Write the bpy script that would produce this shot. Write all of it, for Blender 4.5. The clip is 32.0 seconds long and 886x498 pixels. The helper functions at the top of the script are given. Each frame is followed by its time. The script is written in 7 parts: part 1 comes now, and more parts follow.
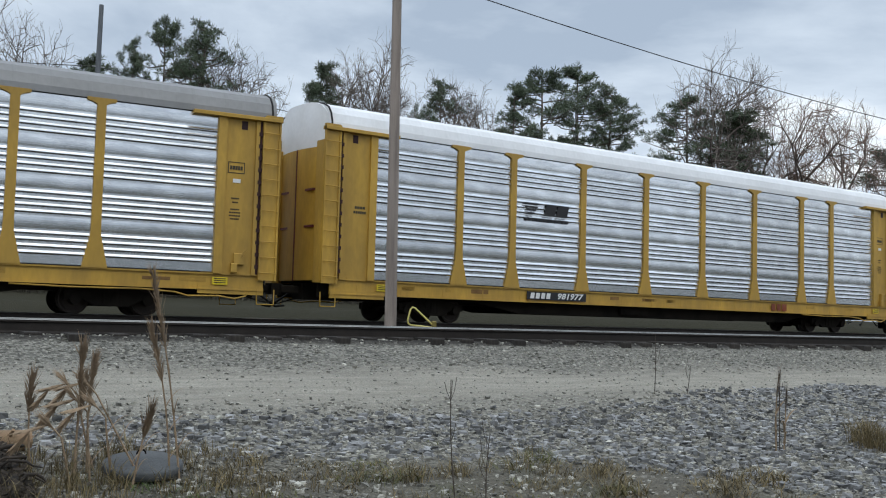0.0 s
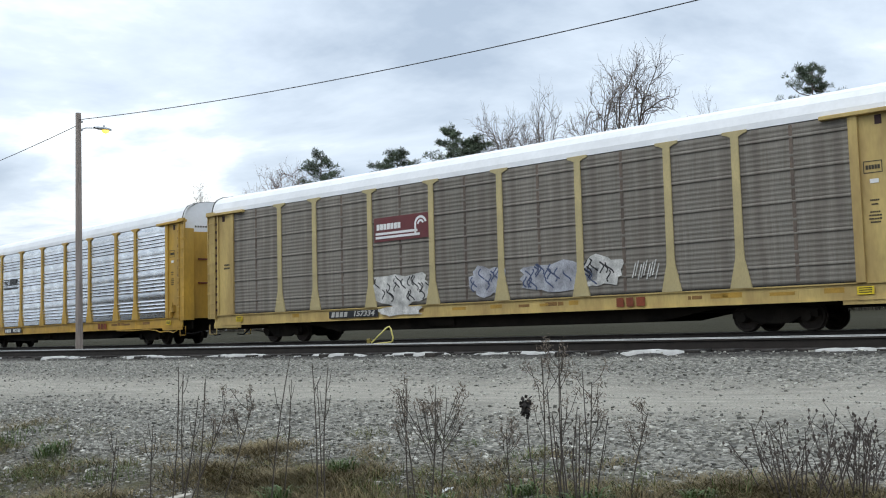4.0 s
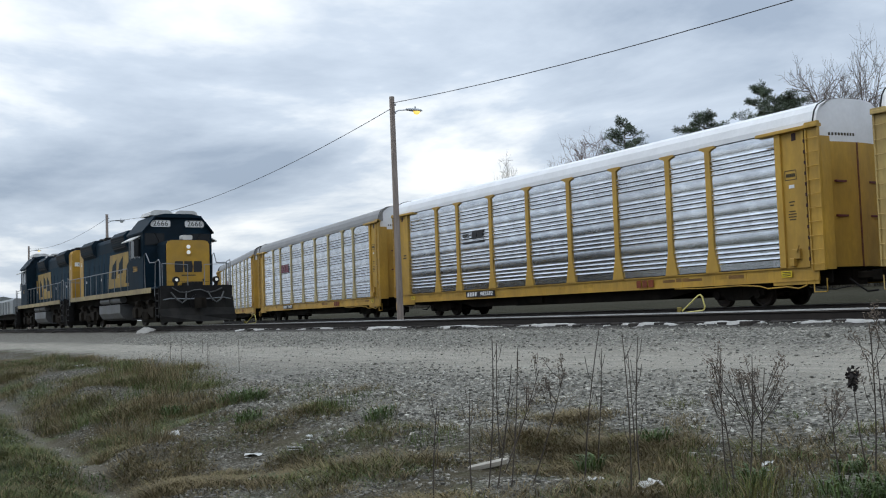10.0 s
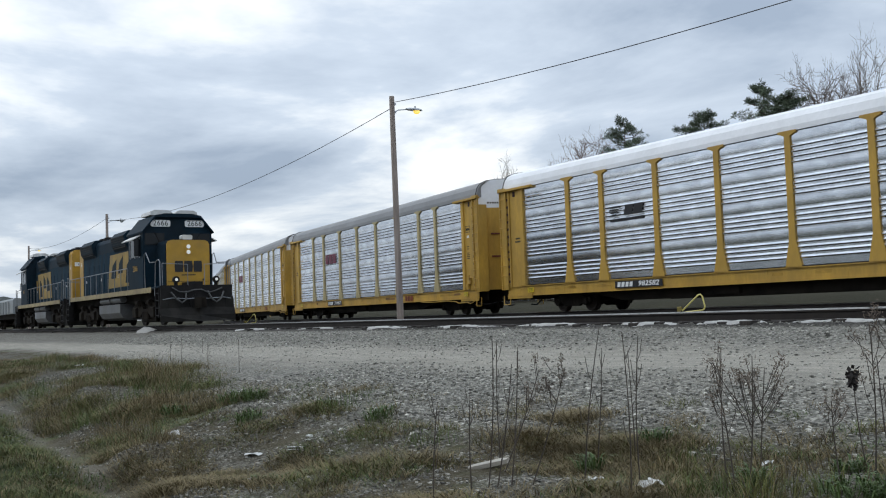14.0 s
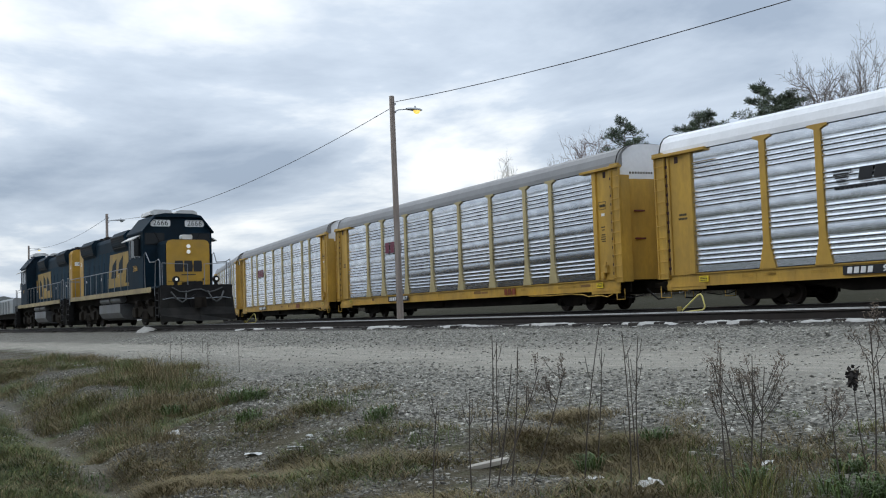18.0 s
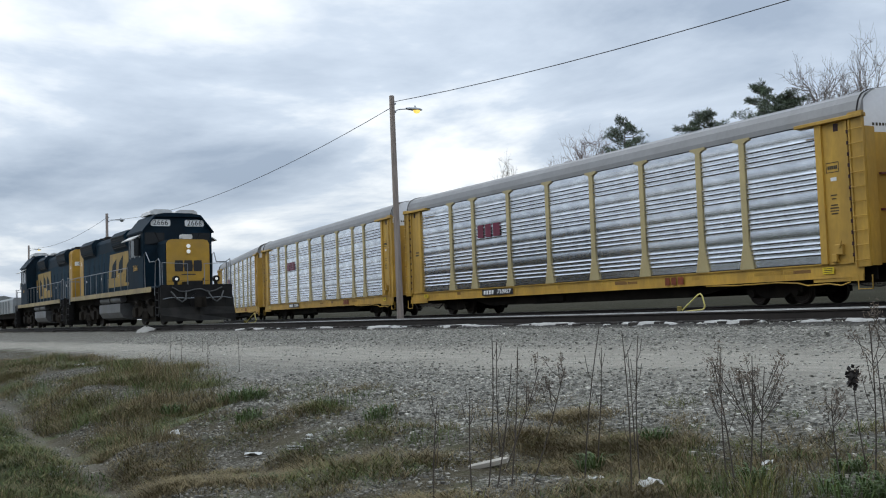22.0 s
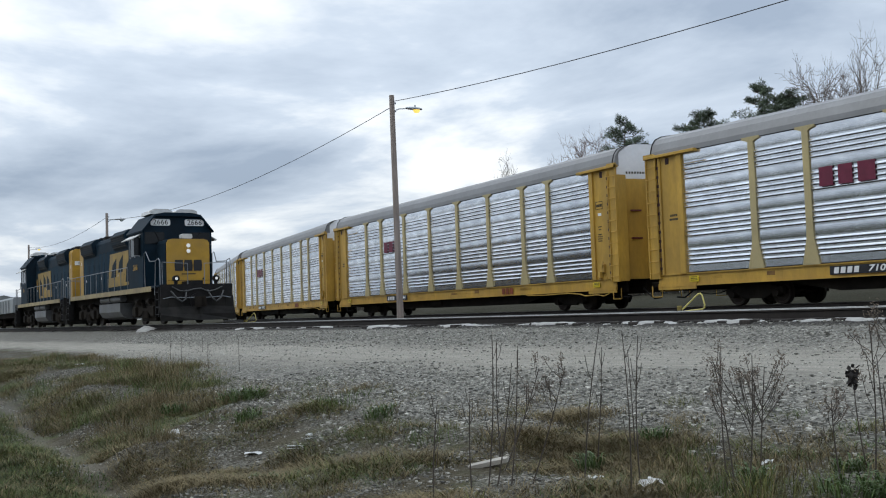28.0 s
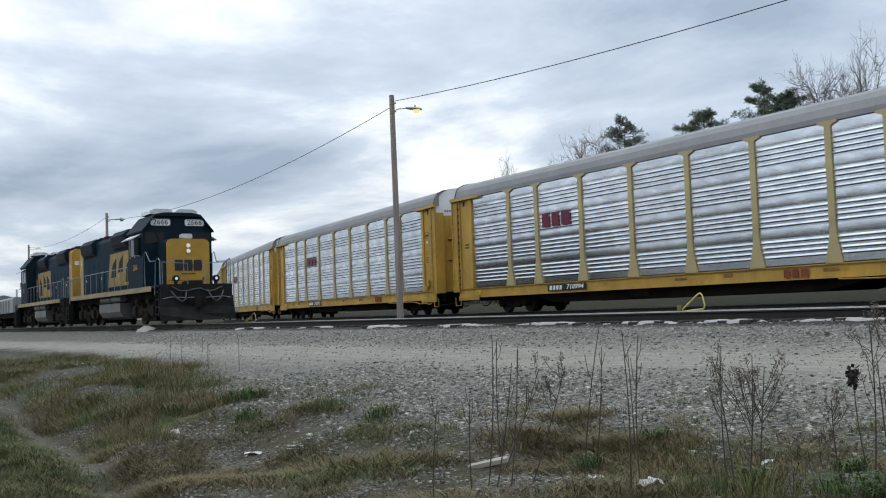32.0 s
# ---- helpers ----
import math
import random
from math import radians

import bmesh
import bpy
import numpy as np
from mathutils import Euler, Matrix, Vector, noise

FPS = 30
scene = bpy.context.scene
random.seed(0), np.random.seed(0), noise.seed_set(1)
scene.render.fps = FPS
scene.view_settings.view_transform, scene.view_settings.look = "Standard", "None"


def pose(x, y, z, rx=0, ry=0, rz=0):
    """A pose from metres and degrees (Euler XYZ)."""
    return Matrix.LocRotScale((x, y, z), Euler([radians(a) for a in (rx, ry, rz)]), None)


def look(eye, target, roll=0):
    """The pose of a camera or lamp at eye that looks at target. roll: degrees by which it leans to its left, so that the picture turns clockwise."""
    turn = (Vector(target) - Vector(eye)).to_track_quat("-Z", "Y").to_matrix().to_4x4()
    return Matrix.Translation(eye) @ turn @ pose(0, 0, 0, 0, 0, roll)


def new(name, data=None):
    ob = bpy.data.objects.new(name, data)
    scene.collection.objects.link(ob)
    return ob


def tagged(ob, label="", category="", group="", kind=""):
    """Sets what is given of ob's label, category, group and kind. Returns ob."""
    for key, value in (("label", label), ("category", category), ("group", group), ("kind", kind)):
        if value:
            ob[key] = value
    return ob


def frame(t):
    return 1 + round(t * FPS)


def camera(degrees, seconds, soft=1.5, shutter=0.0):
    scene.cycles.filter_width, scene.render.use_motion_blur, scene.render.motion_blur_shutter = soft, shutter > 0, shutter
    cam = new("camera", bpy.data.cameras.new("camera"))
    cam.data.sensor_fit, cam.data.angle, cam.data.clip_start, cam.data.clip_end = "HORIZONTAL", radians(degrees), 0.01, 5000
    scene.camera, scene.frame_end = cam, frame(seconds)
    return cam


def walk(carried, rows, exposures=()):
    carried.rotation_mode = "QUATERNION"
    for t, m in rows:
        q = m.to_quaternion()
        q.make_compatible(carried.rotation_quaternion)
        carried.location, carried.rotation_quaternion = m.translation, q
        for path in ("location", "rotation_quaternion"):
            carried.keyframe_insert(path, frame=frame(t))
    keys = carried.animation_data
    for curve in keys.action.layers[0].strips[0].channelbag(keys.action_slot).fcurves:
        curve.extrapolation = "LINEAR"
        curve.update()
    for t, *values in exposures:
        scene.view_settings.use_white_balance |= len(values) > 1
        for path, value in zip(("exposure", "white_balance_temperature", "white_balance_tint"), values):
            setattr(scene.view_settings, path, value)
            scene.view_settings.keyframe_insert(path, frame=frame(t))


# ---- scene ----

# ---------------------------------------------------------------- camera and its walk
EYE = (0.0, 0.0, 0.12)          # z = 0 is the top of the rails
cam = camera(46.37, 32.0, soft=1.1)
# seconds, yaw to the left of the track's normal, pitch, lean
TURNS = [
    (0.0, -30.01, 3.86, 1.58), (0.5, -24.83, 5.55, 1.61), (1.0, -15.95, 5.80, 2.05), (1.5, -6.40, 5.56, 2.15),
    (2.0, 4.84, 5.24, 1.85), (2.5, 15.38, 4.53, 1.70), (3.0, 23.66, 4.06, 0.78), (3.5, 32.56, 4.34, -0.99),
    (4.0, 38.08, 4.73, -1.41), (4.5, 42.21, 4.06, -2.23), (6.5, 48.64, 3.33, -1.25), (7.0, 50.37, 3.40, -1.59),
    (7.5, 52.94, 3.61, -2.07), (8.0, 55.02, 3.68, -2.16), (8.5, 55.04, 3.65, -2.11), (9.0, 55.02, 3.57, -1.98),
    (10.0, 55.02, 3.54, -1.95), (14.0, 55.02, 3.52, -1.97), (20.0, 55.02, 3.50, -1.97), (26.0, 55.02, 3.47, -1.97), (32.0, 55.02, 3.46, -1.97)]


def aimed(yaw, pitch, lean):
    a, b = radians(yaw), radians(pitch)
    way = Vector((-math.sin(a) * math.cos(b), math.cos(a) * math.cos(b), math.sin(b)))
    return look(EYE, Vector(EYE) + way * 10, lean)


walk(cam, [(t, aimed(y, p, r)) for t, y, p, r in TURNS], exposures=[(0, 0.0, 6500, 5), (2, -0.10, 6450, 4), (3, 0.10, 6550, 5), (4, 0.28, 6550, 5), (7, 0.07, 6400, 5), (9, -0.05, 6420, 6), (32, -0.03, 6420, 6)])

# ---------------------------------------------------------------- sky and light
world = bpy.data.worlds.new("overcast_sky")
scene.world = world
world.use_nodes = True
SUN_EL, SUN_AZ = 48.0, 215.0


def build_sky():
    nt = world.node_tree
    nt.nodes.clear()
    N, L = nt.nodes.new, nt.links.new
    out = N("ShaderNodeOutputWorld")
    sky = N("ShaderNodeTexSky")
    sky.sky_type, sky.sun_disc = "NISHITA", False
    sky.sun_elevation, sky.sun_rotation = radians(SUN_EL), radians(SUN_AZ)
    b_sky = N("ShaderNodeBackground")
    L(sky.outputs[0], b_sky.inputs[0])
    b_sky.inputs[1].default_value = 0.10
    tc = N("ShaderNodeTexCoord")
    sep = N("ShaderNodeSeparateXYZ")
    L(tc.outputs["Generated"], sep.inputs[0])
    den = N("ShaderNodeMath")
    den.operation = "MAXIMUM"
    L(sep.outputs[2], den.inputs[0])
    den.inputs[1].default_value = 0.0
    add = N("ShaderNodeMath")
    add.operation = "ADD"
    L(den.outputs[0], add.inputs[0])
    add.inputs[1].default_value = 0.16
    com = N("ShaderNodeCombineXYZ")
    for n in (0, 1):
        d = N("ShaderNodeMath")
        d.operation = "DIVIDE"
        L(sep.outputs[n], d.inputs[0])
        L(add.outputs[0], d.inputs[1])
        L(d.outputs[0], com.inputs[n])
    big = N("ShaderNodeTexNoise")
    big.inputs["Scale"].default_value, big.inputs["Detail"].default_value, big.inputs["Roughness"].default_value = 0.85, 7.0, 0.57
    big.inputs["Distortion"].default_value = 0.25
    L(com.outputs[0], big.inputs["Vector"])
    ramp = N("ShaderNodeValToRGB")
    cr = ramp.color_ramp
    cr.elements[0].position, cr.elements[0].color = 0.36, (0.34, 0.40, 0.51, 1)
    cr.elements[1].position, cr.elements[1].color = 0.645, (1.0, 1.0, 1.02, 1)
    e = cr.elements.new(0.53)
    e.color = (0.58, 0.64, 0.75, 1)
    L(big.outputs[0], ramp.inputs[0])
    b_cl = N("ShaderNodeBackground")
    L(ramp.outputs[0], b_cl.inputs[0])
    # thicker towards the horizon, as under any closed cloud cover: the zenith is the brightest
    high = N("ShaderNodeMapRange")
    high.interpolation_type = "SMOOTHSTEP"
    L(sep.outputs[2], high.inputs[0])
    for i, v in enumerate((0.36, 0.88, 1.3, 2.35)):
        high.inputs[i + 1].default_value = v
    low = N("ShaderNodeMapRange")
    low.interpolation_type = "SMOOTHSTEP"
    L(sep.outputs[2], low.inputs[0])
    for i, v in enumerate((0.06, 0.24, -0.20, 0.0)):
        low.inputs[i + 1].default_value = v
    total = N("ShaderNodeMath")
    total.operation = "ADD"
    L(high.outputs[0], total.inputs[0])
    L(low.outputs[0], total.inputs[1])
    L(total.outputs[0], b_cl.inputs[1])
    mix = N("ShaderNodeMixShader")
    mix.inputs[0].default_value = 0.92
    L(b_sky.outputs[0], mix.inputs[1])
    L(b_cl.outputs[0], mix.inputs[2])
    L(mix.outputs[0], out.inputs[0])


build_sky()
sun = new("sun", bpy.data.lights.new("sun", "SUN"))
sun.data.energy, sun.data.angle, sun.data.color = 0.5, radians(25), (1.0, 0.96, 0.9)
sun.matrix_world = look((0, 0, 0), (-math.sin(radians(SUN_AZ)) * math.cos(radians(SUN_EL)), -math.cos(radians(SUN_AZ)) * math.cos(radians(SUN_EL)), -math.sin(radians(SUN_EL))))

# ---------------------------------------------------------------- materials


class Mat:
    """A node material: base colour varied by noise at two scales, roughness, metal and bump."""

    def __init__(self, name, rgb, rough=0.7, metal=0.0, var=0.15, scale=3.0, fine=40.0, dirt=None, dirt_amt=0.0, bump=0.0, bump_scale=60.0, rand=0.0, stretch=(1, 1, 1), island=False, dirt_scale=1.2, dirt_edge=0.12, spec=None):
        self.m = m = bpy.data.materials.new(name)
        m.use_nodes = True
        nt = m.node_tree
        N, L = nt.nodes.new, nt.links.new
        bs = nt.nodes["Principled BSDF"]
        bs.inputs["Roughness"].default_value, bs.inputs["Metallic"].default_value = rough, metal
        if spec is not None:
            bs.inputs["Specular IOR Level"].default_value = spec
        tc = N("ShaderNodeTexCoord")
        mp = N("ShaderNodeMapping")
        mp.inputs["Scale"].default_value = stretch
        L(tc.outputs["Object"], mp.inputs[0])

        def noise_tex(sc, det=4.0):
            n = N("ShaderNodeTexNoise")
            n.inputs["Scale"].default_value, n.inputs["Detail"].default_value = sc, det
            L(mp.outputs[0], n.inputs["Vector"])
            return n.outputs[0]

        def ramp(src, p0, v0, p1, v1):
            r = N("ShaderNodeMapRange")
            L(src, r.inputs[0])
            for i, v in enumerate((p0, p1, v0, v1)):
                r.inputs[i + 1].default_value = v
            return r.outputs[0]

        def mul(a, b):
            x = N("ShaderNodeMath")
            x.operation = "MULTIPLY"
            L(a, x.inputs[0])
            L(b, x.inputs[1])
            return x.outputs[0]

        n1, n2 = noise_tex(scale), noise_tex(fine, 2.0)
        k = mul(ramp(n1, 0.3, 1 - var, 0.7, 1 + var), ramp(n2, 0.3, 1 - var * 0.6, 0.7, 1 + var * 0.6))
        if rand:
            if island:
                g = N("ShaderNodeNewGeometry")
                k = mul(k, ramp(g.outputs["Random Per Island"], 0, 1 - rand, 1, 1 + rand))
            else:
                oi = N("ShaderNodeObjectInfo")
                k = mul(k, ramp(oi.outputs["Random"], 0, 1 - rand, 1, 1 + rand))
        col = N("ShaderNodeVectorMath")
        col.operation = "SCALE"
        col.inputs[0].default_value = rgb
        L(k, col.inputs["Scale"])
        c = col.outputs[0]
        if dirt:
            nd = noise_tex(dirt_scale, 6.0)
            f = ramp(nd, 0.5 - dirt_edge, 0.0, 0.5 + dirt_edge, dirt_amt)
            mx = N("ShaderNodeMix")
            mx.data_type = "RGBA"
            L(f, mx.inputs["Factor"])
            L(c, mx.inputs[6])
            mx.inputs[7].default_value = (*dirt, 1)
            c = mx.outputs[2]
        L(c, bs.inputs["Base Color"])
        if bump:
            bp = N("ShaderNodeBump")
            bp.inputs["Strength"].default_value = bump
            bp.inputs["Distance"].default_value = 0.02
            L(noise_tex(bump_scale, 4.0), bp.inputs["Height"])
            L(bp.outputs[0], bs.inputs["Normal"])
        self.nt, self.bs = nt, bs


def M(*a, **k):
    return Mat(*a, **k).m


YELLOW = M("yellow_paint", (0.54, 0.325, 0.048), 0.55, var=0.13, scale=1.1, fine=12, dirt=(0.20, 0.125, 0.04), dirt_amt=0.5, stretch=(1, 1, 0.35), dirt_scale=1.6, dirt_edge=0.2, rand=0.06)
YELLOW_PALE = M("faded_yellow_paint", (0.56, 0.42, 0.15), 0.6, var=0.14, scale=1.3, fine=14, dirt=(0.22, 0.125, 0.05), dirt_amt=0.6, stretch=(1, 1, 0.3), dirt_scale=1.7, dirt_edge=0.2)
GALV = M("galvanised_steel", (0.735, 0.75, 0.77), 0.23, 1.0, var=0.12, scale=2.2, fine=26, stretch=(0.6, 1, 2.2), dirt=(0.48, 0.495, 0.515), dirt_amt=0.45, dirt_scale=1.6, dirt_edge=0.16, rand=0.16)
GRIME = M("grimy_steel", (0.215, 0.197, 0.168), 0.68, 0.15, var=0.18, scale=1.6, fine=22, stretch=(2.2, 1, 0.16), dirt=(0.115, 0.096, 0.078), dirt_amt=0.65, dirt_scale=1.3, dirt_edge=0.13, rand=0.12)
SEAM_RUST = M("rusty_seam", (0.115, 0.088, 0.070), 0.8, var=0.35, scale=2.0, fine=18, stretch=(1, 1, 0.3), rand=0.2)
ROOF_WHITE = M("white_roof_paint", (0.80, 0.81, 0.83), 0.5, var=0.05, scale=0.8, fine=9, dirt=(0.55, 0.55, 0.54), dirt_amt=0.3, dirt_edge=0.2)
ROOF_GREY = M("grey_roof_steel", (0.25, 0.25, 0.25), 0.5, 0.3, var=0.08, scale=0.7, fine=9, dirt=(0.19, 0.185, 0.18), dirt_amt=0.4, dirt_edge=0.2)
BLACK = M("black_steel", (0.012, 0.011, 0.011), 0.6, spec=0.2, var=0.3, scale=4)
DARK_GAP = M("dark_rubber", (0.01, 0.01, 0.01), 0.8, var=0.2)
SLIT = M("dark_red_slit", (0.032, 0.008, 0.008), 0.7, var=0.3)
UNDER = M("underframe_grime", (0.014, 0.012, 0.010), 0.9, spec=0.12, var=0.3, scale=3, dirt=(0.032, 0.026, 0.020), dirt_amt=0.5)
WHEEL = M("rusty_wheel_steel", (0.036, 0.027, 0.021), 0.7, 0.3, var=0.25)
RAIL_SIDE = M("rail_rust", (0.022, 0.017, 0.014), 0.75, 0.2, var=0.25, scale=6)
RAIL_TOP = M("rail_head", (0.30, 0.295, 0.28), 0.35, 0.8, var=0.1)
TIE = M("creosoted_timber", (0.030, 0.025, 0.021), 0.9, var=0.3, scale=5, stretch=(6, 1, 1), rand=0.25)
POLE_WOOD = M("weathered_pole", (0.235, 0.195, 0.17), 0.9, var=0.18, scale=2.0, fine=30, stretch=(6, 6, 0.5), dirt=(0.40, 0.34, 0.30), dirt_amt=0.5, bump=0.3)
WIRE = M("wire_black", (0.03, 0.03, 0.035), 0.5)
GALV_DULL = M("dull_grey_metal", (0.42, 0.43, 0.44), 0.45, 0.7, var=0.1)
RED = M("red_marking", (0.14, 0.012, 0.036), 0.5)
RUSTRED = M("rust_red_marking", (0.17, 0.035, 0.010), 0.6, var=0.3)
INK = M("black_lettering", (0.012, 0.012, 0.014), 0.5)
WHITE = M("white_paint", (0.75, 0.75, 0.74), 0.5, var=0.06)
LABEL_Y = M("label_yellow", (0.70, 0.52, 0.02), 0.4)
MAROON = M("maroon_paint", (0.13, 0.022, 0.026), 0.5, var=0.1, dirt=(0.10, 0.05, 0.04), dirt_amt=0.4)
GRAF = M("graffiti_silver", (0.50, 0.49, 0.465), 0.6, var=0.4, scale=3)
GRAF_B = M("graffiti_blue", (0.33, 0.335, 0.37), 0.6, var=0.4, scale=3)
BARK = M("bark", (0.13, 0.105, 0.09), 0.9, var=0.25, scale=3)
TWIG = M("bare_twigs", (0.145, 0.120, 0.105), 0.9, var=0.2)
TWIG_RED = M("budding_twigs", (0.21, 0.145, 0.120), 0.9, var=0.2)
NEEDLE = M("pine_needles", (0.092, 0.118, 0.072), 0.75, var=0.35, scale=0.9, rand=0.45, island=True)
NAVY = M("dark_blue_paint", (0.006, 0.019, 0.032), 0.55, spec=0.07, var=0.2, dirt=(0.02, 0.02, 0.02), dirt_amt=0.35, dirt_scale=0.9)
LOCO_GREY = M("blue_grey_paint", (0.006, 0.028, 0.050), 0.6, spec=0.06, var=0.3, scale=1.2, fine=14, stretch=(1.4, 1, 0.4), dirt=(0.022, 0.024, 0.022), dirt_amt=0.45, dirt_scale=1.3)
LOCO_YEL = M("loco_yellow_paint", (0.44, 0.25, 0.022), 0.45, var=0.1, dirt=(0.22, 0.14, 0.05), dirt_amt=0.3)
GLASS_D = M("dark_window_glass", (0.008, 0.010, 0.012), 0.15, spec=0.25, var=0.05)
LOGO_YEL = M("faded_logo_yellow", (0.33, 0.21, 0.035), 0.55, var=0.15, dirt=(0.12, 0.09, 0.05), dirt_amt=0.45)
TANK = M("fuel_tank_grey", (0.13, 0.135, 0.14), 0.45, 0.2, var=0.15, dirt=(0.08, 0.07, 0.06), dirt_amt=0.5)

# ---------------------------------------------------------------- mesh tools


class Mesh:
    """Collects vertices and faces for one mesh."""

    def __init__(self):
        self.v, self.f, self.mi, self.sm = [], [], [], []

    def add(self, verts, faces, mi=0, smooth=False):
        o = len(self.v)
        self.v += [tuple(p) for p in verts]
        self.f += [tuple(i + o for i in q) for q in faces]
        self.mi += [mi] * len(faces)
        self.sm += [smooth] * len(faces)
        return self

    def box(self, x0, x1, y0, y1, z0, z1, mi=0, ch=0.0):
        if ch <= 0:
            v = [(x, y, z) for x in (x0, x1) for y in (y0, y1) for z in (z0, z1)]
            return self.add(v, [(0, 1, 3, 2), (4, 6, 7, 5), (0, 4, 5, 1), (2, 3, 7, 6), (0, 2, 6, 4), (1, 5, 7, 3)], mi)
        ring = [(y0 + ch, z0), (y1 - ch, z0), (y1, z0 + ch), (y1, z1 - ch), (y1 - ch, z1), (y0 + ch, z1), (y0, z1 - ch), (y0, z0 + ch)]
        return self.prism([(y, z) for y, z in ring], x0, x1, mi)

    def prism(self, ring, x0, x1, mi=0, axis="x", smooth=False):
        """A closed outline, run along an axis. For x the outline is (y, z), for y (x, z), for z (x, y)."""
        n = len(ring)
        put = {"x": lambda a, p: (a, p[0], p[1]), "y": lambda a, p: (p[0], a, p[1]), "z": lambda a, p: (p[0], p[1], a)}[axis]
        v = [put(x0, p) for p in ring] + [put(x1, p) for p in ring]
        f = [(i, (i + 1) % n, n + (i + 1) % n, n + i) for i in range(n)]
        self.add(v, f, mi, smooth)
        return self.add(v, [tuple(range(n - 1, -1, -1)), tuple(range(n, 2 * n))], mi)

    def tube(self, pts, radii, n=6, mi=0, caps=True, smooth=True):
        pts = [Vector(p) for p in pts]
        if not hasattr(radii, "__len__"):
            radii = [radii] * len(pts)
        rings = []
        for i, p in enumerate(pts):
            d = (pts[min(i + 1, len(pts) - 1)] - pts[max(i - 1, 0)])
            d = d.normalized() if d.length > 1e-9 else Vector((0, 0, 1))
            u = d.orthogonal().normalized() if i == 0 else (rings_u - d * rings_u.dot(d)).normalized()
            rings_u = u
            w = d.cross(u)
            rings.append([p + (u * math.cos(2 * math.pi * k / n) + w * math.sin(2 * math.pi * k / n)) * radii[i] for k in range(n)])
        v = [q for r in rings for q in r]
        f = [(i * n + k, i * n + (k + 1) % n, (i + 1) * n + (k + 1) % n, (i + 1) * n + k) for i in range(len(pts) - 1) for k in range(n)]
        self.add(v, f, mi, smooth)
        if caps:
            self.add(rings[0], [tuple(range(n - 1, -1, -1))], mi)
            self.add(rings[-1], [tuple(range(n))], mi)
        return self

    def cyl(self, c, r, h0, h1, axis="z", n=20, mi=0, smooth=True):
        a = [(r * math.cos(2 * math.pi * k / n), r * math.sin(2 * math.pi * k / n)) for k in range(n)]
        i = "xyz".index(axis)
        o = [c[j] for j in range(3) if j != i]
        return self.prism([(p + o[0], q + o[1]) for p, q in a], c[i] + h0, c[i] + h1, mi, axis, smooth)

    def lathe(self, prof, n=24, mi=0):
        """A profile of (y, radius), turned round the y axis."""
        v = [(r * math.cos(2 * math.pi * k / n), y, r * math.sin(2 * math.pi * k / n)) for y, r in prof for k in range(n)]
        f = [(i * n + k, i * n + (k + 1) % n, (i + 1) * n + (k + 1) % n, (i + 1) * n + k) for i in range(len(prof) - 1) for k in range(n)]
        f += [tuple(range(n - 1, -1, -1)), tuple(range((len(prof) - 1) * n, len(prof) * n))]
        return self.add(v, f, mi, False)

    def data(self, name, mats):
        me = bpy.data.meshes.new(name)
        me.from_pydata(self.v, [], self.f)
        for m in (mats if isinstance(mats, (list, tuple)) else [mats]):
            me.materials.append(m)
        me.polygons.foreach_set("material_index", self.mi)
        me.polygons.foreach_set("use_smooth", self.sm)
        me.validate()
        bm = bmesh.new()
        bm.from_mesh(me)
        if len(bm.faces) < 60000:
            bmesh.ops.recalc_face_normals(bm, faces=bm.faces)
        bm.to_mesh(me)
        bm.free()
        me.update()
        return me


def thing(name, label, category, group="", kind="", at=None):
    ob = new(name)
    ob.empty_display_size = 0.3
    tagged(ob, label, category, group, kind)
    if at is not None:
        ob.matrix_basis = at
    return ob


def part(name, mesh, mats, parent=None, label="", at=None):
    """Links a mesh (or mesh data made earlier) as one object under a thing or a part."""
    ob = new(name, mesh.data(name, mats) if isinstance(mesh, Mesh) else mesh)
    ob.parent = parent
    if at is not None:
        ob.matrix_basis = at
    if label:
        tagged(ob, label)
    if name in ("lettering", "number", "spray_stroke"):
        tagged(ob, kind="stuff")
    return ob


def setting(name, mesh, mats, label, category, kind="structure"):
    ob = new(name, mesh.data(name, mats))
    return tagged(ob, label, category, kind=kind)


# ---------------------------------------------------------------- plan
BEND = 0.00163                 # the train's track bends away on both sides
MAIN_Y, NEAR_Y = 26.79, 15.1   # middle of the train's track, and of the nearer one
NEAR_BEND = 0.00056


def on_main(u):
    """Place on the train's track at the length u along it."""
    return Vector((u - 2 * BEND * BEND * u ** 3 / 3, MAIN_Y + BEND * u * u + 0.0009 * max(0.0, u - 12.0) ** 2, 0.0))


def on_near(u):
    return Vector((u, NEAR_Y + NEAR_BEND * u * u, -0.03))


def smooth01(a, b, x):
    t = min(1.0, max(0.0, (x - a) / (b - a)))
    return t * t * (3 - 2 * t)


PROFILE = [(-60, -1.9), (-4, -1.45), (2.5, -1.25), (5.5, -1.08), (7.2, -0.92), (9.4, -0.70), (11.5, -0.60), (12.1, -0.53), (13.2, -0.37), (13.72, -0.29), (13.84, -0.225),
           (16.5, -0.225), (17.5, -0.42), (24.4, -0.42), (25.3, -0.27)]


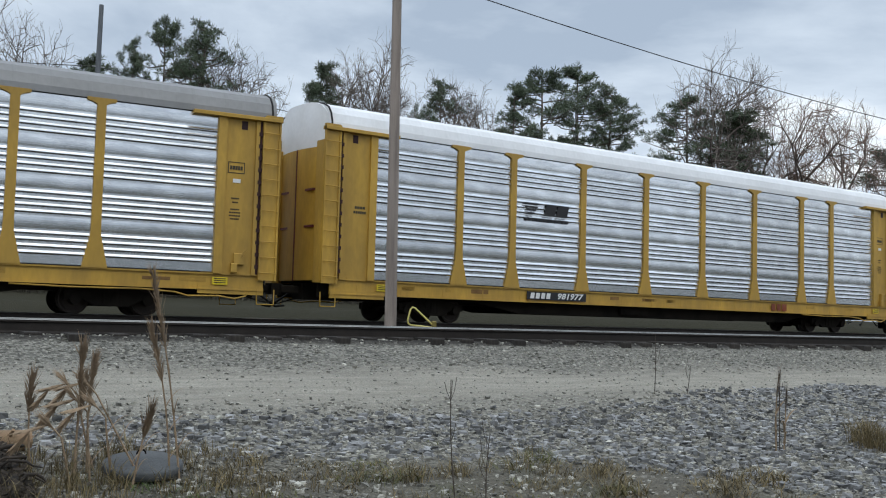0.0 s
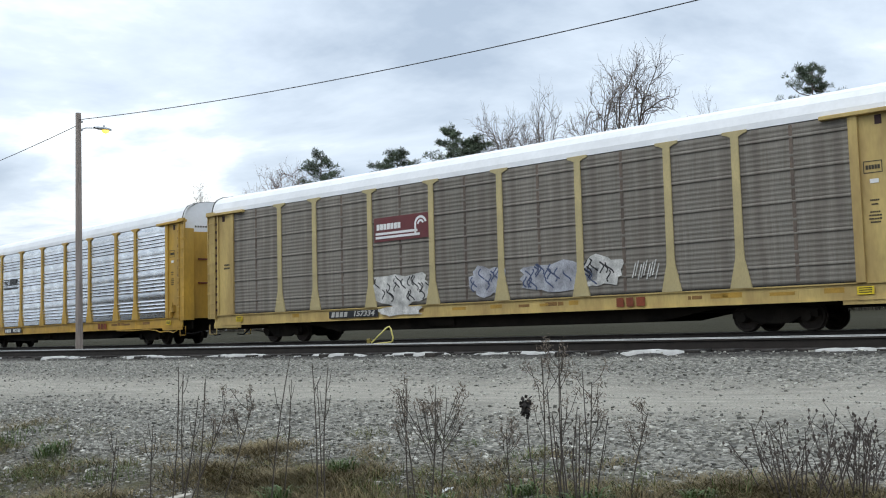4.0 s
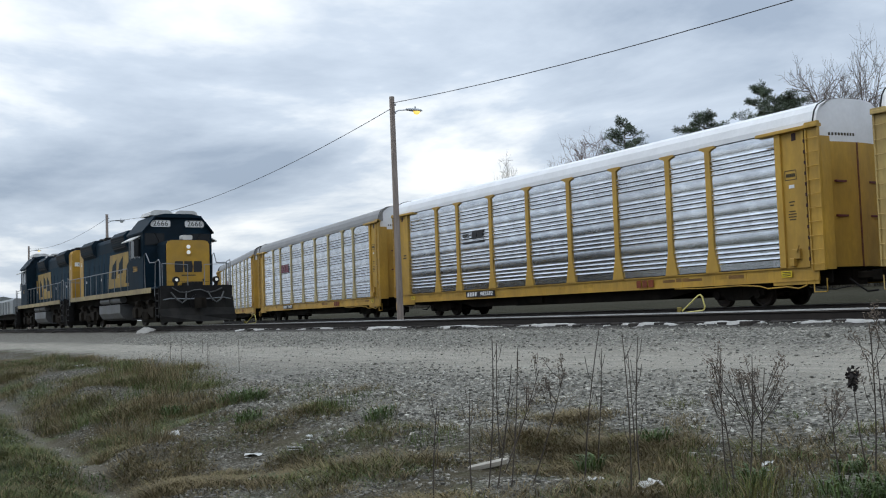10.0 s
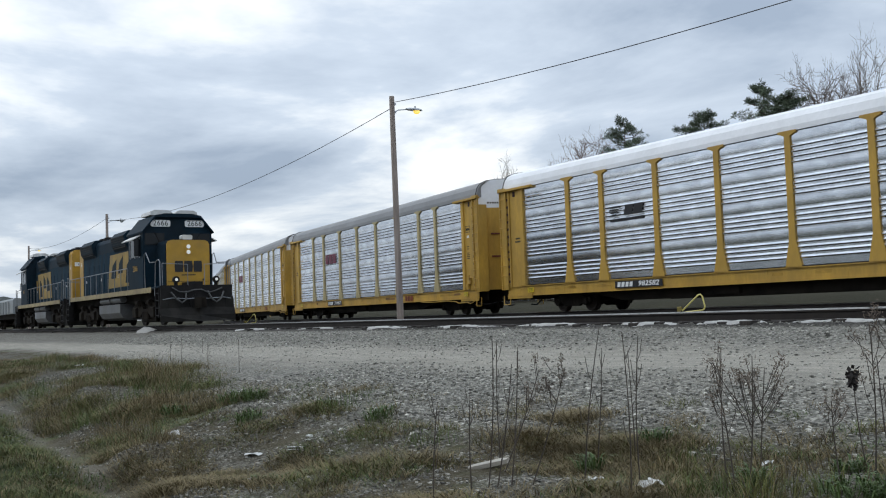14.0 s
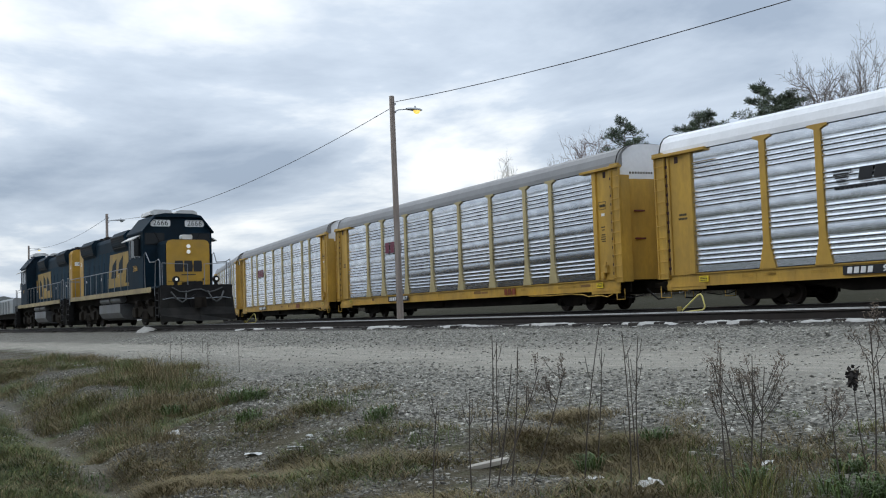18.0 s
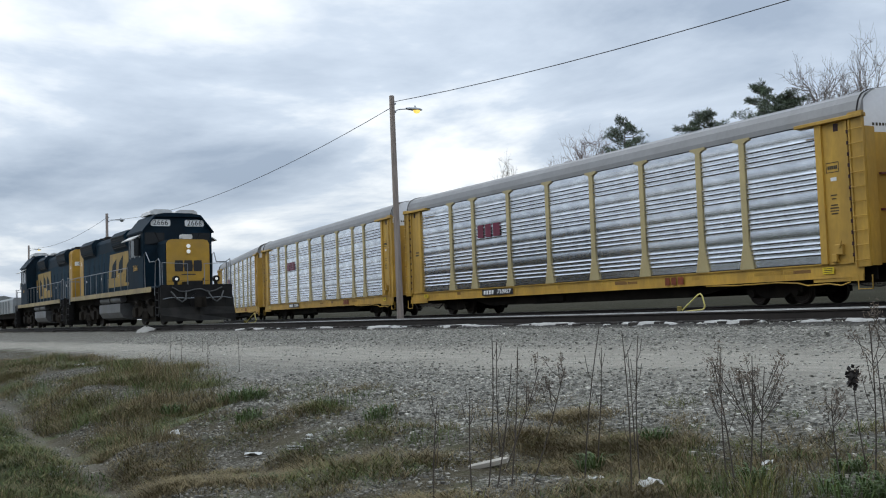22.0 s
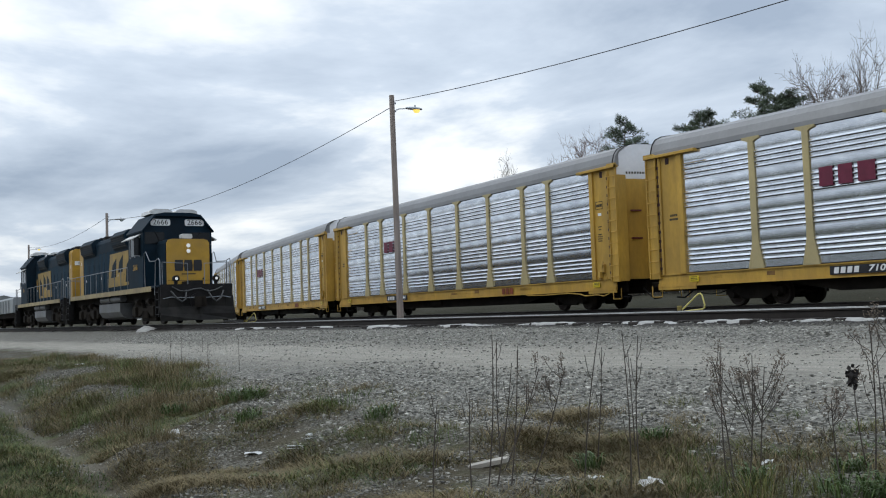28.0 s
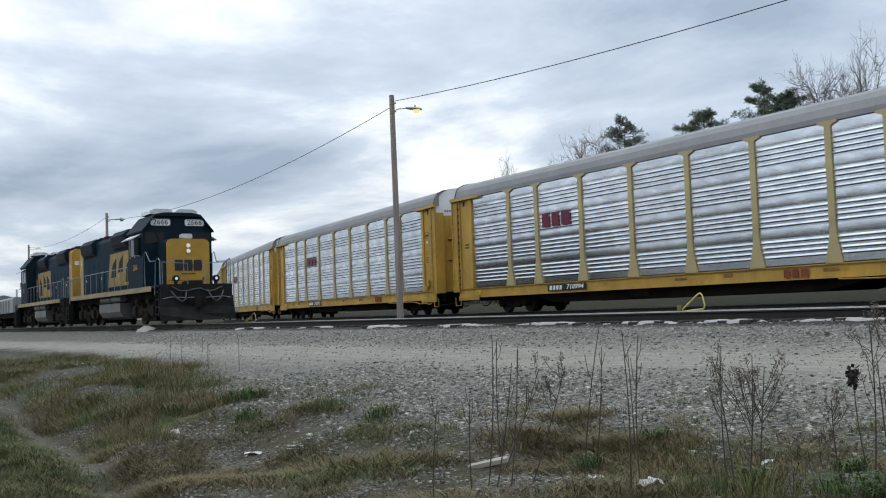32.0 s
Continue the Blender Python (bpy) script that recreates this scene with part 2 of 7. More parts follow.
def ground_z(x, y):
    bend = MAIN_Y + BEND * min(x * x, 9e4) * (1 - 0.6 * smooth01(150, 300, abs(x)))
    if y < 24.4:
        y = y - (NEAR_BEND * min(x * x, 1e4) * smooth01(8, 13, y) if y < 19 else 0)
        z = float(np.interp(y, [p[0] for p in PROFILE], [p[1] for p in PROFILE]))
    else:
        z = -0.42
    d = y - bend
    bank = -0.27 - 0.15 * smooth01(1.6, 2.6, abs(d))
    if y > 19.8:
        z = max(z if d < -2.6 else -0.42, bank) if abs(d) < 2.7 else -0.42
    if d > 3.0:
        z = -0.42 + 0.75 * smooth01(3.0, 9.0, d) + 0.9 * smooth01(9, 40, d)
    # a ditch that falls away towards the camera's side
    ditch = smooth01(6.5, 2.8, y) * smooth01(-4.5, -9.0, x)
    z -= 0.30 * ditch
    if y < 13:
        z += 0.05 * noise.noise((x * 0.5, y * 0.5, 0.3)) + 0.10 * noise.noise((x * 0.15, y * 0.2, 7.0)) * smooth01(9, 5, y)
        z += (0.16 * noise.noise((x * 0.55, y * 0.8, 3.0)) + 0.06 * noise.noise((x * 1.5, y * 1.5, 5.0))) * smooth01(7.5, 4.5, y) * smooth01(-3.0, -7.0, x)
        z -= 0.12 * smooth01(0.5, 0.1, abs(y - 2.0 + 0.118 * x)) * smooth01(-4.5, -6.0, x)
    return z


# where the grass of the verge ends towards the road
VERGE = [(-34, 9.0), (-26, 8.3), (-20, 7.7), (-15, 6.7), (-12, 6.1), (-9.8, 5.6), (-8.5, 6.1), (-7, 6.8), (-4.5, 7.1), (-2, 6.8), (1, 7.3), (4.4, 7.1), (5.4, 6.6), (6.4, 5.0), (8, 4.2)]


def verge(x):
    return float(np.interp(x, [p[0] for p in VERGE], [p[1] for p in VERGE]))


def axis_steps(limits, steps, far):
    a, b = limits
    core = list(np.arange(a, b + 1e-6, steps))
    out, d, p = [], steps, b
    while p < far:
        d *= 1.35
        p += d
        out.append(p)
    low, d, p = [], steps, a
    while p > -far:
        d *= 1.35
        p -= d
        low.append(p)
    return low[::-1] + core + out


def ground_material():
    m = bpy.data.materials.new("ground_gravel_and_grass")
    m.use_nodes = True
    nt = m.node_tree
    N, L = nt.nodes.new, nt.links.new
    bs = nt.nodes["Principled BSDF"]
    bs.inputs["Roughness"].default_value, bs.inputs["Specular IOR Level"].default_value = 0.95, 0.08
    tc = N("ShaderNodeTexCoord")
    sep = N("ShaderNodeSeparateXYZ")
    L(tc.outputs["Object"], sep.inputs[0])

    def tex(scale, detail=5.0, rough=0.6):
        n = N("ShaderNodeTexNoise")
        n.inputs["Scale"].default_value, n.inputs["Detail"].default_value, n.inputs["Roughness"].default_value = scale, detail, rough
        L(tc.outputs["Object"], n.inputs["Vector"])
        return n.outputs[0]

    def op(kind, a, b):
        x = N("ShaderNodeMath")
        x.operation = kind
        for i, v in enumerate((a, b)):
            if isinstance(v, (int, float)):
                x.inputs[i].default_value = v
            else:
                L(v, x.inputs[i])
        return x.outputs[0]

    def rng(src, a, b, c=0.0, d=1.0):
        r = N("ShaderNodeMapRange")
        L(src, r.inputs[0])
        for i, v in enumerate((a, b, c, d)):
            r.inputs[i + 1].default_value = v
        return r.outputs[0]

    def mix(f, a, b):
        x = N("ShaderNodeMix")
        x.data_type = "RGBA"
        L(f, x.inputs["Factor"])
        for i, v in ((6, a), (7, b)):
            if isinstance(v, tuple):
                x.inputs[i].default_value = (*v, 1)
            else:
                L(v, x.inputs[i])
        return x.outputs[2]

    wob = op("MULTIPLY", op("SUBTRACT", tex(0.35), 0.5), 5.0)
    wob2 = op("MULTIPLY", op("SUBTRACT", tex(2.5), 0.5), 1.2)
    y = op("ADD", op("ADD", sep.outputs[1], op("MULTIPLY", wob, 0.5)), wob2)
    vor = N("ShaderNodeTexVoronoi")
    vor.inputs["Scale"].default_value = 26.0
    L(tc.outputs["Object"], vor.inputs["Vector"])
    vcol = N("ShaderNodeSeparateColor")
    L(vor.outputs["Color"], vcol.inputs[0])
    stone = mix(rng(vcol.outputs[0], 0, 1), (0.062, 0.059, 0.051), (0.34, 0.325, 0.28))
    stone = mix(rng(vor.outputs["Distance"], 0.4, 0.8, 0.0, 0.7), stone, (0.11, 0.105, 0.095))
    fine = N("ShaderNodeTexVoronoi")
    fine.inputs["Scale"].default_value = 55.0
    L(tc.outputs["Object"], fine.inputs["Vector"])
    streak_map = N("ShaderNodeMapping")
    streak_map.inputs["Scale"].default_value = (0.5, 3.2, 1.0)
    L(tc.outputs["Object"], streak_map.inputs[0])
    streak = N("ShaderNodeTexNoise")
    streak.inputs["Scale"].default_value, streak.inputs["Detail"].default_value, streak.inputs["Roughness"].default_value = 1.6, 8.0, 0.65
    L(streak_map.outputs[0], streak.inputs["Vector"])
    road = mix(rng(streak.outputs[0], 0.3, 0.7), (0.25, 0.235, 0.20), (0.42, 0.393, 0.335))
    road = mix(rng(tex(55, 2.0), 0.45, 0.75), road, (0.16, 0.15, 0.127))
    soil = mix(tex(1.8), (0.036, 0.029, 0.016), (0.078, 0.064, 0.034))
    green = mix(tex(9.0), (0.05, 0.075, 0.022), (0.11, 0.12, 0.045))
    soil = mix(rng(tex(0.7), 0.52, 0.66), soil, green)
    over = op("SUBTRACT", sep.outputs[1], op("ADD", op("MULTIPLY", sep.outputs[0], -0.118), 2.0))
    soil = mix(op("MULTIPLY", rng(tex(1.1), 0.42, 0.56, 0.25, 0.75), rng(over, -0.1, 0.5)), soil, mix(rng(fine.outputs["Distance"], 0.35, 0.75), stone, (0.045, 0.040, 0.032)))
    soil = mix(op("MULTIPLY", rng(over, 0.0, -0.4), rng(tex(2.2), 0.35, 0.6, 0.2, 0.85)), soil, (0.028, 0.038, 0.013))
    # bare, gravelly ground under the reeds
    soil = mix(rng(sep.outputs[0], -1.0, 1.5, 0.0, 0.55), soil, mix(tex(7.0), (0.085, 0.078, 0.066), (0.20, 0.185, 0.155)))
    on_road = op("MULTIPLY", rng(y, 8.3, 9.9), rng(y, 12.7, 11.3))
    c = mix(on_road, stone, road)
    # further left the verge reaches nearer to the road than it does in front
    edge = op("SUBTRACT", y, VERGE[0][1])
    for (x0, y0), (x1, y1) in zip(VERGE, VERGE[1:]):
        edge = op("ADD", edge, rng(sep.outputs[0], x0, x1, 0.0, y0 - y1))
    c = mix(rng(edge, 0.5, -0.5), c, soil)
    along = op("SUBTRACT", sep.outputs[1], op("MULTIPLY", op("MINIMUM", op("MULTIPLY", sep.outputs[0], sep.outputs[0]), 1e4), NEAR_BEND))
    oily = op("MULTIPLY", rng(along, 13.65, 13.8), rng(along, 17.6, 16.4))
    c = mix(op("MULTIPLY", oily, 0.85), c, (0.035, 0.032, 0.03))
    rut = op("ABSOLUTE", op("SUBTRACT", op("ADD", sep.outputs[1], op("MULTIPLY", wob2, 0.25)), op("ADD", op("MULTIPLY", sep.outputs[0], -0.118), 1.95)), 0.0)
    c = mix(op("MULTIPLY", rng(rut, 0.26, 0.05, 0.0, 0.8), rng(sep.outputs[0], -4.5, -6.0)), c, (0.150, 0.135, 0.108))
    rut = op("ABSOLUTE", op("SUBTRACT", y, op("ADD", op("MULTIPLY", sep.outputs[0], -0.35), -2.6)), 0.0)
    c = mix(op("MULTIPLY", rng(rut, 0.35, 0.1, 0.0, 0.6), op("MULTIPLY", rng(sep.outputs[0], -18.5, -20.5), rng(sep.outputs[1], 8.2, 7.2))), c, (0.10, 0.095, 0.08))
    dirtier = mix(tex(0.9), (0.028, 0.024, 0.018), (0.058, 0.050, 0.037))
    c = mix(rng(sep.outputs[1], 17.2, 18.4), c, dirtier)
    field = mix(tex(0.25), (0.030, 0.030, 0.019), (0.055, 0.050, 0.034))
    c = mix(rng(sep.outputs[1], 29, 33), c, field)
    L(c, bs.inputs["Base Color"])
    bp = N("ShaderNodeBump")
    bp.inputs["Strength"].default_value, bp.inputs["Distance"].default_value = 0.8, 0.03
    L(op("ADD", op("MULTIPLY", vor.outputs["Distance"], -0.8), tex(30, 3.0)), bp.inputs["Height"])
    L(bp.outputs[0], bs.inputs["Normal"])
    return m


GROUND = ground_material()


def build_ground():
    xs = axis_steps((-60, 40), 0.5, 2500)
    ys = sorted(axis_steps((-3, 36), 0.3, 2500) + [13.35 + 0.1001 * k for k in range(16)])
    v = [(x, y, ground_z(x, y)) for x in xs for y in ys]
    n = len(ys)
    f = [(i * n + j, (i + 1) * n + j, (i + 1) * n + j + 1, i * n + j + 1) for i in range(len(xs) - 1) for j in range(n - 1)]
    me = bpy.data.meshes.new("ground")
    me.from_pydata(v, [], f)
    me.materials.append(GROUND)
    me.polygons.foreach_set("use_smooth", [True] * len(f))
    me.update()
    tagged(new("ground", me), "grey gravel yard ground with a packed road and a grassy verge", "ground", kind="structure")


build_ground()


def rail_profile(g):
    """Outline of a rail across the track, base at -0.19."""
    return [(g - 0.07, -0.19), (g + 0.07, -0.19), (g + 0.07, -0.175), (g + 0.012, -0.15), (g + 0.012, -0.05), (g + 0.036, -0.035), (g + 0.036, -0.009), (g + 0.028, 0.0),
            (g - 0.028, 0.0), (g - 0.036, -0.009), (g - 0.036, -0.035), (g - 0.012, -0.05), (g - 0.012, -0.15), (g - 0.07, -0.175)]


def build_track(name, place, lo, hi, step, label):
    """Two rails along a line that place(u) gives."""
    track = thing(name, label, "railway track", kind="structure")
    us = list(np.arange(lo, hi + 1e-6, step))
    for g in (-0.7535, 0.7535):
        ring = rail_profile(g)
        n = len(ring)
        ms = Mesh()
        v = []
        for u in us:
            p, q = place(u), place(u + 0.1)
            d = (q - p).normalized()
            s = Vector((-d.y, d.x, 0))
            v += [p + s * a + Vector((0, 0, b)) for a, b in ring]
        f, mi = [], []
        for i in range(len(us) - 1):
            for k in range(n):
                f.append((i * n + k, i * n + (k + 1) % n, (i + 1) * n + (k + 1) % n, (i + 1) * n + k))
                mi.append(1 if k in (6, 7, 8) else 0)
        ms.add(v, f)
        ms.mi = mi
        part("rail", ms, [RAIL_SIDE, RAIL_TOP], track)
    return track


near_track = build_track("near_track", on_near, -240, 140, 5, "empty railway track with rust-sided rails and dark timber ties")
main_track = build_track("main_track", on_main, -260, 150, 4, "railway track under the passing car carriers")


def build_ties():
    rnd = random.Random(5)
    ms = Mesh().box(-0.11, 0.11, -1.30, 1.30, -0.34, -0.185, ch=0.015)
    me = ms.data("tie", TIE)
    u = -70.0
    while u < 34:
        ob = part("tie", me, None, near_track, at=pose(u + rnd.uniform(-0.04, 0.04), on_near(u).y + rnd.uniform(-0.08, 0.08) - (0.10 if rnd.random() < 0.12 else 0) + (0.12 if u < -3 else 0.0), rnd.uniform(-0.012, 0.006), 0, 0, rnd.uniform(-1.5, 1.5)))
        u += 0.53
    u = -60.0
    while u < 40:
        p, q = on_main(u), on_main(u + 0.1)
        part("tie", me, None, main_track, at=pose(p.x, p.y, 0, 0, 0, math.degrees(math.atan2(q.y - p.y, q.x - p.x))))
        u += 0.56


build_ties()

# ---------------------------------------------------------------- the train of covered car carriers
HALF, SIDE = 13.7, 1.53
SILL_LO, SILL_HI, EAVE, CROWN = 0.69, 1.11, 5.16, 5.98
POSTS = [p - HALF for p in (4.58, 6.58, 9.47, 12.35, 15.22, 18.08, 20.92, 22.85)]
OLD_POSTS = [p - HALF for p in (4.48, 6.45, 9.32, 12.18, 15.03, 17.92, 20.82, 22.80)]
END_BAY = 1.64
PANEL_ENDS = (END_BAY - HALF, HALF - END_BAY)
CACHE = {}


def cached(key, make):
    if key not in CACHE:
        CACHE[key] = make()
    return CACHE[key]


def ribbed_panel(width, mat, name, old=False):
    """A pressed sheet: groups of four ribs between broad flats; centred on x, outer face towards -y."""
    def make():
        prof = []
        h = EAVE - SILL_HI - 0.06
        if not old:
            base = h - 4 * 0.945 - 0.02
            prof.append((0.0, 0.0))
            for gidx in range(4):
                z0 = base + gidx * 0.945
                for r in range(4):
                    z = z0 + 0.02 + r * 0.152
                    prof += [(0.0, z), (-0.024, z + 0.016), (-0.038, z + 0.034), (-0.038, z + 0.044), (-0.020, z + 0.068), (0.0, z + 0.100)]
                prof += [(-0.007 * (1 - (k / 3 - 1) ** 2), z0 + 0.62 + 0.05 * k) for k in range(7)]
            prof.append((0.0, h))
        else:
            prof.append((0.0, 0.0))
            for r in range(3):
                z = 0.03 + r * 0.125
                prof += [(-0.015, z), (-0.022, z + 0.03), (-0.022, z + 0.06), (-0.015, z + 0.09)]
            for gidx in range(5):
                z0 = (gidx + 0.52) * h / 5
                prof += [(0.0, z0 + 0.004), (0.0, z0 + 0.022), (-0.034, z0 + 0.026), (-0.034, z0 + 0.055)]
                for r in range(5 if gidx < 4 else 2):
                    z = z0 + 0.10 + r * 0.125
                    prof += [(-0.015, z), (-0.022, z + 0.03), (-0.022, z + 0.06), (-0.015, z + 0.09)]
            prof.append((0.0, h))
        prof = [p for i, p in enumerate(prof) if i == 0 or p[1] > prof[i - 1][1] + 1e-6]
        ms = Mesh()
        hw = width / 2
        v, f = [], []
        for y, z in prof:
            v += [(-hw, y, z), (hw, y, z)]
        for i in range(len(prof) - 1):
            f.append((2 * i, 2 * i + 1, 2 * i + 3, 2 * i + 2))
        ms.add(v, f)
        ms.add([(-hw, 0.03, 0), (hw, 0.03, 0), (hw, 0.03, h), (-hw, 0.03, h)], [(3, 2, 1, 0)])
        me = bpy.data.meshes.new(name)
        me.from_pydata(ms.v, [], ms.f)
        me.materials.append(mat)
        me.update()
        return me
    return cached((name, round(width, 3), mat.name), make)


def lap_seam():
    """The rusty upright lap between two sheets of an old panel."""
    def make():
        ms = Mesh()
        h = EAVE - SILL_HI - 0.07
        for k in range(5):
            z0, z1 = k * h / 5 + 0.05, (k + 1) * h / 5 - 0.02
            ms.box(-0.045, 0.045, -0.030, -0.012, z0, z1)
        return ms.data("lap_seam", SEAM_RUST)
    return cached("lap_seam", make)


def side_post(mat):
    def make():
        h = EAVE - SILL_HI
        ms = Mesh()
        out = [(-0.30, 0), (-0.27, 0.12), (-0.19, 0.48), (-0.125, 0.75), (-0.115, 1.0), (-0.105, h - 0.16), (-0.22, h - 0.10), (-0.34, h - 0.07), (-0.34, h),
               (0.34, h), (0.34, h - 0.07), (0.22, h - 0.10), (0.105, h - 0.16), (0.115, 1.0), (0.125, 0.75), (0.19, 0.48), (0.27, 0.12), (0.30, 0)]
        ms.prism(out, -0.065, -0.02, axis="y")
        return ms.data("post", mat)
    return cached(("post", mat.name), make)


def roof_mesh(mat):
    def make():
        ms = Mesh()
        arc = [(-SIDE - 0.03, EAVE - 0.02), (-SIDE - 0.02, EAVE + 0.14), (-SIDE + 0.06, EAVE + 0.39), (-SIDE + 0.20, EAVE + 0.57), (-SIDE + 0.48, EAVE + 0.70), (-SIDE + 1.0, EAVE + 0.785), (0, CROWN)]
        arc = arc + [(-y, z) for y, z in arc[-2::-1]]
        xs, hs, x = [], [], -HALF + 0.25
        while x < HALF - 0.25:
            for dx, hh in ((0, 0), (0.03, 0.005), (0.09, 0.005), (0.12, 0)):
                xs.append(x + dx)
                hs.append(hh)
            x += 0.42
        xs.append(HALF - 0.25)
        hs.append(0)
        n = len(arc)
        v = [(x, y, z + (hh if 0 < k < n - 1 else 0)) for x, hh in zip(xs, hs) for k, (y, z) in enumerate(arc)]
        f = [(i * n + k, (i + 1) * n + k, (i + 1) * n + k + 1, i * n + k + 1) for i in range(len(xs) - 1) for k in range(n - 1)]
        ms.add(v, f, smooth=False)
        ms.add([(xs[0], y, z) for y, z in arc] + [(xs[-1], y, z) for y, z in arc], [tuple(range(n)), tuple(range(2 * n - 1, n - 1, -1))])
        return ms.data("roof", mat)
    return cached(("roof", mat.name), make)


def sign_bars(ms, x, z, w, h, n, y=-0.004, rnd=None, mi=0):
    """A row of plain bars in place of small writing."""
    rnd = rnd or random.Random(1)
    p = w / n
    for i in range(n):
        ms.box(x - w / 2 + i * p + p * 0.08, x - w / 2 + (i + 1) * p - p * 0.1, y - 0.003, y + 0.003, z - h / 2, z + h / 2, mi)


def text_mesh(body, size, mat, name, wide=1.0, shear=0.0):
    """Numbers in the built-in font as a mesh that stands upright and faces -y."""
    def make():
        cu = bpy.data.curves.new(name, "FONT")
        cu.body, cu.size, cu.align_x, cu.align_y, cu.extrude = body, size, "CENTER", "CENTER", 0.002
        cu.resolution_u, cu.shear, cu.offset = 2, shear, 0.006 if wide > 1 else 0.0
        ob = bpy.data.objects.new(name, cu)
        scene.collection.objects.link(ob)
        dg = bpy.context.evaluated_depsgraph_get()
        me = bpy.data.meshes.new_from_object(ob.evaluated_get(dg))
        bpy.data.objects.remove(ob)
        me.transform(pose(0, 0, 0, 90, 0, 0) @ Matrix.Diagonal((wide, 1, 1, 1)))
        me.materials.clear()
        me.materials.append(mat)
        return me
    return cached(("text", body, size, mat.name, wide), make)


def bogie_frame():
    def make():
        ms = Mesh()
        for y in (-1.02, 1.02):
            ms.prism([(-1.12, 0.34), (-1.12, 0.52), (-0.72, 0.58), (-0.42, 0.74), (0.42, 0.74), (0.72, 0.58), (1.12, 0.52), (1.12, 0.34), (0.70, 0.36), (0.40, 0.20), (-0.40, 0.20), (-0.70, 0.36)], y - 0.07, y + 0.07, axis="y")
            for x in (-0.86, 0.86):
                ms.cyl((x, y, 0.36), 0.13, -0.13, 0.13, "y", 12)
            for k in (-0.2, 0.0, 0.2):
                ms.cyl((k, y, 0), 0.085, 0.28, 0.62, "z", 8)
        ms.box(-0.24, 0.24, -1.0, 1.0, 0.40, 0.70, ch=0.03)
        ms.box(-1.05, 1.05, -0.05, 0.05, 0.3, 0.38)
        return ms.data("bogie_frame", UNDER)
    return cached("bogie_frame", make)


def axle_mesh():
    return cached("axle", lambda: Mesh().lathe([(-1.0, 0.07), (-0.7, 0.085), (0.7, 0.085), (1.0, 0.07)], 10).data("axle", WHEEL))


def wheel_mesh():
    prof = [(-0.10, 0.02), (-0.10, 0.12), (-0.055, 0.15), (-0.05, 0.28), (-0.075, 0.31), (-0.07, 0.36), (0.05, 0.365), (0.06, 0.39), (0.085, 0.39), (0.085, 0.31), (0.03, 0.28), (0.03, 0.14), (0.09, 0.11)]
    return cached("wheel", lambda: Mesh().lathe(prof, 28).data("wheel", WHEEL))


def wheelset(parent, at):
    """An axle with its two wheels, on a bogie's centre line."""
    ws = part("wheelset", axle_mesh(), None, parent, at=at)
    part("wheel", wheel_mesh(), None, ws, at=pose(0, -0.77, 0))
    part("wheel", wheel_mesh(), None, ws, at=pose(0, 0.77, 0, 0, 0, 180))
    return ws


def flat_frame(mat):
    """Deck, side sills, end sills and the deep middle sill of the flat car."""
    def sill():
        ms = Mesh()
        y = -SIDE
        ms.prism([(y, SILL_HI), (y, SILL_LO + 0.02), (y - 0.05, SILL_LO + 0.02), (y - 0.05, SILL_LO), (y + 0.03, SILL_LO), (y + 0.03, SILL_HI - 0.03), (y + 0.10, SILL_HI)], -HALF + 0.35, HALF - 0.35)
        ms.box(-HALF + 0.35, HALF - 0.35, y - 0.045, y, SILL_HI - 0.035, SILL_HI)
        for x in np.arange(-HALF + 1.2, HALF - 0.8, 1.44):
            ms.box(x - 0.015, x + 0.015, y - 0.008, y, SILL_LO + 0.02, SILL_HI - 0.035)
        for x in (-HALF + 1.2, HALF - 1.2):
            ms.box(x - 0.85, x + 0.85, y - 0.03, y + 0.01, SILL_LO - 0.10, SILL_LO + 0.1)
        return ms.data("side_sill", mat)

    def deck():
        ms = Mesh()
        ms.box(-HALF + 0.3, HALF - 0.3, -SIDE + 0.1, SIDE - 0.1, SILL_HI - 0.08, SILL_HI - 0.02)
        return ms.data("deck", UNDER)

    def centre():
        ms = Mesh()
        ring = [(-HALF + 5.6, 0.62), (-HALF + 7.2, 0.34), (HALF - 7.2, 0.34), (HALF - 5.6, 0.62), (HALF - 0.2, 0.62), (HALF - 0.2, 0.98), (-HALF + 0.2, 0.98), (-HALF + 0.2, 0.62)]
        ms.prism(ring, -1.18, -1.12, axis="y")
        ms.prism(ring, 1.12, 1.18, axis="y")
        ms.box(-HALF + 0.2, HALF - 0.2, -0.3, 0.3, 0.55, 1.0)
        for x in np.arange(-HALF + 2, HALF - 1, 2.9):
            ms.box(x - 0.06, x + 0.06, -SIDE + 0.05, SIDE - 0.05, 0.80, 1.10)
        ms.box(-2.2, -0.9, -1.3, -0.8, 0.42, 0.66)
        ms.cyl((1.2, -1.0, 0.55), 0.17, -0.6, 0.6, "x", 12)
        return ms.data("centre_sill", UNDER)
    return cached(("sill", mat.name), sill), cached("deck", deck), cached("centre", centre)


def coupler():
    def make():
        ms = Mesh()
        ms.box(HALF - 0.4, HALF + 0.42, -0.10, 0.10, 0.70, 0.92, ch=0.03)
        ms.prism([(HALF + 0.35, -0.16), (HALF + 0.68, -0.16), (HALF + 0.74, -0.04), (HALF + 0.60, 0.02), (HALF + 0.66, 0.16), (HALF + 0.42, 0.17), (HALF + 0.35, 0.1)], 0.66, 0.96, axis="z")
        return ms.data("coupler", UNDER)
    return cached("coupler", make)


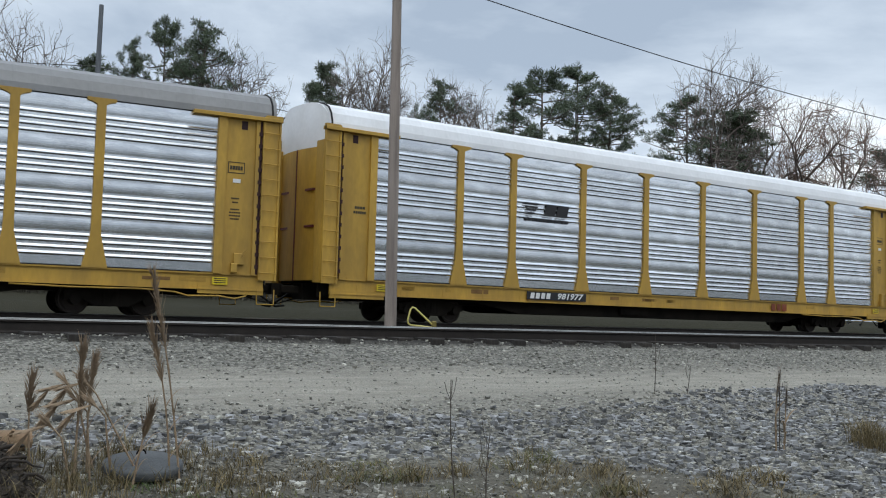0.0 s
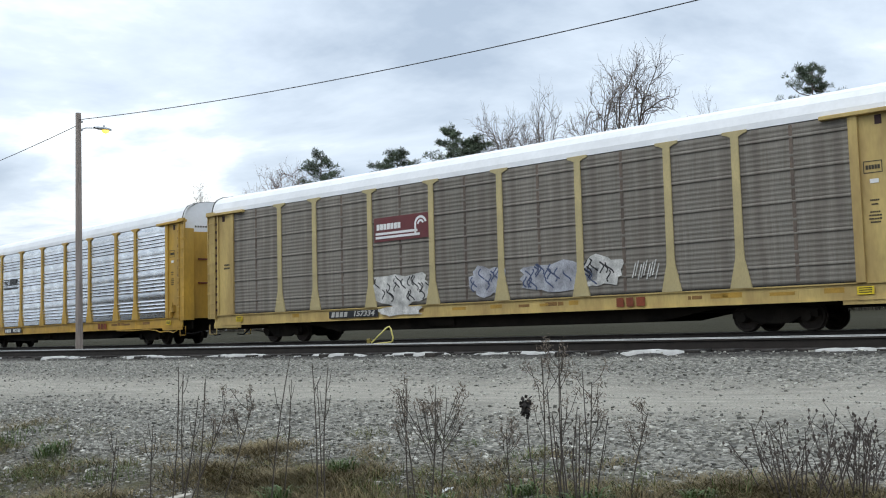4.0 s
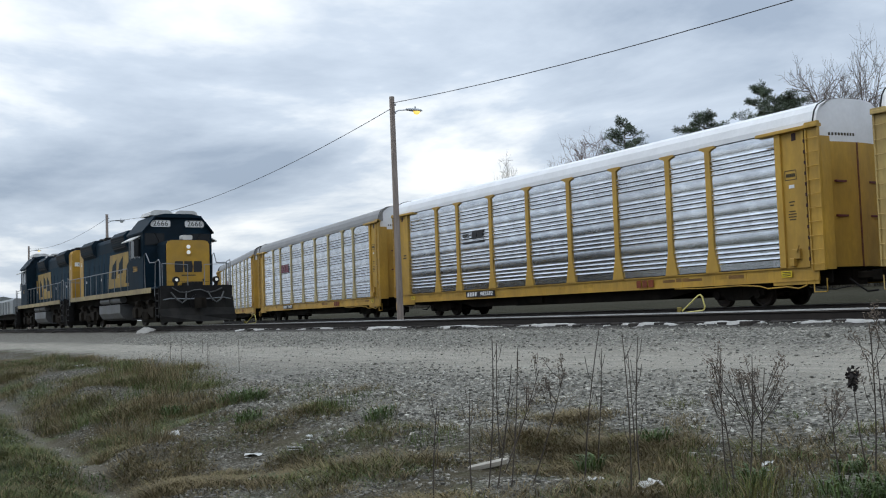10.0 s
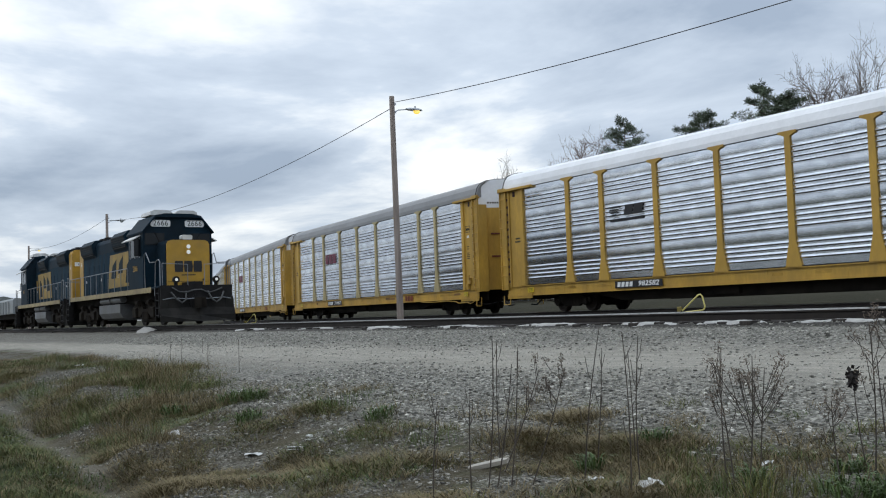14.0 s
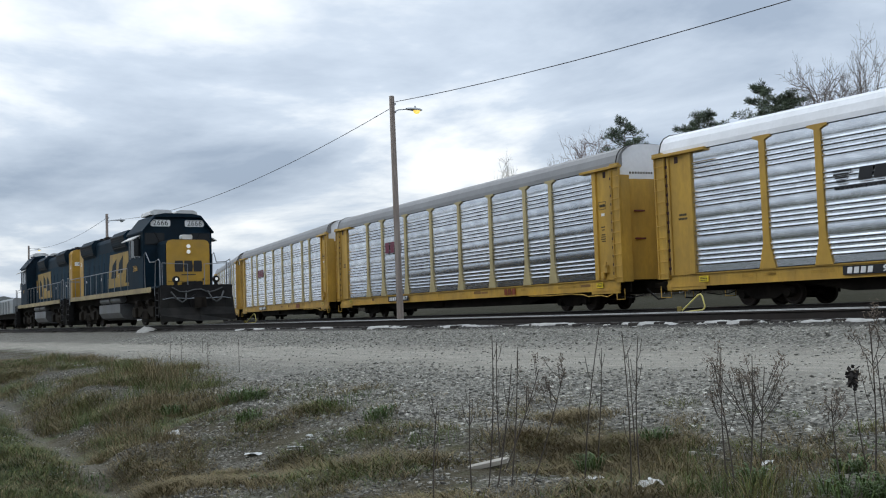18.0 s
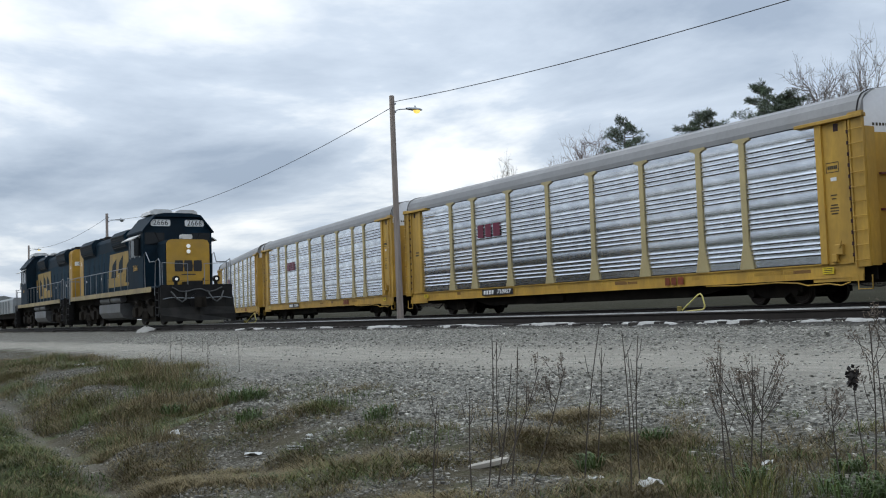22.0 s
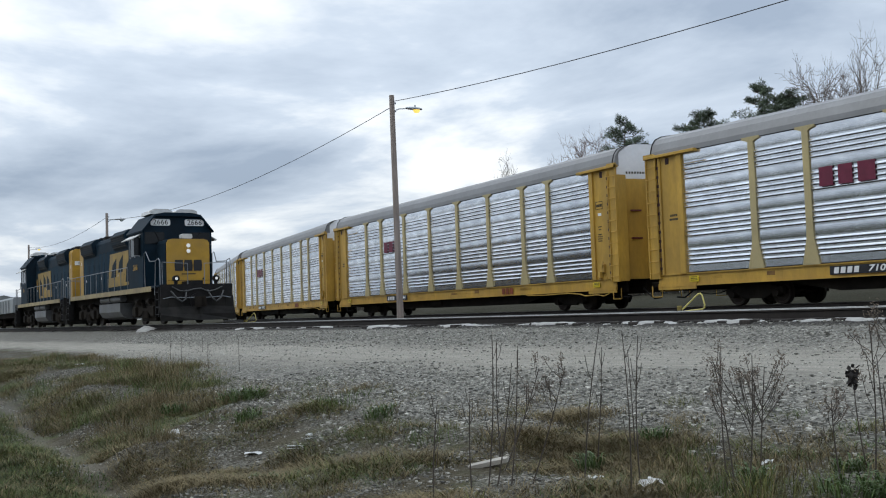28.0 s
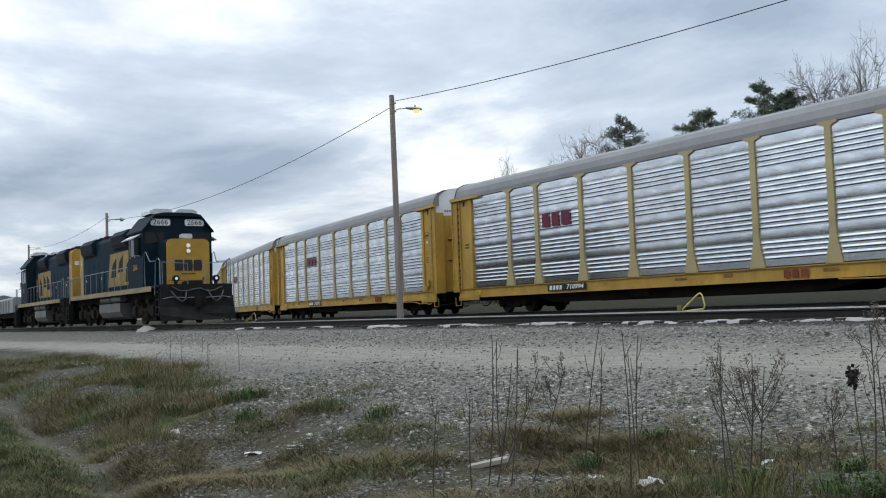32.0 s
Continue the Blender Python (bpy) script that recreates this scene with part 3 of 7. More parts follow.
def air_hose():
    def make():
        ms = Mesh()
        ms.tube([(HALF - 0.2, -0.45, 0.72), (HALF + 0.1, -0.48, 0.52), (HALF + 0.4, -0.45, 0.33), (HALF + 0.68, -0.35, 0.36)], 0.03, 6)
        ms.tube([(HALF - 0.9, -SIDE + 0.1, 0.60), (HALF - 0.4, -SIDE + 0.12, 0.45), (HALF - 0.1, -1.2, 0.42), (HALF + 0.2, -0.9, 0.50)], 0.02, 5)
        return ms.data("air_hose", BLACK)
    return cached("air_hose", make)


def end_bay(mat):
    """The painted end of a side at +x, piece by piece."""
    x0, x1, y = HALF - END_BAY, HALF, -SIDE
    h0, h1 = SILL_HI - 0.02, EAVE - 0.06

    def plate():
        ms = Mesh().prism([(x1 - 0.52, y - 0.11), (x1 - 0.47, y - 0.11), (x1 - 0.47, y - 0.07), (x1 - 0.09, y - 0.07), (x1 - 0.09, y - 0.11), (x1 - 0.04, y - 0.11), (x1 - 0.04, y - 0.03), (x1 - 0.52, y - 0.03)], h0 - 0.12, h1, axis="z")
        return ms.data("ladder_plate", mat)
    k = mat.name
    return [("end_post", cached(("end_post", k), lambda: Mesh().box(x0 - 0.05, x0 + 0.17, y - 0.09, y + 0.02, h0, h1, ch=0.01).data("end_post", mat))),
            ("end_panel", cached(("end_panel", k), lambda: Mesh().box(x0 + 0.17, x1 - 0.70, y - 0.02, y + 0.03, h0, h1).data("end_panel", mat))),
            ("corner_post", cached(("corner_post", k), lambda: Mesh().box(x1 - 0.30, x1 - 0.03, y - 0.028, -1.17, h0 - 0.10, h1 - 0.30, ch=0.02).data("corner_post", mat))),
            ("door_edge", cached(("door_edge", k), lambda: Mesh().box(x1 - 0.70, x1 - 0.60, y - 0.07, y + 0.02, h0, h1).data("door_edge", mat))),
            ("door_foot", cached(("door_foot", k), lambda: Mesh().box(x0 + 0.30, x1 - 0.85, y - 0.035, y - 0.021, h0 + 0.02, h0 + 0.07).data("door_foot", mat))),
            ("ladder_plate", cached(("ladder_plate", k), plate))]


def end_slit():
    def make():
        ms = Mesh()
        x1, y = HALF, -SIDE
        ms.box(x1 - 0.60, x1 - 0.52, y - 0.03, y + 0.02, SILL_HI, EAVE - 0.08)
        for z in np.arange(SILL_HI + 0.15, EAVE - 0.3, 0.31):
            ms.box(x1 - 0.625, x1 - 0.515, y - 0.074, y - 0.029, z, z + 0.10)
        ms.box(x1 - 1.08, x1 - 0.92, y - 0.028, y - 0.012, EAVE - 0.36, EAVE - 0.14)
        return ms.data("door_slit", SLIT)
    return cached("end_slit", make)


def hand_brake(mat):
    def make():
        ms = Mesh()
        x, y = HALF - 1.05, -SIDE - 0.02
        ms.box(x - 0.13, x + 0.13, y - 0.10, y, SILL_HI + 0.22, SILL_HI + 0.52, ch=0.02)
        ms.box(x - 0.20, x - 0.05, y - 0.14, y - 0.02, SILL_HI + 0.02, SILL_HI + 0.26, ch=0.02)
        ms.tube([(x + 0.05, y - 0.11, SILL_HI + 0.42), (x + 0.16, y - 0.14, SILL_HI + 0.62)], 0.018, 6)
        return ms.data("hand_brake", mat)
    return cached(("hand_brake", mat.name), make)


def brake_pipe(mat):
    def make():
        y = -SIDE - 0.02
        pts = [(HALF - 6.4, y, 0.66), (HALF - 5.0, y, 0.63), (HALF - 3.4, y, 0.65), (HALF - 2.6, y, 0.60), (HALF - 2.3, y, 0.52), (HALF - 1.5, y, 0.54), (HALF - 1.1, y, 0.48), (HALF - 0.8, y, 0.56), (HALF - 0.75, y, 0.72)]
        return Mesh().tube(pts, 0.022, 6).data("brake_pipe", mat)
    return cached(("brake_pipe", mat.name), make)


def lintel(mat):
    def make():
        ms = Mesh()
        ms.box(HALF - 2.35, HALF - 0.02, -SIDE - 0.17, -SIDE + 0.02, EAVE - 0.10, EAVE, ch=0.01)
        ms.prism([(HALF - 0.60, EAVE - 0.10), (HALF - 0.02, EAVE - 0.10), (HALF - 0.02, EAVE + 0.06), (HALF - 0.45, EAVE + 0.06)], -SIDE - 0.16, -SIDE - 0.05, axis="y")
        return ms.data("lintel", mat)
    return cached(("lintel", mat.name), make)


def rung(mat):
    return cached(("rung", mat.name), lambda: Mesh().tube([(HALF - 0.50, -SIDE - 0.07, 0), (HALF - 0.50, -SIDE - 0.14, 0), (HALF - 0.07, -SIDE - 0.14, 0), (HALF - 0.07, -SIDE - 0.07, 0)], 0.012, 5).data("rung", mat))


def stirrup(mat):
    return cached(("stirrup", mat.name), lambda: Mesh().tube([(HALF - 0.52, -SIDE - 0.03, SILL_LO + 0.05), (HALF - 0.52, -SIDE - 0.03, 0.36), (HALF - 0.06, -SIDE - 0.03, 0.36), (HALF - 0.06, -SIDE - 0.03, SILL_LO + 0.05)], 0.02, 5).data("stirrup", mat))


def end_door(mat, upper):
    """Curved doors that close the end at +x; the head is painted like the roof."""
    def make():
        ms = Mesh()
        n = 14
        pts = []
        for i in range(n + 1):
            y = -1.45 + 2.9 * i / n
            pts.append((HALF - 0.30 + 0.24 * (1 - (y / 1.45) ** 2), y))
        zs = [SILL_HI - 0.05, EAVE - 0.48]
        v = [(x, y, z) for z in zs for x, y in pts]
        ms.add(v, [(i, i + 1, n + 2 + i, n + 1 + i) for i in range(n)], 0, True)
        top = []
        for x, y in pts:
            top.append((x, y, EAVE + 0.02 + (CROWN - EAVE - 0.05) * max(0.0, 1 - abs(y / 1.5) ** 5)))
        ms.add([(x, y, zs[1]) for x, y in pts] + top, [(i, i + 1, n + 2 + i, n + 1 + i) for i in range(n)], 1, True)
        back = HALF - 0.45
        ms.add(top + [(back, y, z) for _, y, z in top], [(i, i + 1, n + 2 + i, n + 1 + i) for i in range(n)], 1, True)
        for s in (-1, 1):
            y = s * 1.45
            ms.add([(HALF - 0.30, y, zs[0]), (back, y, zs[0]), (back, y, EAVE), (HALF - 0.30, y, EAVE)], [(0, 1, 2, 3)])
        for z in (2.5, 3.5):
            ms.box(HALF - 0.18, HALF - 0.08, -0.92, -0.48, z, z + 0.06, 2)
            ms.box(HALF - 0.18, HALF - 0.08, 0.48, 0.92, z, z + 0.06, 2)
        for y in (-0.02, 0.02):
            ms.box(HALF - 0.07, HALF - 0.05, y - 0.01, y + 0.01, zs[0], zs[1], 2)
        return ms.data("end_door", [mat, upper, MAROON])
    return cached(("end_door", mat.name, upper.name), make)


def roof_seal():
    def make():
        ms = Mesh()
        arc = [(-SIDE - 0.04, EAVE), (-SIDE - 0.02, EAVE + 0.15), (-SIDE + 0.06, EAVE + 0.40), (-SIDE + 0.20, EAVE + 0.58), (-SIDE + 0.48, EAVE + 0.71), (-SIDE + 1.0, EAVE + 0.80), (0, CROWN + 0.01)]
        arc = arc + [(-y, z) for y, z in arc[-2::-1]]
        ms.tube([(HALF - 0.26, y, z) for y, z in arc], 0.026, 6)
        return ms.data("roof_seal", DARK_GAP)
    return cached("roof_seal", make)


def eave_gap():
    def make():
        ms = Mesh()
        ms.box(-HALF + 2.3, HALF - 2.3, -SIDE - 0.012, -SIDE + 0.02, EAVE - 0.050, EAVE - 0.020)
        return ms.data("eave_gap", DARK_GAP)
    return cached("eave_gap", make)


def sill_gap():
    def make():
        ms = Mesh()
        ms.box(-HALF + 2.0, HALF - 2.0, -SIDE - 0.045, -SIDE - 0.02, SILL_HI + 0.004, SILL_HI + 0.034)
        return ms.data("sill_gap", DARK_GAP)
    return cached("sill_gap", make)


def half_turn(flip):
    return pose(0, 0, 0, 0, 0, 180) if flip else None


AXLES = [-HALF + 4.0 - 0.86, -HALF + 4.0 + 0.86, HALF - 4.0 - 0.86, HALF - 4.0 + 0.86]


def autorack(label, roof, paint, panel, old=False, post_paint=None):
    car = thing("autorack_car", label, "railway car", group="car carriers of the passing train")
    sill, deck, centre = flat_frame(paint)
    part("deck", deck, None, car)
    part("centre_sill", centre, None, car)
    part("roof", roof_mesh(roof), None, car)
    for flip in (False, True):
        r = half_turn(flip)
        part("side_sill", sill, None, car, at=r)
        part("eave_gap", eave_gap(), None, car, at=r)
        part("sill_gap", sill_gap(), None, car, at=r)
        posts = OLD_POSTS if old else POSTS
        edges = [PANEL_ENDS[0]] + posts + [PANEL_ENDS[1]]
        for a, b in zip(edges, edges[1:]):
            at = pose((a + b) / 2, -SIDE - 0.01, SILL_HI + 0.03)
            panel_ob = part("side_panel", ribbed_panel(b - a, panel, "side_panel", old), None, car, at=(r @ at) if r else at)
            if old:
                if b - a > 2.2:
                    part("lap_seam", lap_seam(), None, panel_ob)
        for x in posts:
            at = pose(x, -SIDE, SILL_HI)
            part("post", side_post(post_paint or paint), None, car, at=(r @ at) if r else at)
        if not old:
            part("hand_brake", hand_brake(paint), None, car, at=r)
            part("brake_pipe", brake_pipe(paint), None, car, at=r)
        # the end bay is built for the +x end of this side; mirrored for the other
        for m in (False, True):
            t = (r or Matrix()) @ (Matrix.Diagonal((-1, 1, 1, 1)) if m else Matrix())
            for nm, me in end_bay(paint) + [("door_slit", end_slit()), ("lintel", lintel(paint)), ("stirrup", stirrup(paint))]:
                ob = part(nm, me, None, car, at=t)
                if nm == "ladder_plate":
                    for z in np.arange(SILL_HI + 0.05, EAVE - 0.2, 0.40):
                        part("rung", rung(paint), None, ob, at=pose(0, 0, z))
    for flip in (False, True):
        r = half_turn(flip)
        part("end_door", end_door(paint, ROOF_WHITE), None, car, at=r)
        part("roof_seal", roof_seal(), None, car, at=r)
        part("coupler", coupler(), None, car, at=r)
        part("air_hose", air_hose(), None, car, at=r)
    sets = []
    for x in (-HALF + 4.0, HALF - 4.0):
        part("bogie", bogie_frame(), None, car, at=pose(x, 0, 0))
    for x in AXLES:
        w = wheelset(car, pose(x, 0, 0.365))
        sets.append(w)
    return car, sets


# distance travelled, by time
RUN = [(0.0, 0.0), (0.5, 1.75), (1.0, 3.45), (1.5, 5.07), (2.0, 6.72), (2.5, 8.33), (3.0, 10.02), (3.5, 11.66), (4.0, 13.19), (4.5, 14.74), (6.5, 20.23), (7.0, 21.62),
       (7.5, 23.07), (8.0, 24.54), (9.0, 27.43), (10.0, 30.20), (11.0, 32.94), (12.0, 35.70), (13.0, 38.42), (14.0, 40.90), (14.5, 42.16), (16.5, 47.04), (17.0, 48.21),
       (18.0, 50.63), (19.0, 53.10), (20.0, 55.58), (21.0, 58.11), (22.0, 60.66), (23.0, 63.51), (24.0, 66.44), (25.0, 69.43), (25.5, 71.03), (27.5, 77.48), (28.0, 79.21),
       (29.0, 82.94), (30.0, 86.70), (31.0, 90.61), (32.0, 94.49)]
# place of the leading end of each car along the track at the start
FRONTS = [66.3, 38.0, 9.66, -18.78, -47.71, -76.72, -105.49, -134.34, -162.7, -191.5]
KINDS = [("white", YELLOW, GALV), ("white", YELLOW, GALV), ("grey", YELLOW, GALV), ("white", YELLOW_PALE, GRIME), ("white", YELLOW, GALV), ("grey", YELLOW, GALV),
         ("grey", YELLOW, GALV), ("grey", YELLOW, GALV), ("grey", YELLOW, GALV), ("grey", YELLOW, GALV)]


def skew_block(ms, x, z, w, h, y, lean=0.25):
    ms.prism([(x, z - h / 2), (x + w, z - h / 2), (x + w + h * lean, z + h / 2), (x + h * lean, z + h / 2)], y - 0.003, y + 0.003, axis="y")


def red_mark(car, x, z, w, h, mat, y, name="emblem_block"):
    """Three plain blocks in a row, in the owner's colour."""
    p = w / 3
    for k, (lo, hi) in enumerate(((-0.5, 0.5), (-0.5, 0.5), (-0.5, 0.5))):
        ms = Mesh()
        ms.box(x - w / 2 + k * p, x - w / 2 + k * p + p * (0.72, 0.72, 0.86)[k], y - 0.003, y + 0.003, z + h * lo * 0.92, z + h * hi * 0.92)
        part(name, ms, mat, car, "plain dark red block" if mat is RED else "")


def black_mark(car, x, z):
    """Slanting stripes beside solid blocks, over a line of small bars."""
    y = -SIDE - 0.050
    for k in range(4):
        ms = Mesh()
        skew_block(ms, x - 0.95 + 0.04 * k, z + 0.16 - k * 0.10, 0.60 - 0.10 * k, 0.055, y, 0.4)
        part("emblem_stripe", ms, INK, car, "black slanting stripe")
    for dx, w in ((-0.12, 0.42), (0.36, 0.46)):
        ms = Mesh()
        skew_block(ms, x + dx, z + 0.01, w, 0.36, y, 0.25)
        part("emblem_block", ms, INK, car, "plain black block")
    ms = Mesh()
    sign_bars(ms, x, z - 0.32, 1.8, 0.10, 12, y)
    tagged(part("lettering", ms, INK, car), kind="stuff")


def sill_marks(car, digits, rnd, dull):
    y = -SIDE - 0.045
    x = -5.29
    plate = part("mark_plate", Mesh().box(x - 1.23, x + 1.23, y - 0.010, y - 0.001, 0.78, 1.03), INK, car, "black plate with white numbers")
    ms = Mesh()
    for k in range(4):
        skew_block(ms, x - 1.10 + 0.215 * k, 0.905, 0.15, 0.175, y - 0.013, 0.2)
    part("lettering", ms, DULL_WHITE if dull else WHITE, plate)
    part("number", text_mesh(digits, 0.25, DULL_WHITE if dull else WHITE, "number", 1.42, 0.22), None, plate, at=pose(x + 0.52, y - 0.014, 0.905))
    red_mark(car, 5.85, 0.89, 0.95, 0.27, RUSTRED, y - 0.004)
    for xx in (-HALF + 2.0, HALF - 1.5):
        lab = part("warning_label", Mesh().box(xx - 0.20, xx + 0.20, y - 0.008, y - 0.001, 0.82, 1.01), LABEL_Y, car, "small bright yellow label")
        ms = Mesh()
        for k in range(3):
            ms.box(xx - 0.15, xx + 0.15, y - 0.012, y - 0.009, 0.86 + k * 0.05, 0.88 + k * 0.05)
        part("lettering", ms, INK, lab)
    for k in range(15):
        xx = rnd.uniform(-11.5, 11.5)
        if abs(xx - x) > 1.7 and abs(xx - 5.85) > 0.9:
            part("patch", Mesh().box(xx - 0.2, xx + rnd.uniform(0.1, 0.5), y + 0.040, y + 0.0435, 0.88, rnd.uniform(0.96, 1.02)), PATCH if k % 3 else PATCH_DARK, car)
    # small writing on the end panels
    ms = Mesh()
    ye = -SIDE - 0.024
    for k, (w, z) in enumerate(((0.22, 3.02), (0.16, 2.92), (0.24, 2.74), (0.30, 2.66), (0.30, 2.58), (0.24, 2.50))):
        sign_bars(ms, HALF - 1.18, z, w, 0.035, 5, ye)
    for dx, dz, w, h in ((0, 3.93, 0.44, 0.02), (0, 3.66, 0.44, 0.02)):
        ms.box(HALF - 1.18 - w / 2, HALF - 1.18 + w / 2, ye - 0.003, ye, dz, dz + h)
    for dx in (-0.22, 0.20):
        ms.box(HALF - 1.18 + dx, HALF - 1.16 + dx, ye - 0.003, ye, 3.66, 3.95)
    sign_bars(ms, HALF - 1.18, 3.80, 0.34, 0.10, 5, ye)
    part("lettering", ms, SMALL_INK, car)
    part("card", Mesh().box(HALF - 1.26, HALF - 1.06, ye - 0.005, ye, 3.42, 3.52), WHITE, car, "small white card")
    ms = Mesh()
    sign_bars(ms, -HALF + 1.20, 3.06, 0.34, 0.07, 4, ye)
    sign_bars(ms, -HALF + 1.20, 2.93, 0.40, 0.07, 6, ye)
    part("lettering", ms, SMALL_INK, car)
    ms = Mesh()
    for k in range(9):
        yy = -1.0 + k * 0.11
        xx = HALF - 0.30 + 0.24 * (1 - (yy / 1.45) ** 2)
        ms.box(xx - 0.01, xx + 0.006, yy - 0.04, yy + 0.03, 4.86, 4.94)
    part("lettering", ms, SMALL_INK, car)


def blob(ms, x, z, w, h, y, seed, n=26, mi=0):
    rnd = random.Random(seed)
    pts = []
    for k in range(n):
        a = 2 * math.pi * k / n
        r = 0.82 + 0.24 * rnd.random() + 0.10 * math.sin(5 * a + seed)
        px, pz = math.copysign(abs(math.cos(a)) ** 0.8, math.cos(a)), math.copysign(abs(math.sin(a)) ** 0.7, math.sin(a))
        pts.append((x + w / 2 * r * px, z + h / 2 * r * pz))
    ms.prism(pts, y - 0.003, y + 0.002, mi, axis="y")


def graffiti(car):
    """Spray-painted patches low on the side of the grimy car."""
    y = -SIDE - 0.055
    for x, z, w, h, mat, seed in ((-2.95, 1.66, 2.9, 1.10, GRAF, 3), (0.75, 1.72, 1.5, 0.95, GRAF_B, 5), (3.35, 1.72, 2.9, 0.90, GRAF_B, 8), (4.9, 1.80, 1.5, 0.9, GRAF, 12)):
        ms = Mesh()
        blob(ms, x, z, w, h, y, seed)
        patch = part("graffiti_patch", ms, mat, car, "spray-painted graffiti patch")
        rnd = random.Random(seed)
        st = Mesh()
        for k in range(int(w * 7)):
            x0 = x + rnd.uniform(-0.42, 0.42) * w
            z0 = z + rnd.uniform(-0.25, 0.3) * h
            q = [(x0 + 0.10 * math.sin(t * 2.2 + k) + 0.05 * t, z0 - 0.16 * t + 0.16) for t in np.linspace(0, 2, 6)]
            for (xa, za), (xb, zb) in zip(q, q[1:]):
                dx, dz = xb - xa, zb - za
                m = 0.022 / max(1e-6, math.hypot(dx, dz))
                st.add([(xa - dz * m, y - 0.005, za + dx * m), (xb - dz * m, y - 0.005, zb + dx * m), (xb + dz * m, y - 0.005, zb - dx * m), (xa + dz * m, y - 0.005, za - dx * m)], [(0, 1, 2, 3)])
        part("spray_stroke", st, INK if mat is GRAF else DARK_BLUE, patch)
    st = Mesh()
    for x0, w in ((-3.0, 2.2),):
        blob(st, x0, 0.95, w, 0.34, -SIDE - 0.05, 31)
    part("graffiti_patch", st, GRAF, car)
    ms = Mesh()
    for k in range(9):
        x0 = 5.9 + 0.09 * k
        skew_block(ms, x0, 1.75 + 0.06 * math.sin(k * 2.1), 0.035, 0.42, y, 0.3)
    part("graffiti_tag", ms, GRAF, car)


def maroon_sign(car):
    y = -SIDE - 0.058
    x = -2.88
    sign = part("sign_panel", Mesh().box(x - 1.27, x + 1.27, y - 0.006, y, 3.30, 4.12), MAROON, car, "maroon sign panel with a plain white emblem")
    ms = Mesh()
    y -= 0.010
    sign_bars(ms, x - 0.58, 3.80, 1.15, 0.20, 7, y)
    ms.box(x - 1.2, x + 0.75, y - 0.003, y + 0.003, 3.53, 3.61)
    ms.box(x - 1.2, x + 0.85, y - 0.003, y + 0.003, 3.40, 3.48)
    for r0, r1 in ((0.20, 0.28), (0.08, 0.15)):
        for k in range(12):
            a0, a1 = math.pi * 1.0 - k * 0.24, math.pi * 1.0 - (k + 1) * 0.24
            c = (x + 0.90, 3.76)
            ms.add([(c[0] + r * math.cos(a), y - 0.003, c[1] + r * math.sin(a)) for r, a in ((r0, a0), (r1, a0), (r1, a1), (r0, a1))], [(0, 1, 2, 3)])
    ms.box(x + 0.62, x + 0.70, y - 0.003, y + 0.003, 3.42, 3.78)
    part("emblem", ms, WHITE, sign)


POST_PALE = M("weathered_yellow_paint", (0.49, 0.40, 0.20), 0.6, 0.2, var=0.12, dirt=(0.34, 0.29, 0.17), dirt_amt=0.5, stretch=(1, 1, 0.4))
DULL_WHITE = M("faded_white_paint", (0.42, 0.41, 0.38), 0.6, var=0.15)
SMALL_INK = M("small_black_lettering", (0.05, 0.04, 0.02), 0.6)
PATCH_DARK = M("rust_brown_patch", (0.20, 0.105, 0.028), 0.7, var=0.3)
PATCH = M("brown_paint_patch", (0.40, 0.235, 0.035), 0.6, var=0.2)
DARK_BLUE = M("spray_blue", (0.05, 0.07, 0.14), 0.6)
DIGITS = ["981340", "981977", "710726", "157334", "982582", "710957", "710994", "710512", "710338", "710467"]
EMBLEMS = ["black", "black", "red", "sign", "black", "red", "red", "red", "red", "red"]
TRAIN = []
for front, (rf, paint, panel) in zip(FRONTS, KINDS):
    old = panel is GRIME
    lab = ("yellow car carrier with grimy brown side panels and a white roof" if old else f"yellow car carrier with ribbed silver side panels and a {rf} roof")
    car, sets = autorack(lab, ROOF_WHITE if rf == "white" else ROOF_GREY, paint, panel, old, POST_PALE if len(TRAIN) >= 5 or old else None)
    n = len(TRAIN)
    sill_marks(car, DIGITS[n], random.Random(n), old)
    if EMBLEMS[n] == "black":
        black_mark(car, -5.76, 3.55)
    elif EMBLEMS[n] == "sign":
        maroon_sign(car)
        graffiti(car)
    else:
        red_mark(car, -5.76, 3.60, 1.9, 0.60, RED, -SIDE - 0.050)
    TRAIN.append((front, car, sets))

# ---------------------------------------------------------------- trees


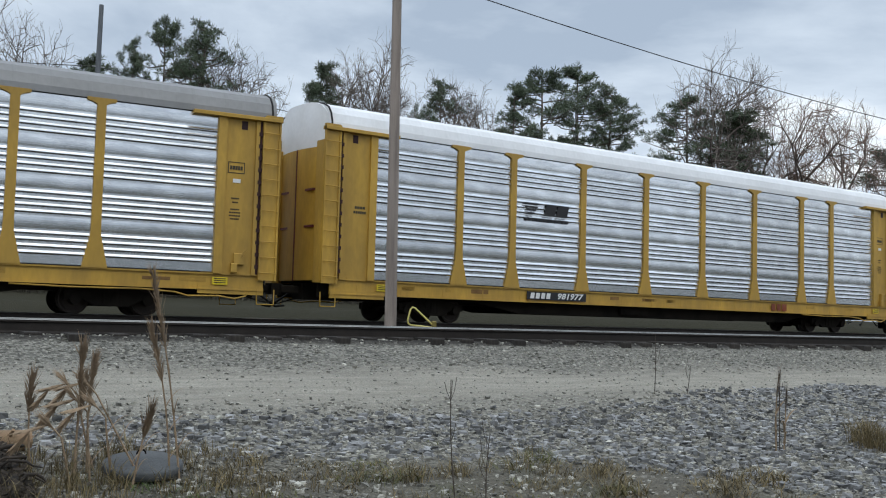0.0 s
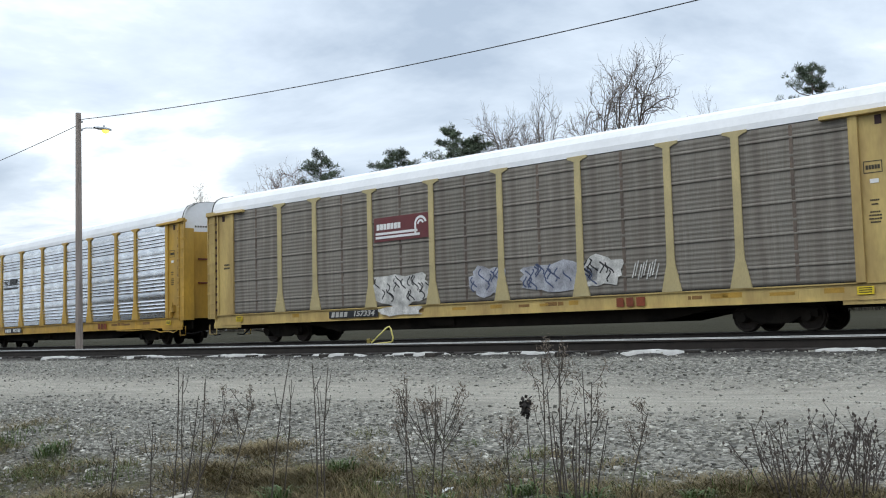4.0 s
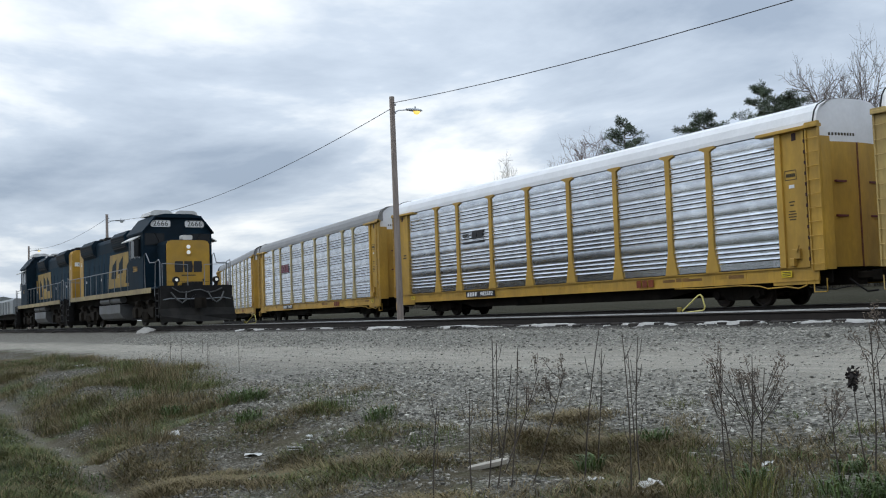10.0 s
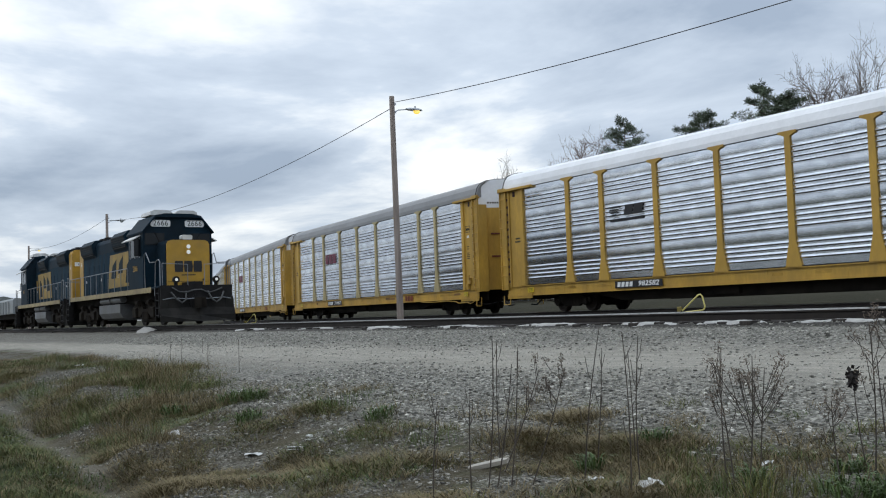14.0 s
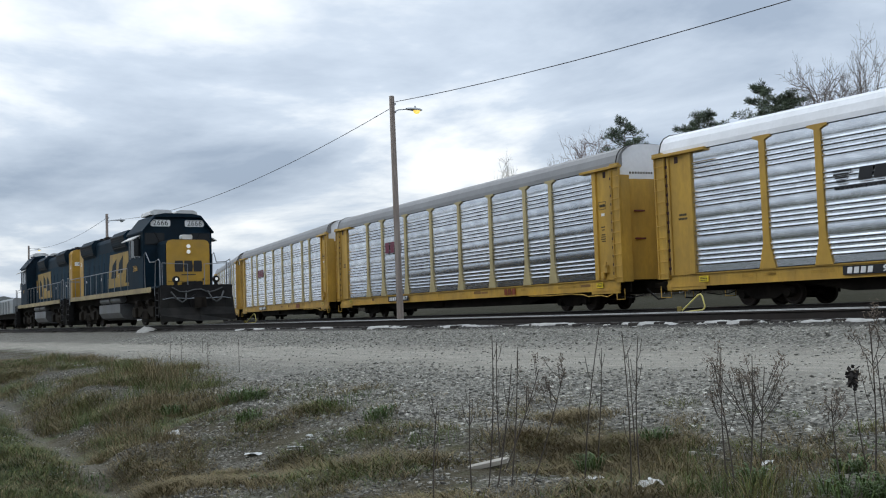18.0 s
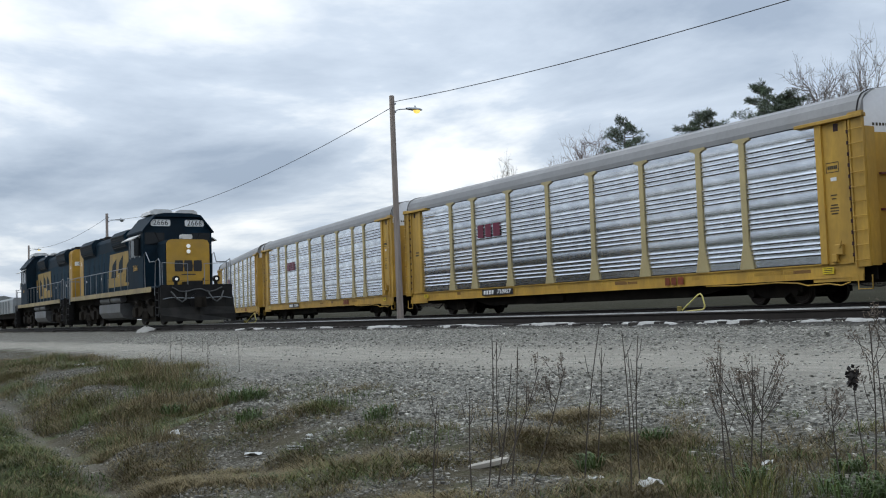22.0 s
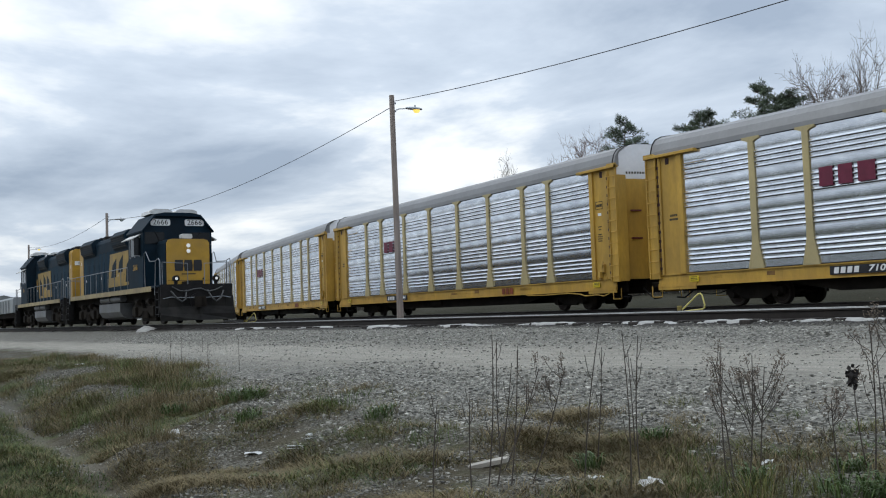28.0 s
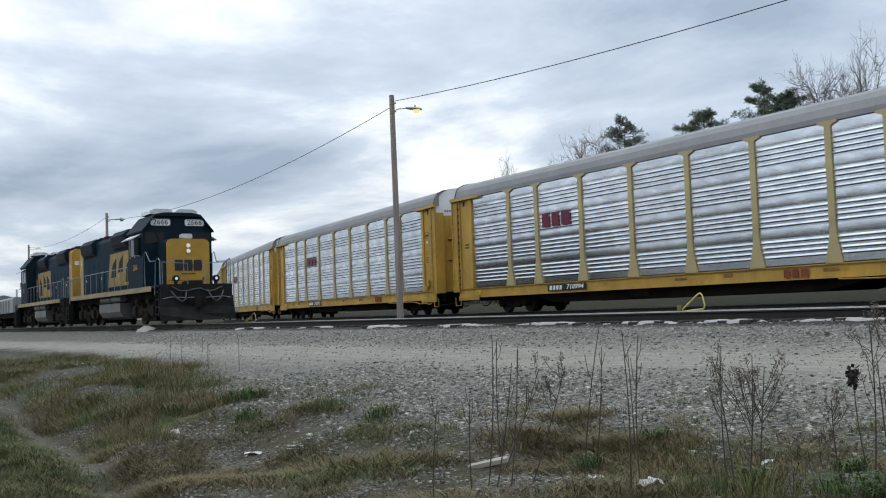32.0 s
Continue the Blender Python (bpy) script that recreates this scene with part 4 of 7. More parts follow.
def pine_meshes(seed, height, spread, base):
    """Trunk with limbs, and a ragged crown of needle tufts; base is the part of the height that stays bare."""
    rnd = random.Random(seed)
    wood, crown = Mesh(), Mesh()
    lean = (rnd.uniform(-0.3, 0.3), rnd.uniform(-0.3, 0.3))
    axis = lambda h: Vector((lean[0] * h / height + 0.12 * math.sin(h * 0.5 + seed), lean[1] * h / height, h))
    wood.tube([axis(h) for h in np.linspace(-0.5, height * 0.97, 9)], list(np.linspace(0.24, 0.04, 9)), 7)
    tufts = []
    h = height * base
    while h < height * 0.99:
        k = (h / height - base) / (1 - base)
        reach = spread * (0.55 + 0.75 * math.sin(math.pi * min(1, k * 0.80 + 0.22))) * rnd.uniform(0.55, 1.12) * (1.0 if k < 0.75 else (1.25 - k) * 2)
        a = rnd.uniform(0, 2 * math.pi)
        p = axis(h)
        d = Vector((math.cos(a), math.sin(a), 0))
        rise = rnd.uniform(0.05, 0.45)
        q = p + d * reach + Vector((0, 0, reach * rise))
        mid = p.lerp(q, 0.5) + Vector((0, 0, -0.10 * reach))
        wood.tube([p, mid, q], [0.055, 0.04, 0.015], 4, caps=False)
        for s in range(rnd.randint(9, 14)):
            f = rnd.uniform(0.42, 1.05)
            c = p.lerp(q, f) + Vector((rnd.gauss(0, 0.24), rnd.gauss(0, 0.24), rnd.gauss(0.10, 0.10)))
            tufts.append((c, rnd.uniform(0.20, 0.40)))
        h += rnd.uniform(0.08, 0.22) * height / 14
    for s in range(9):
        tufts.append((axis(height * rnd.uniform(0.93, 1.0)) + Vector((rnd.gauss(0, 0.3), rnd.gauss(0, 0.3), rnd.gauss(0, 0.2))), 0.36))
    v, f = [], []
    for c, r in tufts:
        for s in range(34):
            a, b = rnd.uniform(0, 2 * math.pi), math.asin(rnd.uniform(-0.5, 1))
            d = Vector((math.cos(a) * math.cos(b), math.sin(a) * math.cos(b), math.sin(b)))
            e = d.orthogonal().normalized()
            e.rotate(Matrix.Rotation(rnd.uniform(0, 6.28), 3, d))
            o = c + d * r * 0.12
            w = r * rnd.uniform(0.035, 0.075)
            tip = c + d * r * rnd.uniform(0.85, 1.4)
            m = o.lerp(tip, 0.6)
            n = len(v)
            v += [o, m + e * w, tip, m - e * w]
            f.append((n, n + 1, n + 2, n + 3))
    me = bpy.data.meshes.new("crown")
    me.from_pydata([tuple(p) for p in v], [], f)
    me.materials.append(NEEDLE)
    me.update()
    return wood.data("trunk", BARK), me


def bare_meshes(seed, height, spread, mat):
    """Trunk and limbs in one mesh, the fine twigs in another."""
    rnd = random.Random(seed)
    wood, twigs = Mesh(), Mesh()

    def grow(p, d, length, r, depth):
        pts, q, dd = [p], p, d.copy()
        n = 3
        for i in range(n):
            dd = (dd + Vector((rnd.gauss(0, 0.20), rnd.gauss(0, 0.20), rnd.gauss(0.03, 0.10)))).normalized()
            q = q + dd * length / n
            pts.append(q)
        tgt = wood if depth < 3 else twigs
        tgt.tube(pts, list(np.linspace(r, r * 0.6, n + 1)), 6 if depth < 2 else (4 if depth < 3 else 3), caps=False)
        if depth >= 5:
            return
        kids = {0: 6, 1: 5, 2: 4, 3: 4, 4: 3}[depth]
        for k in range(kids):
            f = rnd.uniform(0.5, 1.0) if k else 1.0
            at = pts[min(n, int(f * n))] if f == 1.0 else pts[int(f * n)].lerp(pts[min(n, int(f * n) + 1)], f * n % 1)
            side = dd.orthogonal().normalized()
            side.rotate(Matrix.Rotation(rnd.uniform(0, 6.28), 3, dd))
            nd = (dd * rnd.uniform(0.7, 1.0) + side * rnd.uniform(0.45, 1.0) * spread + Vector((0, 0, 0.12))).normalized()
            grow(at, nd, length * (rnd.uniform(0.36, 0.48) if depth == 0 else rnd.uniform(0.52, 0.74)), max(r * 0.56, 0.0085), depth + 1)

    grow(Vector((0, 0, -0.4)), Vector((rnd.uniform(-0.05, 0.05), rnd.uniform(-0.05, 0.05), 1)), height * 0.60, height * 0.013, 0)
    top = float(np.percentile([p[2] for p in twigs.v], 99.85))
    k = height / top
    wood.v = [(x * k, y * k, z * k) for x, y, z in wood.v]
    twigs.v = [(x * k, y * k, z * k) for x, y, z in twigs.v]
    tw = bpy.data.meshes.new("twigs")
    tw.from_pydata(twigs.v, [], twigs.f)
    tw.materials.append(mat)
    tw.update()
    return wood.data("trunk", BARK), tw


PINES = [pine_meshes(11, 16.0, 2.9, 0.40), pine_meshes(12, 16.0, 2.6, 0.50), pine_meshes(13, 16.0, 3.3, 0.32), pine_meshes(14, 16.0, 1.8, 0.42)]
BARES = [bare_meshes(21, 16.0, 1.35, TWIG), bare_meshes(22, 16.0, 1.5, TWIG), bare_meshes(23, 16.0, 1.5, TWIG_RED), bare_meshes(24, 16.0, 1.1, TWIG)]


def crown_width(me):
    """Width of the top fifth of a crown."""
    r = sorted(math.hypot(v.co.x, v.co.y) for v in me.vertices if 12.8 < v.co.z < 16.0)
    return 2 * r[int(len(r) * 0.88)]


WIDTHS = {"pine": [crown_width(b) for a, b in PINES], "bare": [crown_width(b) for a, b in BARES]}


def plant(kind, n, x, y, height, wide=1.0, turn=0.0, group="trees behind the tracks"):
    a, b = (PINES if kind == "pine" else BARES)[n]
    name = "pine_tree" if kind == "pine" else "bare_tree"
    label = "tall pine with a ragged dark green crown" if kind == "pine" else ("bare tree with reddish budding twigs" if n == 2 else "leafless winter tree with fine grey twigs")
    s = height / 16.0
    tree = thing(name, label, "tree", group=group, at=Matrix.LocRotScale((x, y, ground_z(x, y)), Euler((0, 0, turn)), (s * wide,) * 2 + (s,)))
    part("trunk", a, None, tree)
    part("crown", b, None, tree)
    return tree


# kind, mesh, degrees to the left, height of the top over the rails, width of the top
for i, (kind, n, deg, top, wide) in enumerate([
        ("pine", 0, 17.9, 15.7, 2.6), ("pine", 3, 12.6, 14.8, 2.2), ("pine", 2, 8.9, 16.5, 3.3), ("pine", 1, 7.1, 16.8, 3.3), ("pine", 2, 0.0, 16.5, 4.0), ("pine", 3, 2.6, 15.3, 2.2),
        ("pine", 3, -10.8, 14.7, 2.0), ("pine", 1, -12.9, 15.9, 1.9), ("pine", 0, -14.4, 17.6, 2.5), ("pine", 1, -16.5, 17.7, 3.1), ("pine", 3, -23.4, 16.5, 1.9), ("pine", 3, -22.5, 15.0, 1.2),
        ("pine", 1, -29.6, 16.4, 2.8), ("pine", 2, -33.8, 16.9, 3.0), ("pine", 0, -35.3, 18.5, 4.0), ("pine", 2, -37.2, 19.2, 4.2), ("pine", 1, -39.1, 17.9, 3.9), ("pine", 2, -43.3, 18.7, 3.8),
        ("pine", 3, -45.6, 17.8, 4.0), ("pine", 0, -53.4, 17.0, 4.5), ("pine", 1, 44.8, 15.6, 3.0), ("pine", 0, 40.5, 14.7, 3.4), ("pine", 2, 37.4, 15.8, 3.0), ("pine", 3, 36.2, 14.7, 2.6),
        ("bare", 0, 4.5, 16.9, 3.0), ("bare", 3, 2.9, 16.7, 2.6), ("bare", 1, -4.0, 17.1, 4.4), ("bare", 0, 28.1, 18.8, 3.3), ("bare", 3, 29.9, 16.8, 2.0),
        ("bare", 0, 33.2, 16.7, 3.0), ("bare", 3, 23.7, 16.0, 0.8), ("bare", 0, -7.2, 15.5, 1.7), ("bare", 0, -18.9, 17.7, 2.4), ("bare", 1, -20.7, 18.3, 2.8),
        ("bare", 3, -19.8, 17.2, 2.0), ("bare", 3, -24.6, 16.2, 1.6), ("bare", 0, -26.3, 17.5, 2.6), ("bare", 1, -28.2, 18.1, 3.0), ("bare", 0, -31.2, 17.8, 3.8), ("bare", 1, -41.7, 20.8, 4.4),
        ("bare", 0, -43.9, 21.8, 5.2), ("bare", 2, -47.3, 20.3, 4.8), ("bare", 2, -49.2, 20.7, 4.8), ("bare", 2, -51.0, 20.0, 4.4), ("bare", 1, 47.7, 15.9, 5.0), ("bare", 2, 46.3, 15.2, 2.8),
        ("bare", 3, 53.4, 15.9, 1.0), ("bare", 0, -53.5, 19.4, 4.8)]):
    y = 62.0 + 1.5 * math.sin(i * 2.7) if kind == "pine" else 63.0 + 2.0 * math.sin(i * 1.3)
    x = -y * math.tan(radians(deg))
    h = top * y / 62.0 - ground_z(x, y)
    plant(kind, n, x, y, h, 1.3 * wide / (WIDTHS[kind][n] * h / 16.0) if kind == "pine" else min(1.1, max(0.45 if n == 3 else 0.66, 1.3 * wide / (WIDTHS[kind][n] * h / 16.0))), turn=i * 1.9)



def thicket():
    """Leafless brush under the trees beyond the tracks."""
    rng_ = np.random.default_rng(44)
    vs, fs, n = [], [], 0
    for _ in range(15000):
        x = rng_.uniform(-190, 75)
        y = on_main(x).y + rng_.uniform(24, 31)
        h = (2.4 + 1.8 * noise.noise((x * 0.12, 0.0, 5.0)) + 1.0 * rng_.random()) * rng_.uniform(0.3, 1.0)
        z = ground_z(x, y) - 0.1
        a, w = rng_.uniform(0, 6.28), rng_.uniform(0.04, 0.16)
        dx, dy = math.cos(a) * h * 0.35, math.sin(a) * h * 0.35
        vs += [(x, y, z), (x + dx * 0.6 - w, y + dy * 0.6, z + h * 0.6), (x + dx, y + dy, z + h), (x + dx * 0.6 + w, y + dy * 0.6, z + h * 0.62)]
        fs.append((n, n + 1, n + 2, n + 3))
        n += 4
    me = bpy.data.meshes.new("brush")
    me.from_pydata(vs, [], fs)
    me.materials.append(BRUSH)
    me.update()
    tagged(new("brush", me), "dark leafless brush under the trees beyond the tracks", "brush", kind="stuff")


BRUSH = M("dark_brush", (0.060, 0.052, 0.038), 0.9, var=0.3, rand=0.5, island=True)
thicket()

# woods on the near side, behind the camera
for i in range(34):
    plant("pine", (0, 2, 1)[i % 3], -150 + i * 8.2 + 3 * math.sin(i * 2.3), -22 - 9 * (i % 3) + 3 * math.sin(i * 1.7), 12.5 + 2 * math.sin(i * 0.9), 1.35, i * 1.3, group="woods on the near side")

for i in range(48):
    plant("pine", (2, 0)[i % 2], -160 + i * 6.3, -17 - 4 * (i % 2), 8.5 + 1.5 * math.sin(i * 1.9), 2.3, i * 2.1, group="woods on the near side")

# ---------------------------------------------------------------- lamp posts and wires


def lamp_post(x, y, top, lean_x=0.0, lean_y=0.0, lit=True, side=1.0):
    g = ground_z(x, y)
    post = thing("lamp_post", "weathered grey wooden pole carrying a lit street lamp" if lit else "weathered grey wooden pole carrying a street lamp", "lamp post", group="lamp posts between the tracks", at=pose(x, y, g, 0, 0, 90))
    h = top - g
    lean_x, lean_y = lean_y, -lean_x
    ms = Mesh()
    pts = [(lean_x * k * h, lean_y * k * h, -0.4 + k * (h + 0.4)) for k in np.linspace(0, 1, 8)]
    ms.tube(pts, list(np.linspace(0.135, 0.10, 8)), 14)
    part("pole", ms, POLE_WOOD, post)
    tx, ty = lean_x * h, lean_y * h
    arm = Mesh().tube([(tx + side * 0.08, ty, h - 0.62), (tx + side * 0.30, ty - 0.02, h - 0.52), (tx + side * 0.62, ty - 0.05, h - 0.48), (tx + side * 0.85, ty - 0.07, h - 0.50)], 0.024, 7)
    part("arm", arm, GALV_DULL, post)
    head = Mesh()
    rings = []
    for k, (dx, rw, rh) in enumerate(((0.62, 0.05, 0.045), (0.78, 0.085, 0.075), (0.98, 0.13, 0.085), (1.18, 0.14, 0.08), (1.32, 0.10, 0.06), (1.38, 0.03, 0.02))):
        rings.append([(tx + side * dx, ty - 0.07 + rw * math.cos(a), h - 0.47 + rh * max(-0.35, math.sin(a))) for a in np.linspace(0, 2 * math.pi, 12, endpoint=False)])
    n = 12
    head.add([p for r in rings for p in r], [(i * n + k, i * n + (k + 1) % n, (i + 1) * n + (k + 1) % n, (i + 1) * n + k) for i in range(5) for k in range(n)], 0, True)
    head.cyl((tx + side * 1.05, ty - 0.07, h - 0.40), 0.03, 0.0, 0.09, "z", 8)
    lamp = part("lamp_head", head, GALV_DULL, post)
    gl = Mesh()
    rr = []
    for dz, r in ((0.0, 0.125), (-0.05, 0.12), (-0.10, 0.09), (-0.125, 0.03)):
        rr.append([(tx + side * 1.12 + r * 1.15 * math.cos(a), ty - 0.07 + r * math.sin(a), h - 0.50 + dz) for a in np.linspace(0, 2 * math.pi, 12, endpoint=False)])
    gl.add([p for r in rr for p in r], [(i * n + k, i * n + (k + 1) % n, (i + 1) * n + (k + 1) % n, (i + 1) * n + k) for i in range(3) for k in range(n)], 0, True)
    part("lamp_glass", gl, LAMP_GLOW if lit else LAMP_GLASS, lamp, "glowing yellow lamp glass" if lit else "")
    for dz in (0.30, 0.62):
        part("bracket", Mesh().box(tx + side * 0.08, tx + side * 0.17, ty - 0.04, ty + 0.04, h - dz - 0.04, h - dz + 0.04, ch=0.01), GALV_DULL, post)
    return Vector((x - ty, y + tx, top))


def glow_material(name, rgb, strength, base):
    m = bpy.data.materials.new(name)
    m.use_nodes = True
    b = m.node_tree.nodes["Principled BSDF"]
    b.inputs["Base Color"].default_value = (*base, 1)
    b.inputs["Roughness"].default_value = 0.25
    b.inputs["Emission Color"].default_value = (*rgb, 1)
    b.inputs["Emission Strength"].default_value = strength
    return m


LAMP_GLOW = glow_material("lamp_glow", (1.0, 0.66, 0.12), 1.1, (0.7, 0.6, 0.3))
LAMP_GLASS = glow_material("lamp_glass_off", (1.0, 1.0, 0.9), 0.0, (0.42, 0.46, 0.45))
HEADLIGHT = glow_material("headlight_glow", (1.0, 0.95, 0.85), 0.25, (0.8, 0.8, 0.78))
WHITE_GLOW = glow_material("white_lamp_glow", (1.0, 0.98, 0.95), 2.5, (0.8, 0.8, 0.8))

TOPS = [lamp_post(10.4, 20.2, 8.28, lean_x=-0.012, lit=False), lamp_post(-34.05, 21.7, 8.72, lean_x=-0.016),
        lamp_post(-79.0, 24.1, 8.5, lit=False), lamp_post(-124.5, 29.0, 9.4)]


def wire(name, a, b, sag, label):
    pts = [a.lerp(b, k) - Vector((0, 0, sag * 4 * k * (1 - k))) for k in np.linspace(0, 1, 22)]
    ob = part(name, Mesh().tube(pts, 0.014, 5), WIRE)
    tagged(ob, label, "wire", group="wires between the lamp posts")


wire("overhead_wire", TOPS[0] - Vector((0, 0, 0.40)), TOPS[1] - Vector((0, 0, 0.25)), 0.9, "thin black overhead wire between lamp posts")
wire("overhead_wire", TOPS[1] - Vector((0, 0, 0.45)), TOPS[2] - Vector((0, 0, 0.5)), 1.05, "thin black overhead wire between lamp posts")
wire("overhead_wire", TOPS[2] - Vector((0, 0, 0.3)), TOPS[3] - Vector((0, 0, 0.3)), 0.7, "thin black overhead wire between lamp posts")
wire("overhead_wire", TOPS[0] - Vector((0, 0, 0.40)), Vector((56.0, 24.5, 8.1)), 0.9, "thin black overhead wire between lamp posts")


DARK_POLE = M("dark_grey_pole", (0.13, 0.14, 0.155), 0.8, var=0.15, stretch=(5, 5, 0.5))


def far_post():
    x, y = 52 * math.tan(radians(11.0)), 52.0
    g = ground_z(x, y)
    post = thing("utility_pole", "bare dark utility pole behind the tracks", "utility pole", at=pose(x, y, g))
    part("pole", Mesh().tube([(0, 0, -0.3), (0.05, 0, 7.0), (0.1, 0, 15.1 - g)], [0.16, 0.14, 0.11], 12), DARK_POLE, post)
    part("crossbolt", Mesh().tube([(-0.2, 0, 11.2), (0.4, 0, 11.2)], 0.03, 6), GALV_DULL, post)
    for dz, far in ((11.2, -70), (9.9, -70), (11.2, 60), (9.9, 60)):
        a, b = Vector((x, y, g + dz)), Vector((x + far, y + 12 * abs(far) / 70, g + dz + 0.6))
        ob = part("service_wire", Mesh().tube([a.lerp(b, k) - Vector((0, 0, 1.2 * 4 * k * (1 - k))) for k in np.linspace(0, 1, 16)], 0.022, 4), WIRE)
        tagged(ob, "thin dark service wire running from the utility pole", "wire", group="wires from the utility pole")


far_post()

# ---------------------------------------------------------------- locomotives


def arc_ring(w, z0, z1, shoulder):
    """Outline across a hood: straight sides with rounded shoulders."""
    return [(-w, z0), (-w, z1 - shoulder), (-w + shoulder * 0.3, z1 - shoulder * 0.3), (-w + shoulder, z1), (w - shoulder, z1), (w - shoulder * 0.3, z1 - shoulder * 0.3), (w, z1 - shoulder), (w, z0)]


def near_pose(x, turn=0):
    """Standing on the near track, along it."""
    return pose(x, on_near(x).y, 0, 0, 0, turn + math.degrees(math.atan(2 * NEAR_BEND * x)))


def loco_bogie(parent, x):
    ms = Mesh()
    for y in (-1.08, 1.08):
        ms.prism([(-2.05, 0.42), (-2.05, 0.70), (-1.55, 0.95), (-0.6, 0.98), (-0.35, 0.72), (0.35, 0.72), (0.6, 0.98), (1.55, 0.95), (2.05, 0.70), (2.05, 0.42), (1.75, 0.34), (0.8, 0.38), (0.5, 0.52), (-0.5, 0.52), (-0.8, 0.38), (-1.75, 0.34)], y - 0.08, y + 0.08, axis="y")
    ms.box(-0.35, 0.35, -1.0, 1.0, 0.45, 0.95, ch=0.04)
    bogie = part("bogie", ms, UNDER, parent, at=pose(x, 0, 0))
    for dx in (-0.95, 0.95):
        part("traction_motor", Mesh().box(dx - 0.85, dx + 0.85, -0.62, 0.62, 0.14, 0.98, ch=0.08), UNDER, bogie)
    for y in (-1, 1):
        part("brake_rigging", Mesh().box(-1.0, 1.0, y * 0.95 - 0.03, y * 0.95 + 0.03, 0.16, 0.50, ch=0.01), UNDER, bogie)
        for dx in (-1.37, 1.37):
            part("axle_box", Mesh().box(dx - 0.24, dx + 0.24, y * 1.16 - 0.12, y * 1.16 + 0.12, 0.34, 0.78, ch=0.04), UNDER, bogie)
            part("brake_cylinder", Mesh().cyl((dx * 0.62, y * 1.2, 0.98), 0.13, -0.2, 0.2, "x", 12), UNDER, bogie)
        for dx in (-0.28, 0.0, 0.28):
            part("spring", Mesh().cyl((dx, y * 1.12, 0), 0.10, 0.28, 0.60, "z", 10), UNDER, bogie)
    for dx in (-1.37, 1.37):
        ms = Mesh()
        ms.cyl((0, 0, 0), 0.10, -0.8, 0.8, "y", 10)
        for y in (-0.76, 0.76):
            ms.cyl((0, y, 0), 0.508, -0.065, 0.065, "y", 28, 0)
        part("wheelset", ms, WHEEL, bogie, at=pose(dx, 0, 0.508))


def handrail(parent, pts, name="handrail", r=0.02):
    return part(name, Mesh().tube(pts, r, 6), RAIL_GREY, parent)


RAIL_GREY = M("grey_rail_paint", (0.20, 0.215, 0.23), 0.5, var=0.15)
AC_WHITE = M("white_unit_paint", (0.66, 0.66, 0.64), 0.5, var=0.08, dirt=(0.35, 0.33, 0.3), dirt_amt=0.4)


def emblem(parent, x, z, w, h, y, mat, turn=None):
    """Three plain blocks in a row standing for a maker's mark on a surface that faces -y."""
    p = w / 3.3
    for k in range(3):
        x0 = x - w / 2 + k * p * 1.15
        ms = Mesh()
        ms.prism([(x0, z - h / 2), (x0 + p * 0.95, z - h / 2), (x0 + p * 1.02, z), (x0 + p * 0.95, z + h / 2), (x0, z + h / 2), (x0 - p * 0.06, z)], y - 0.004, y + 0.002, axis="y")
        part("emblem_block", ms, mat, parent, at=turn)


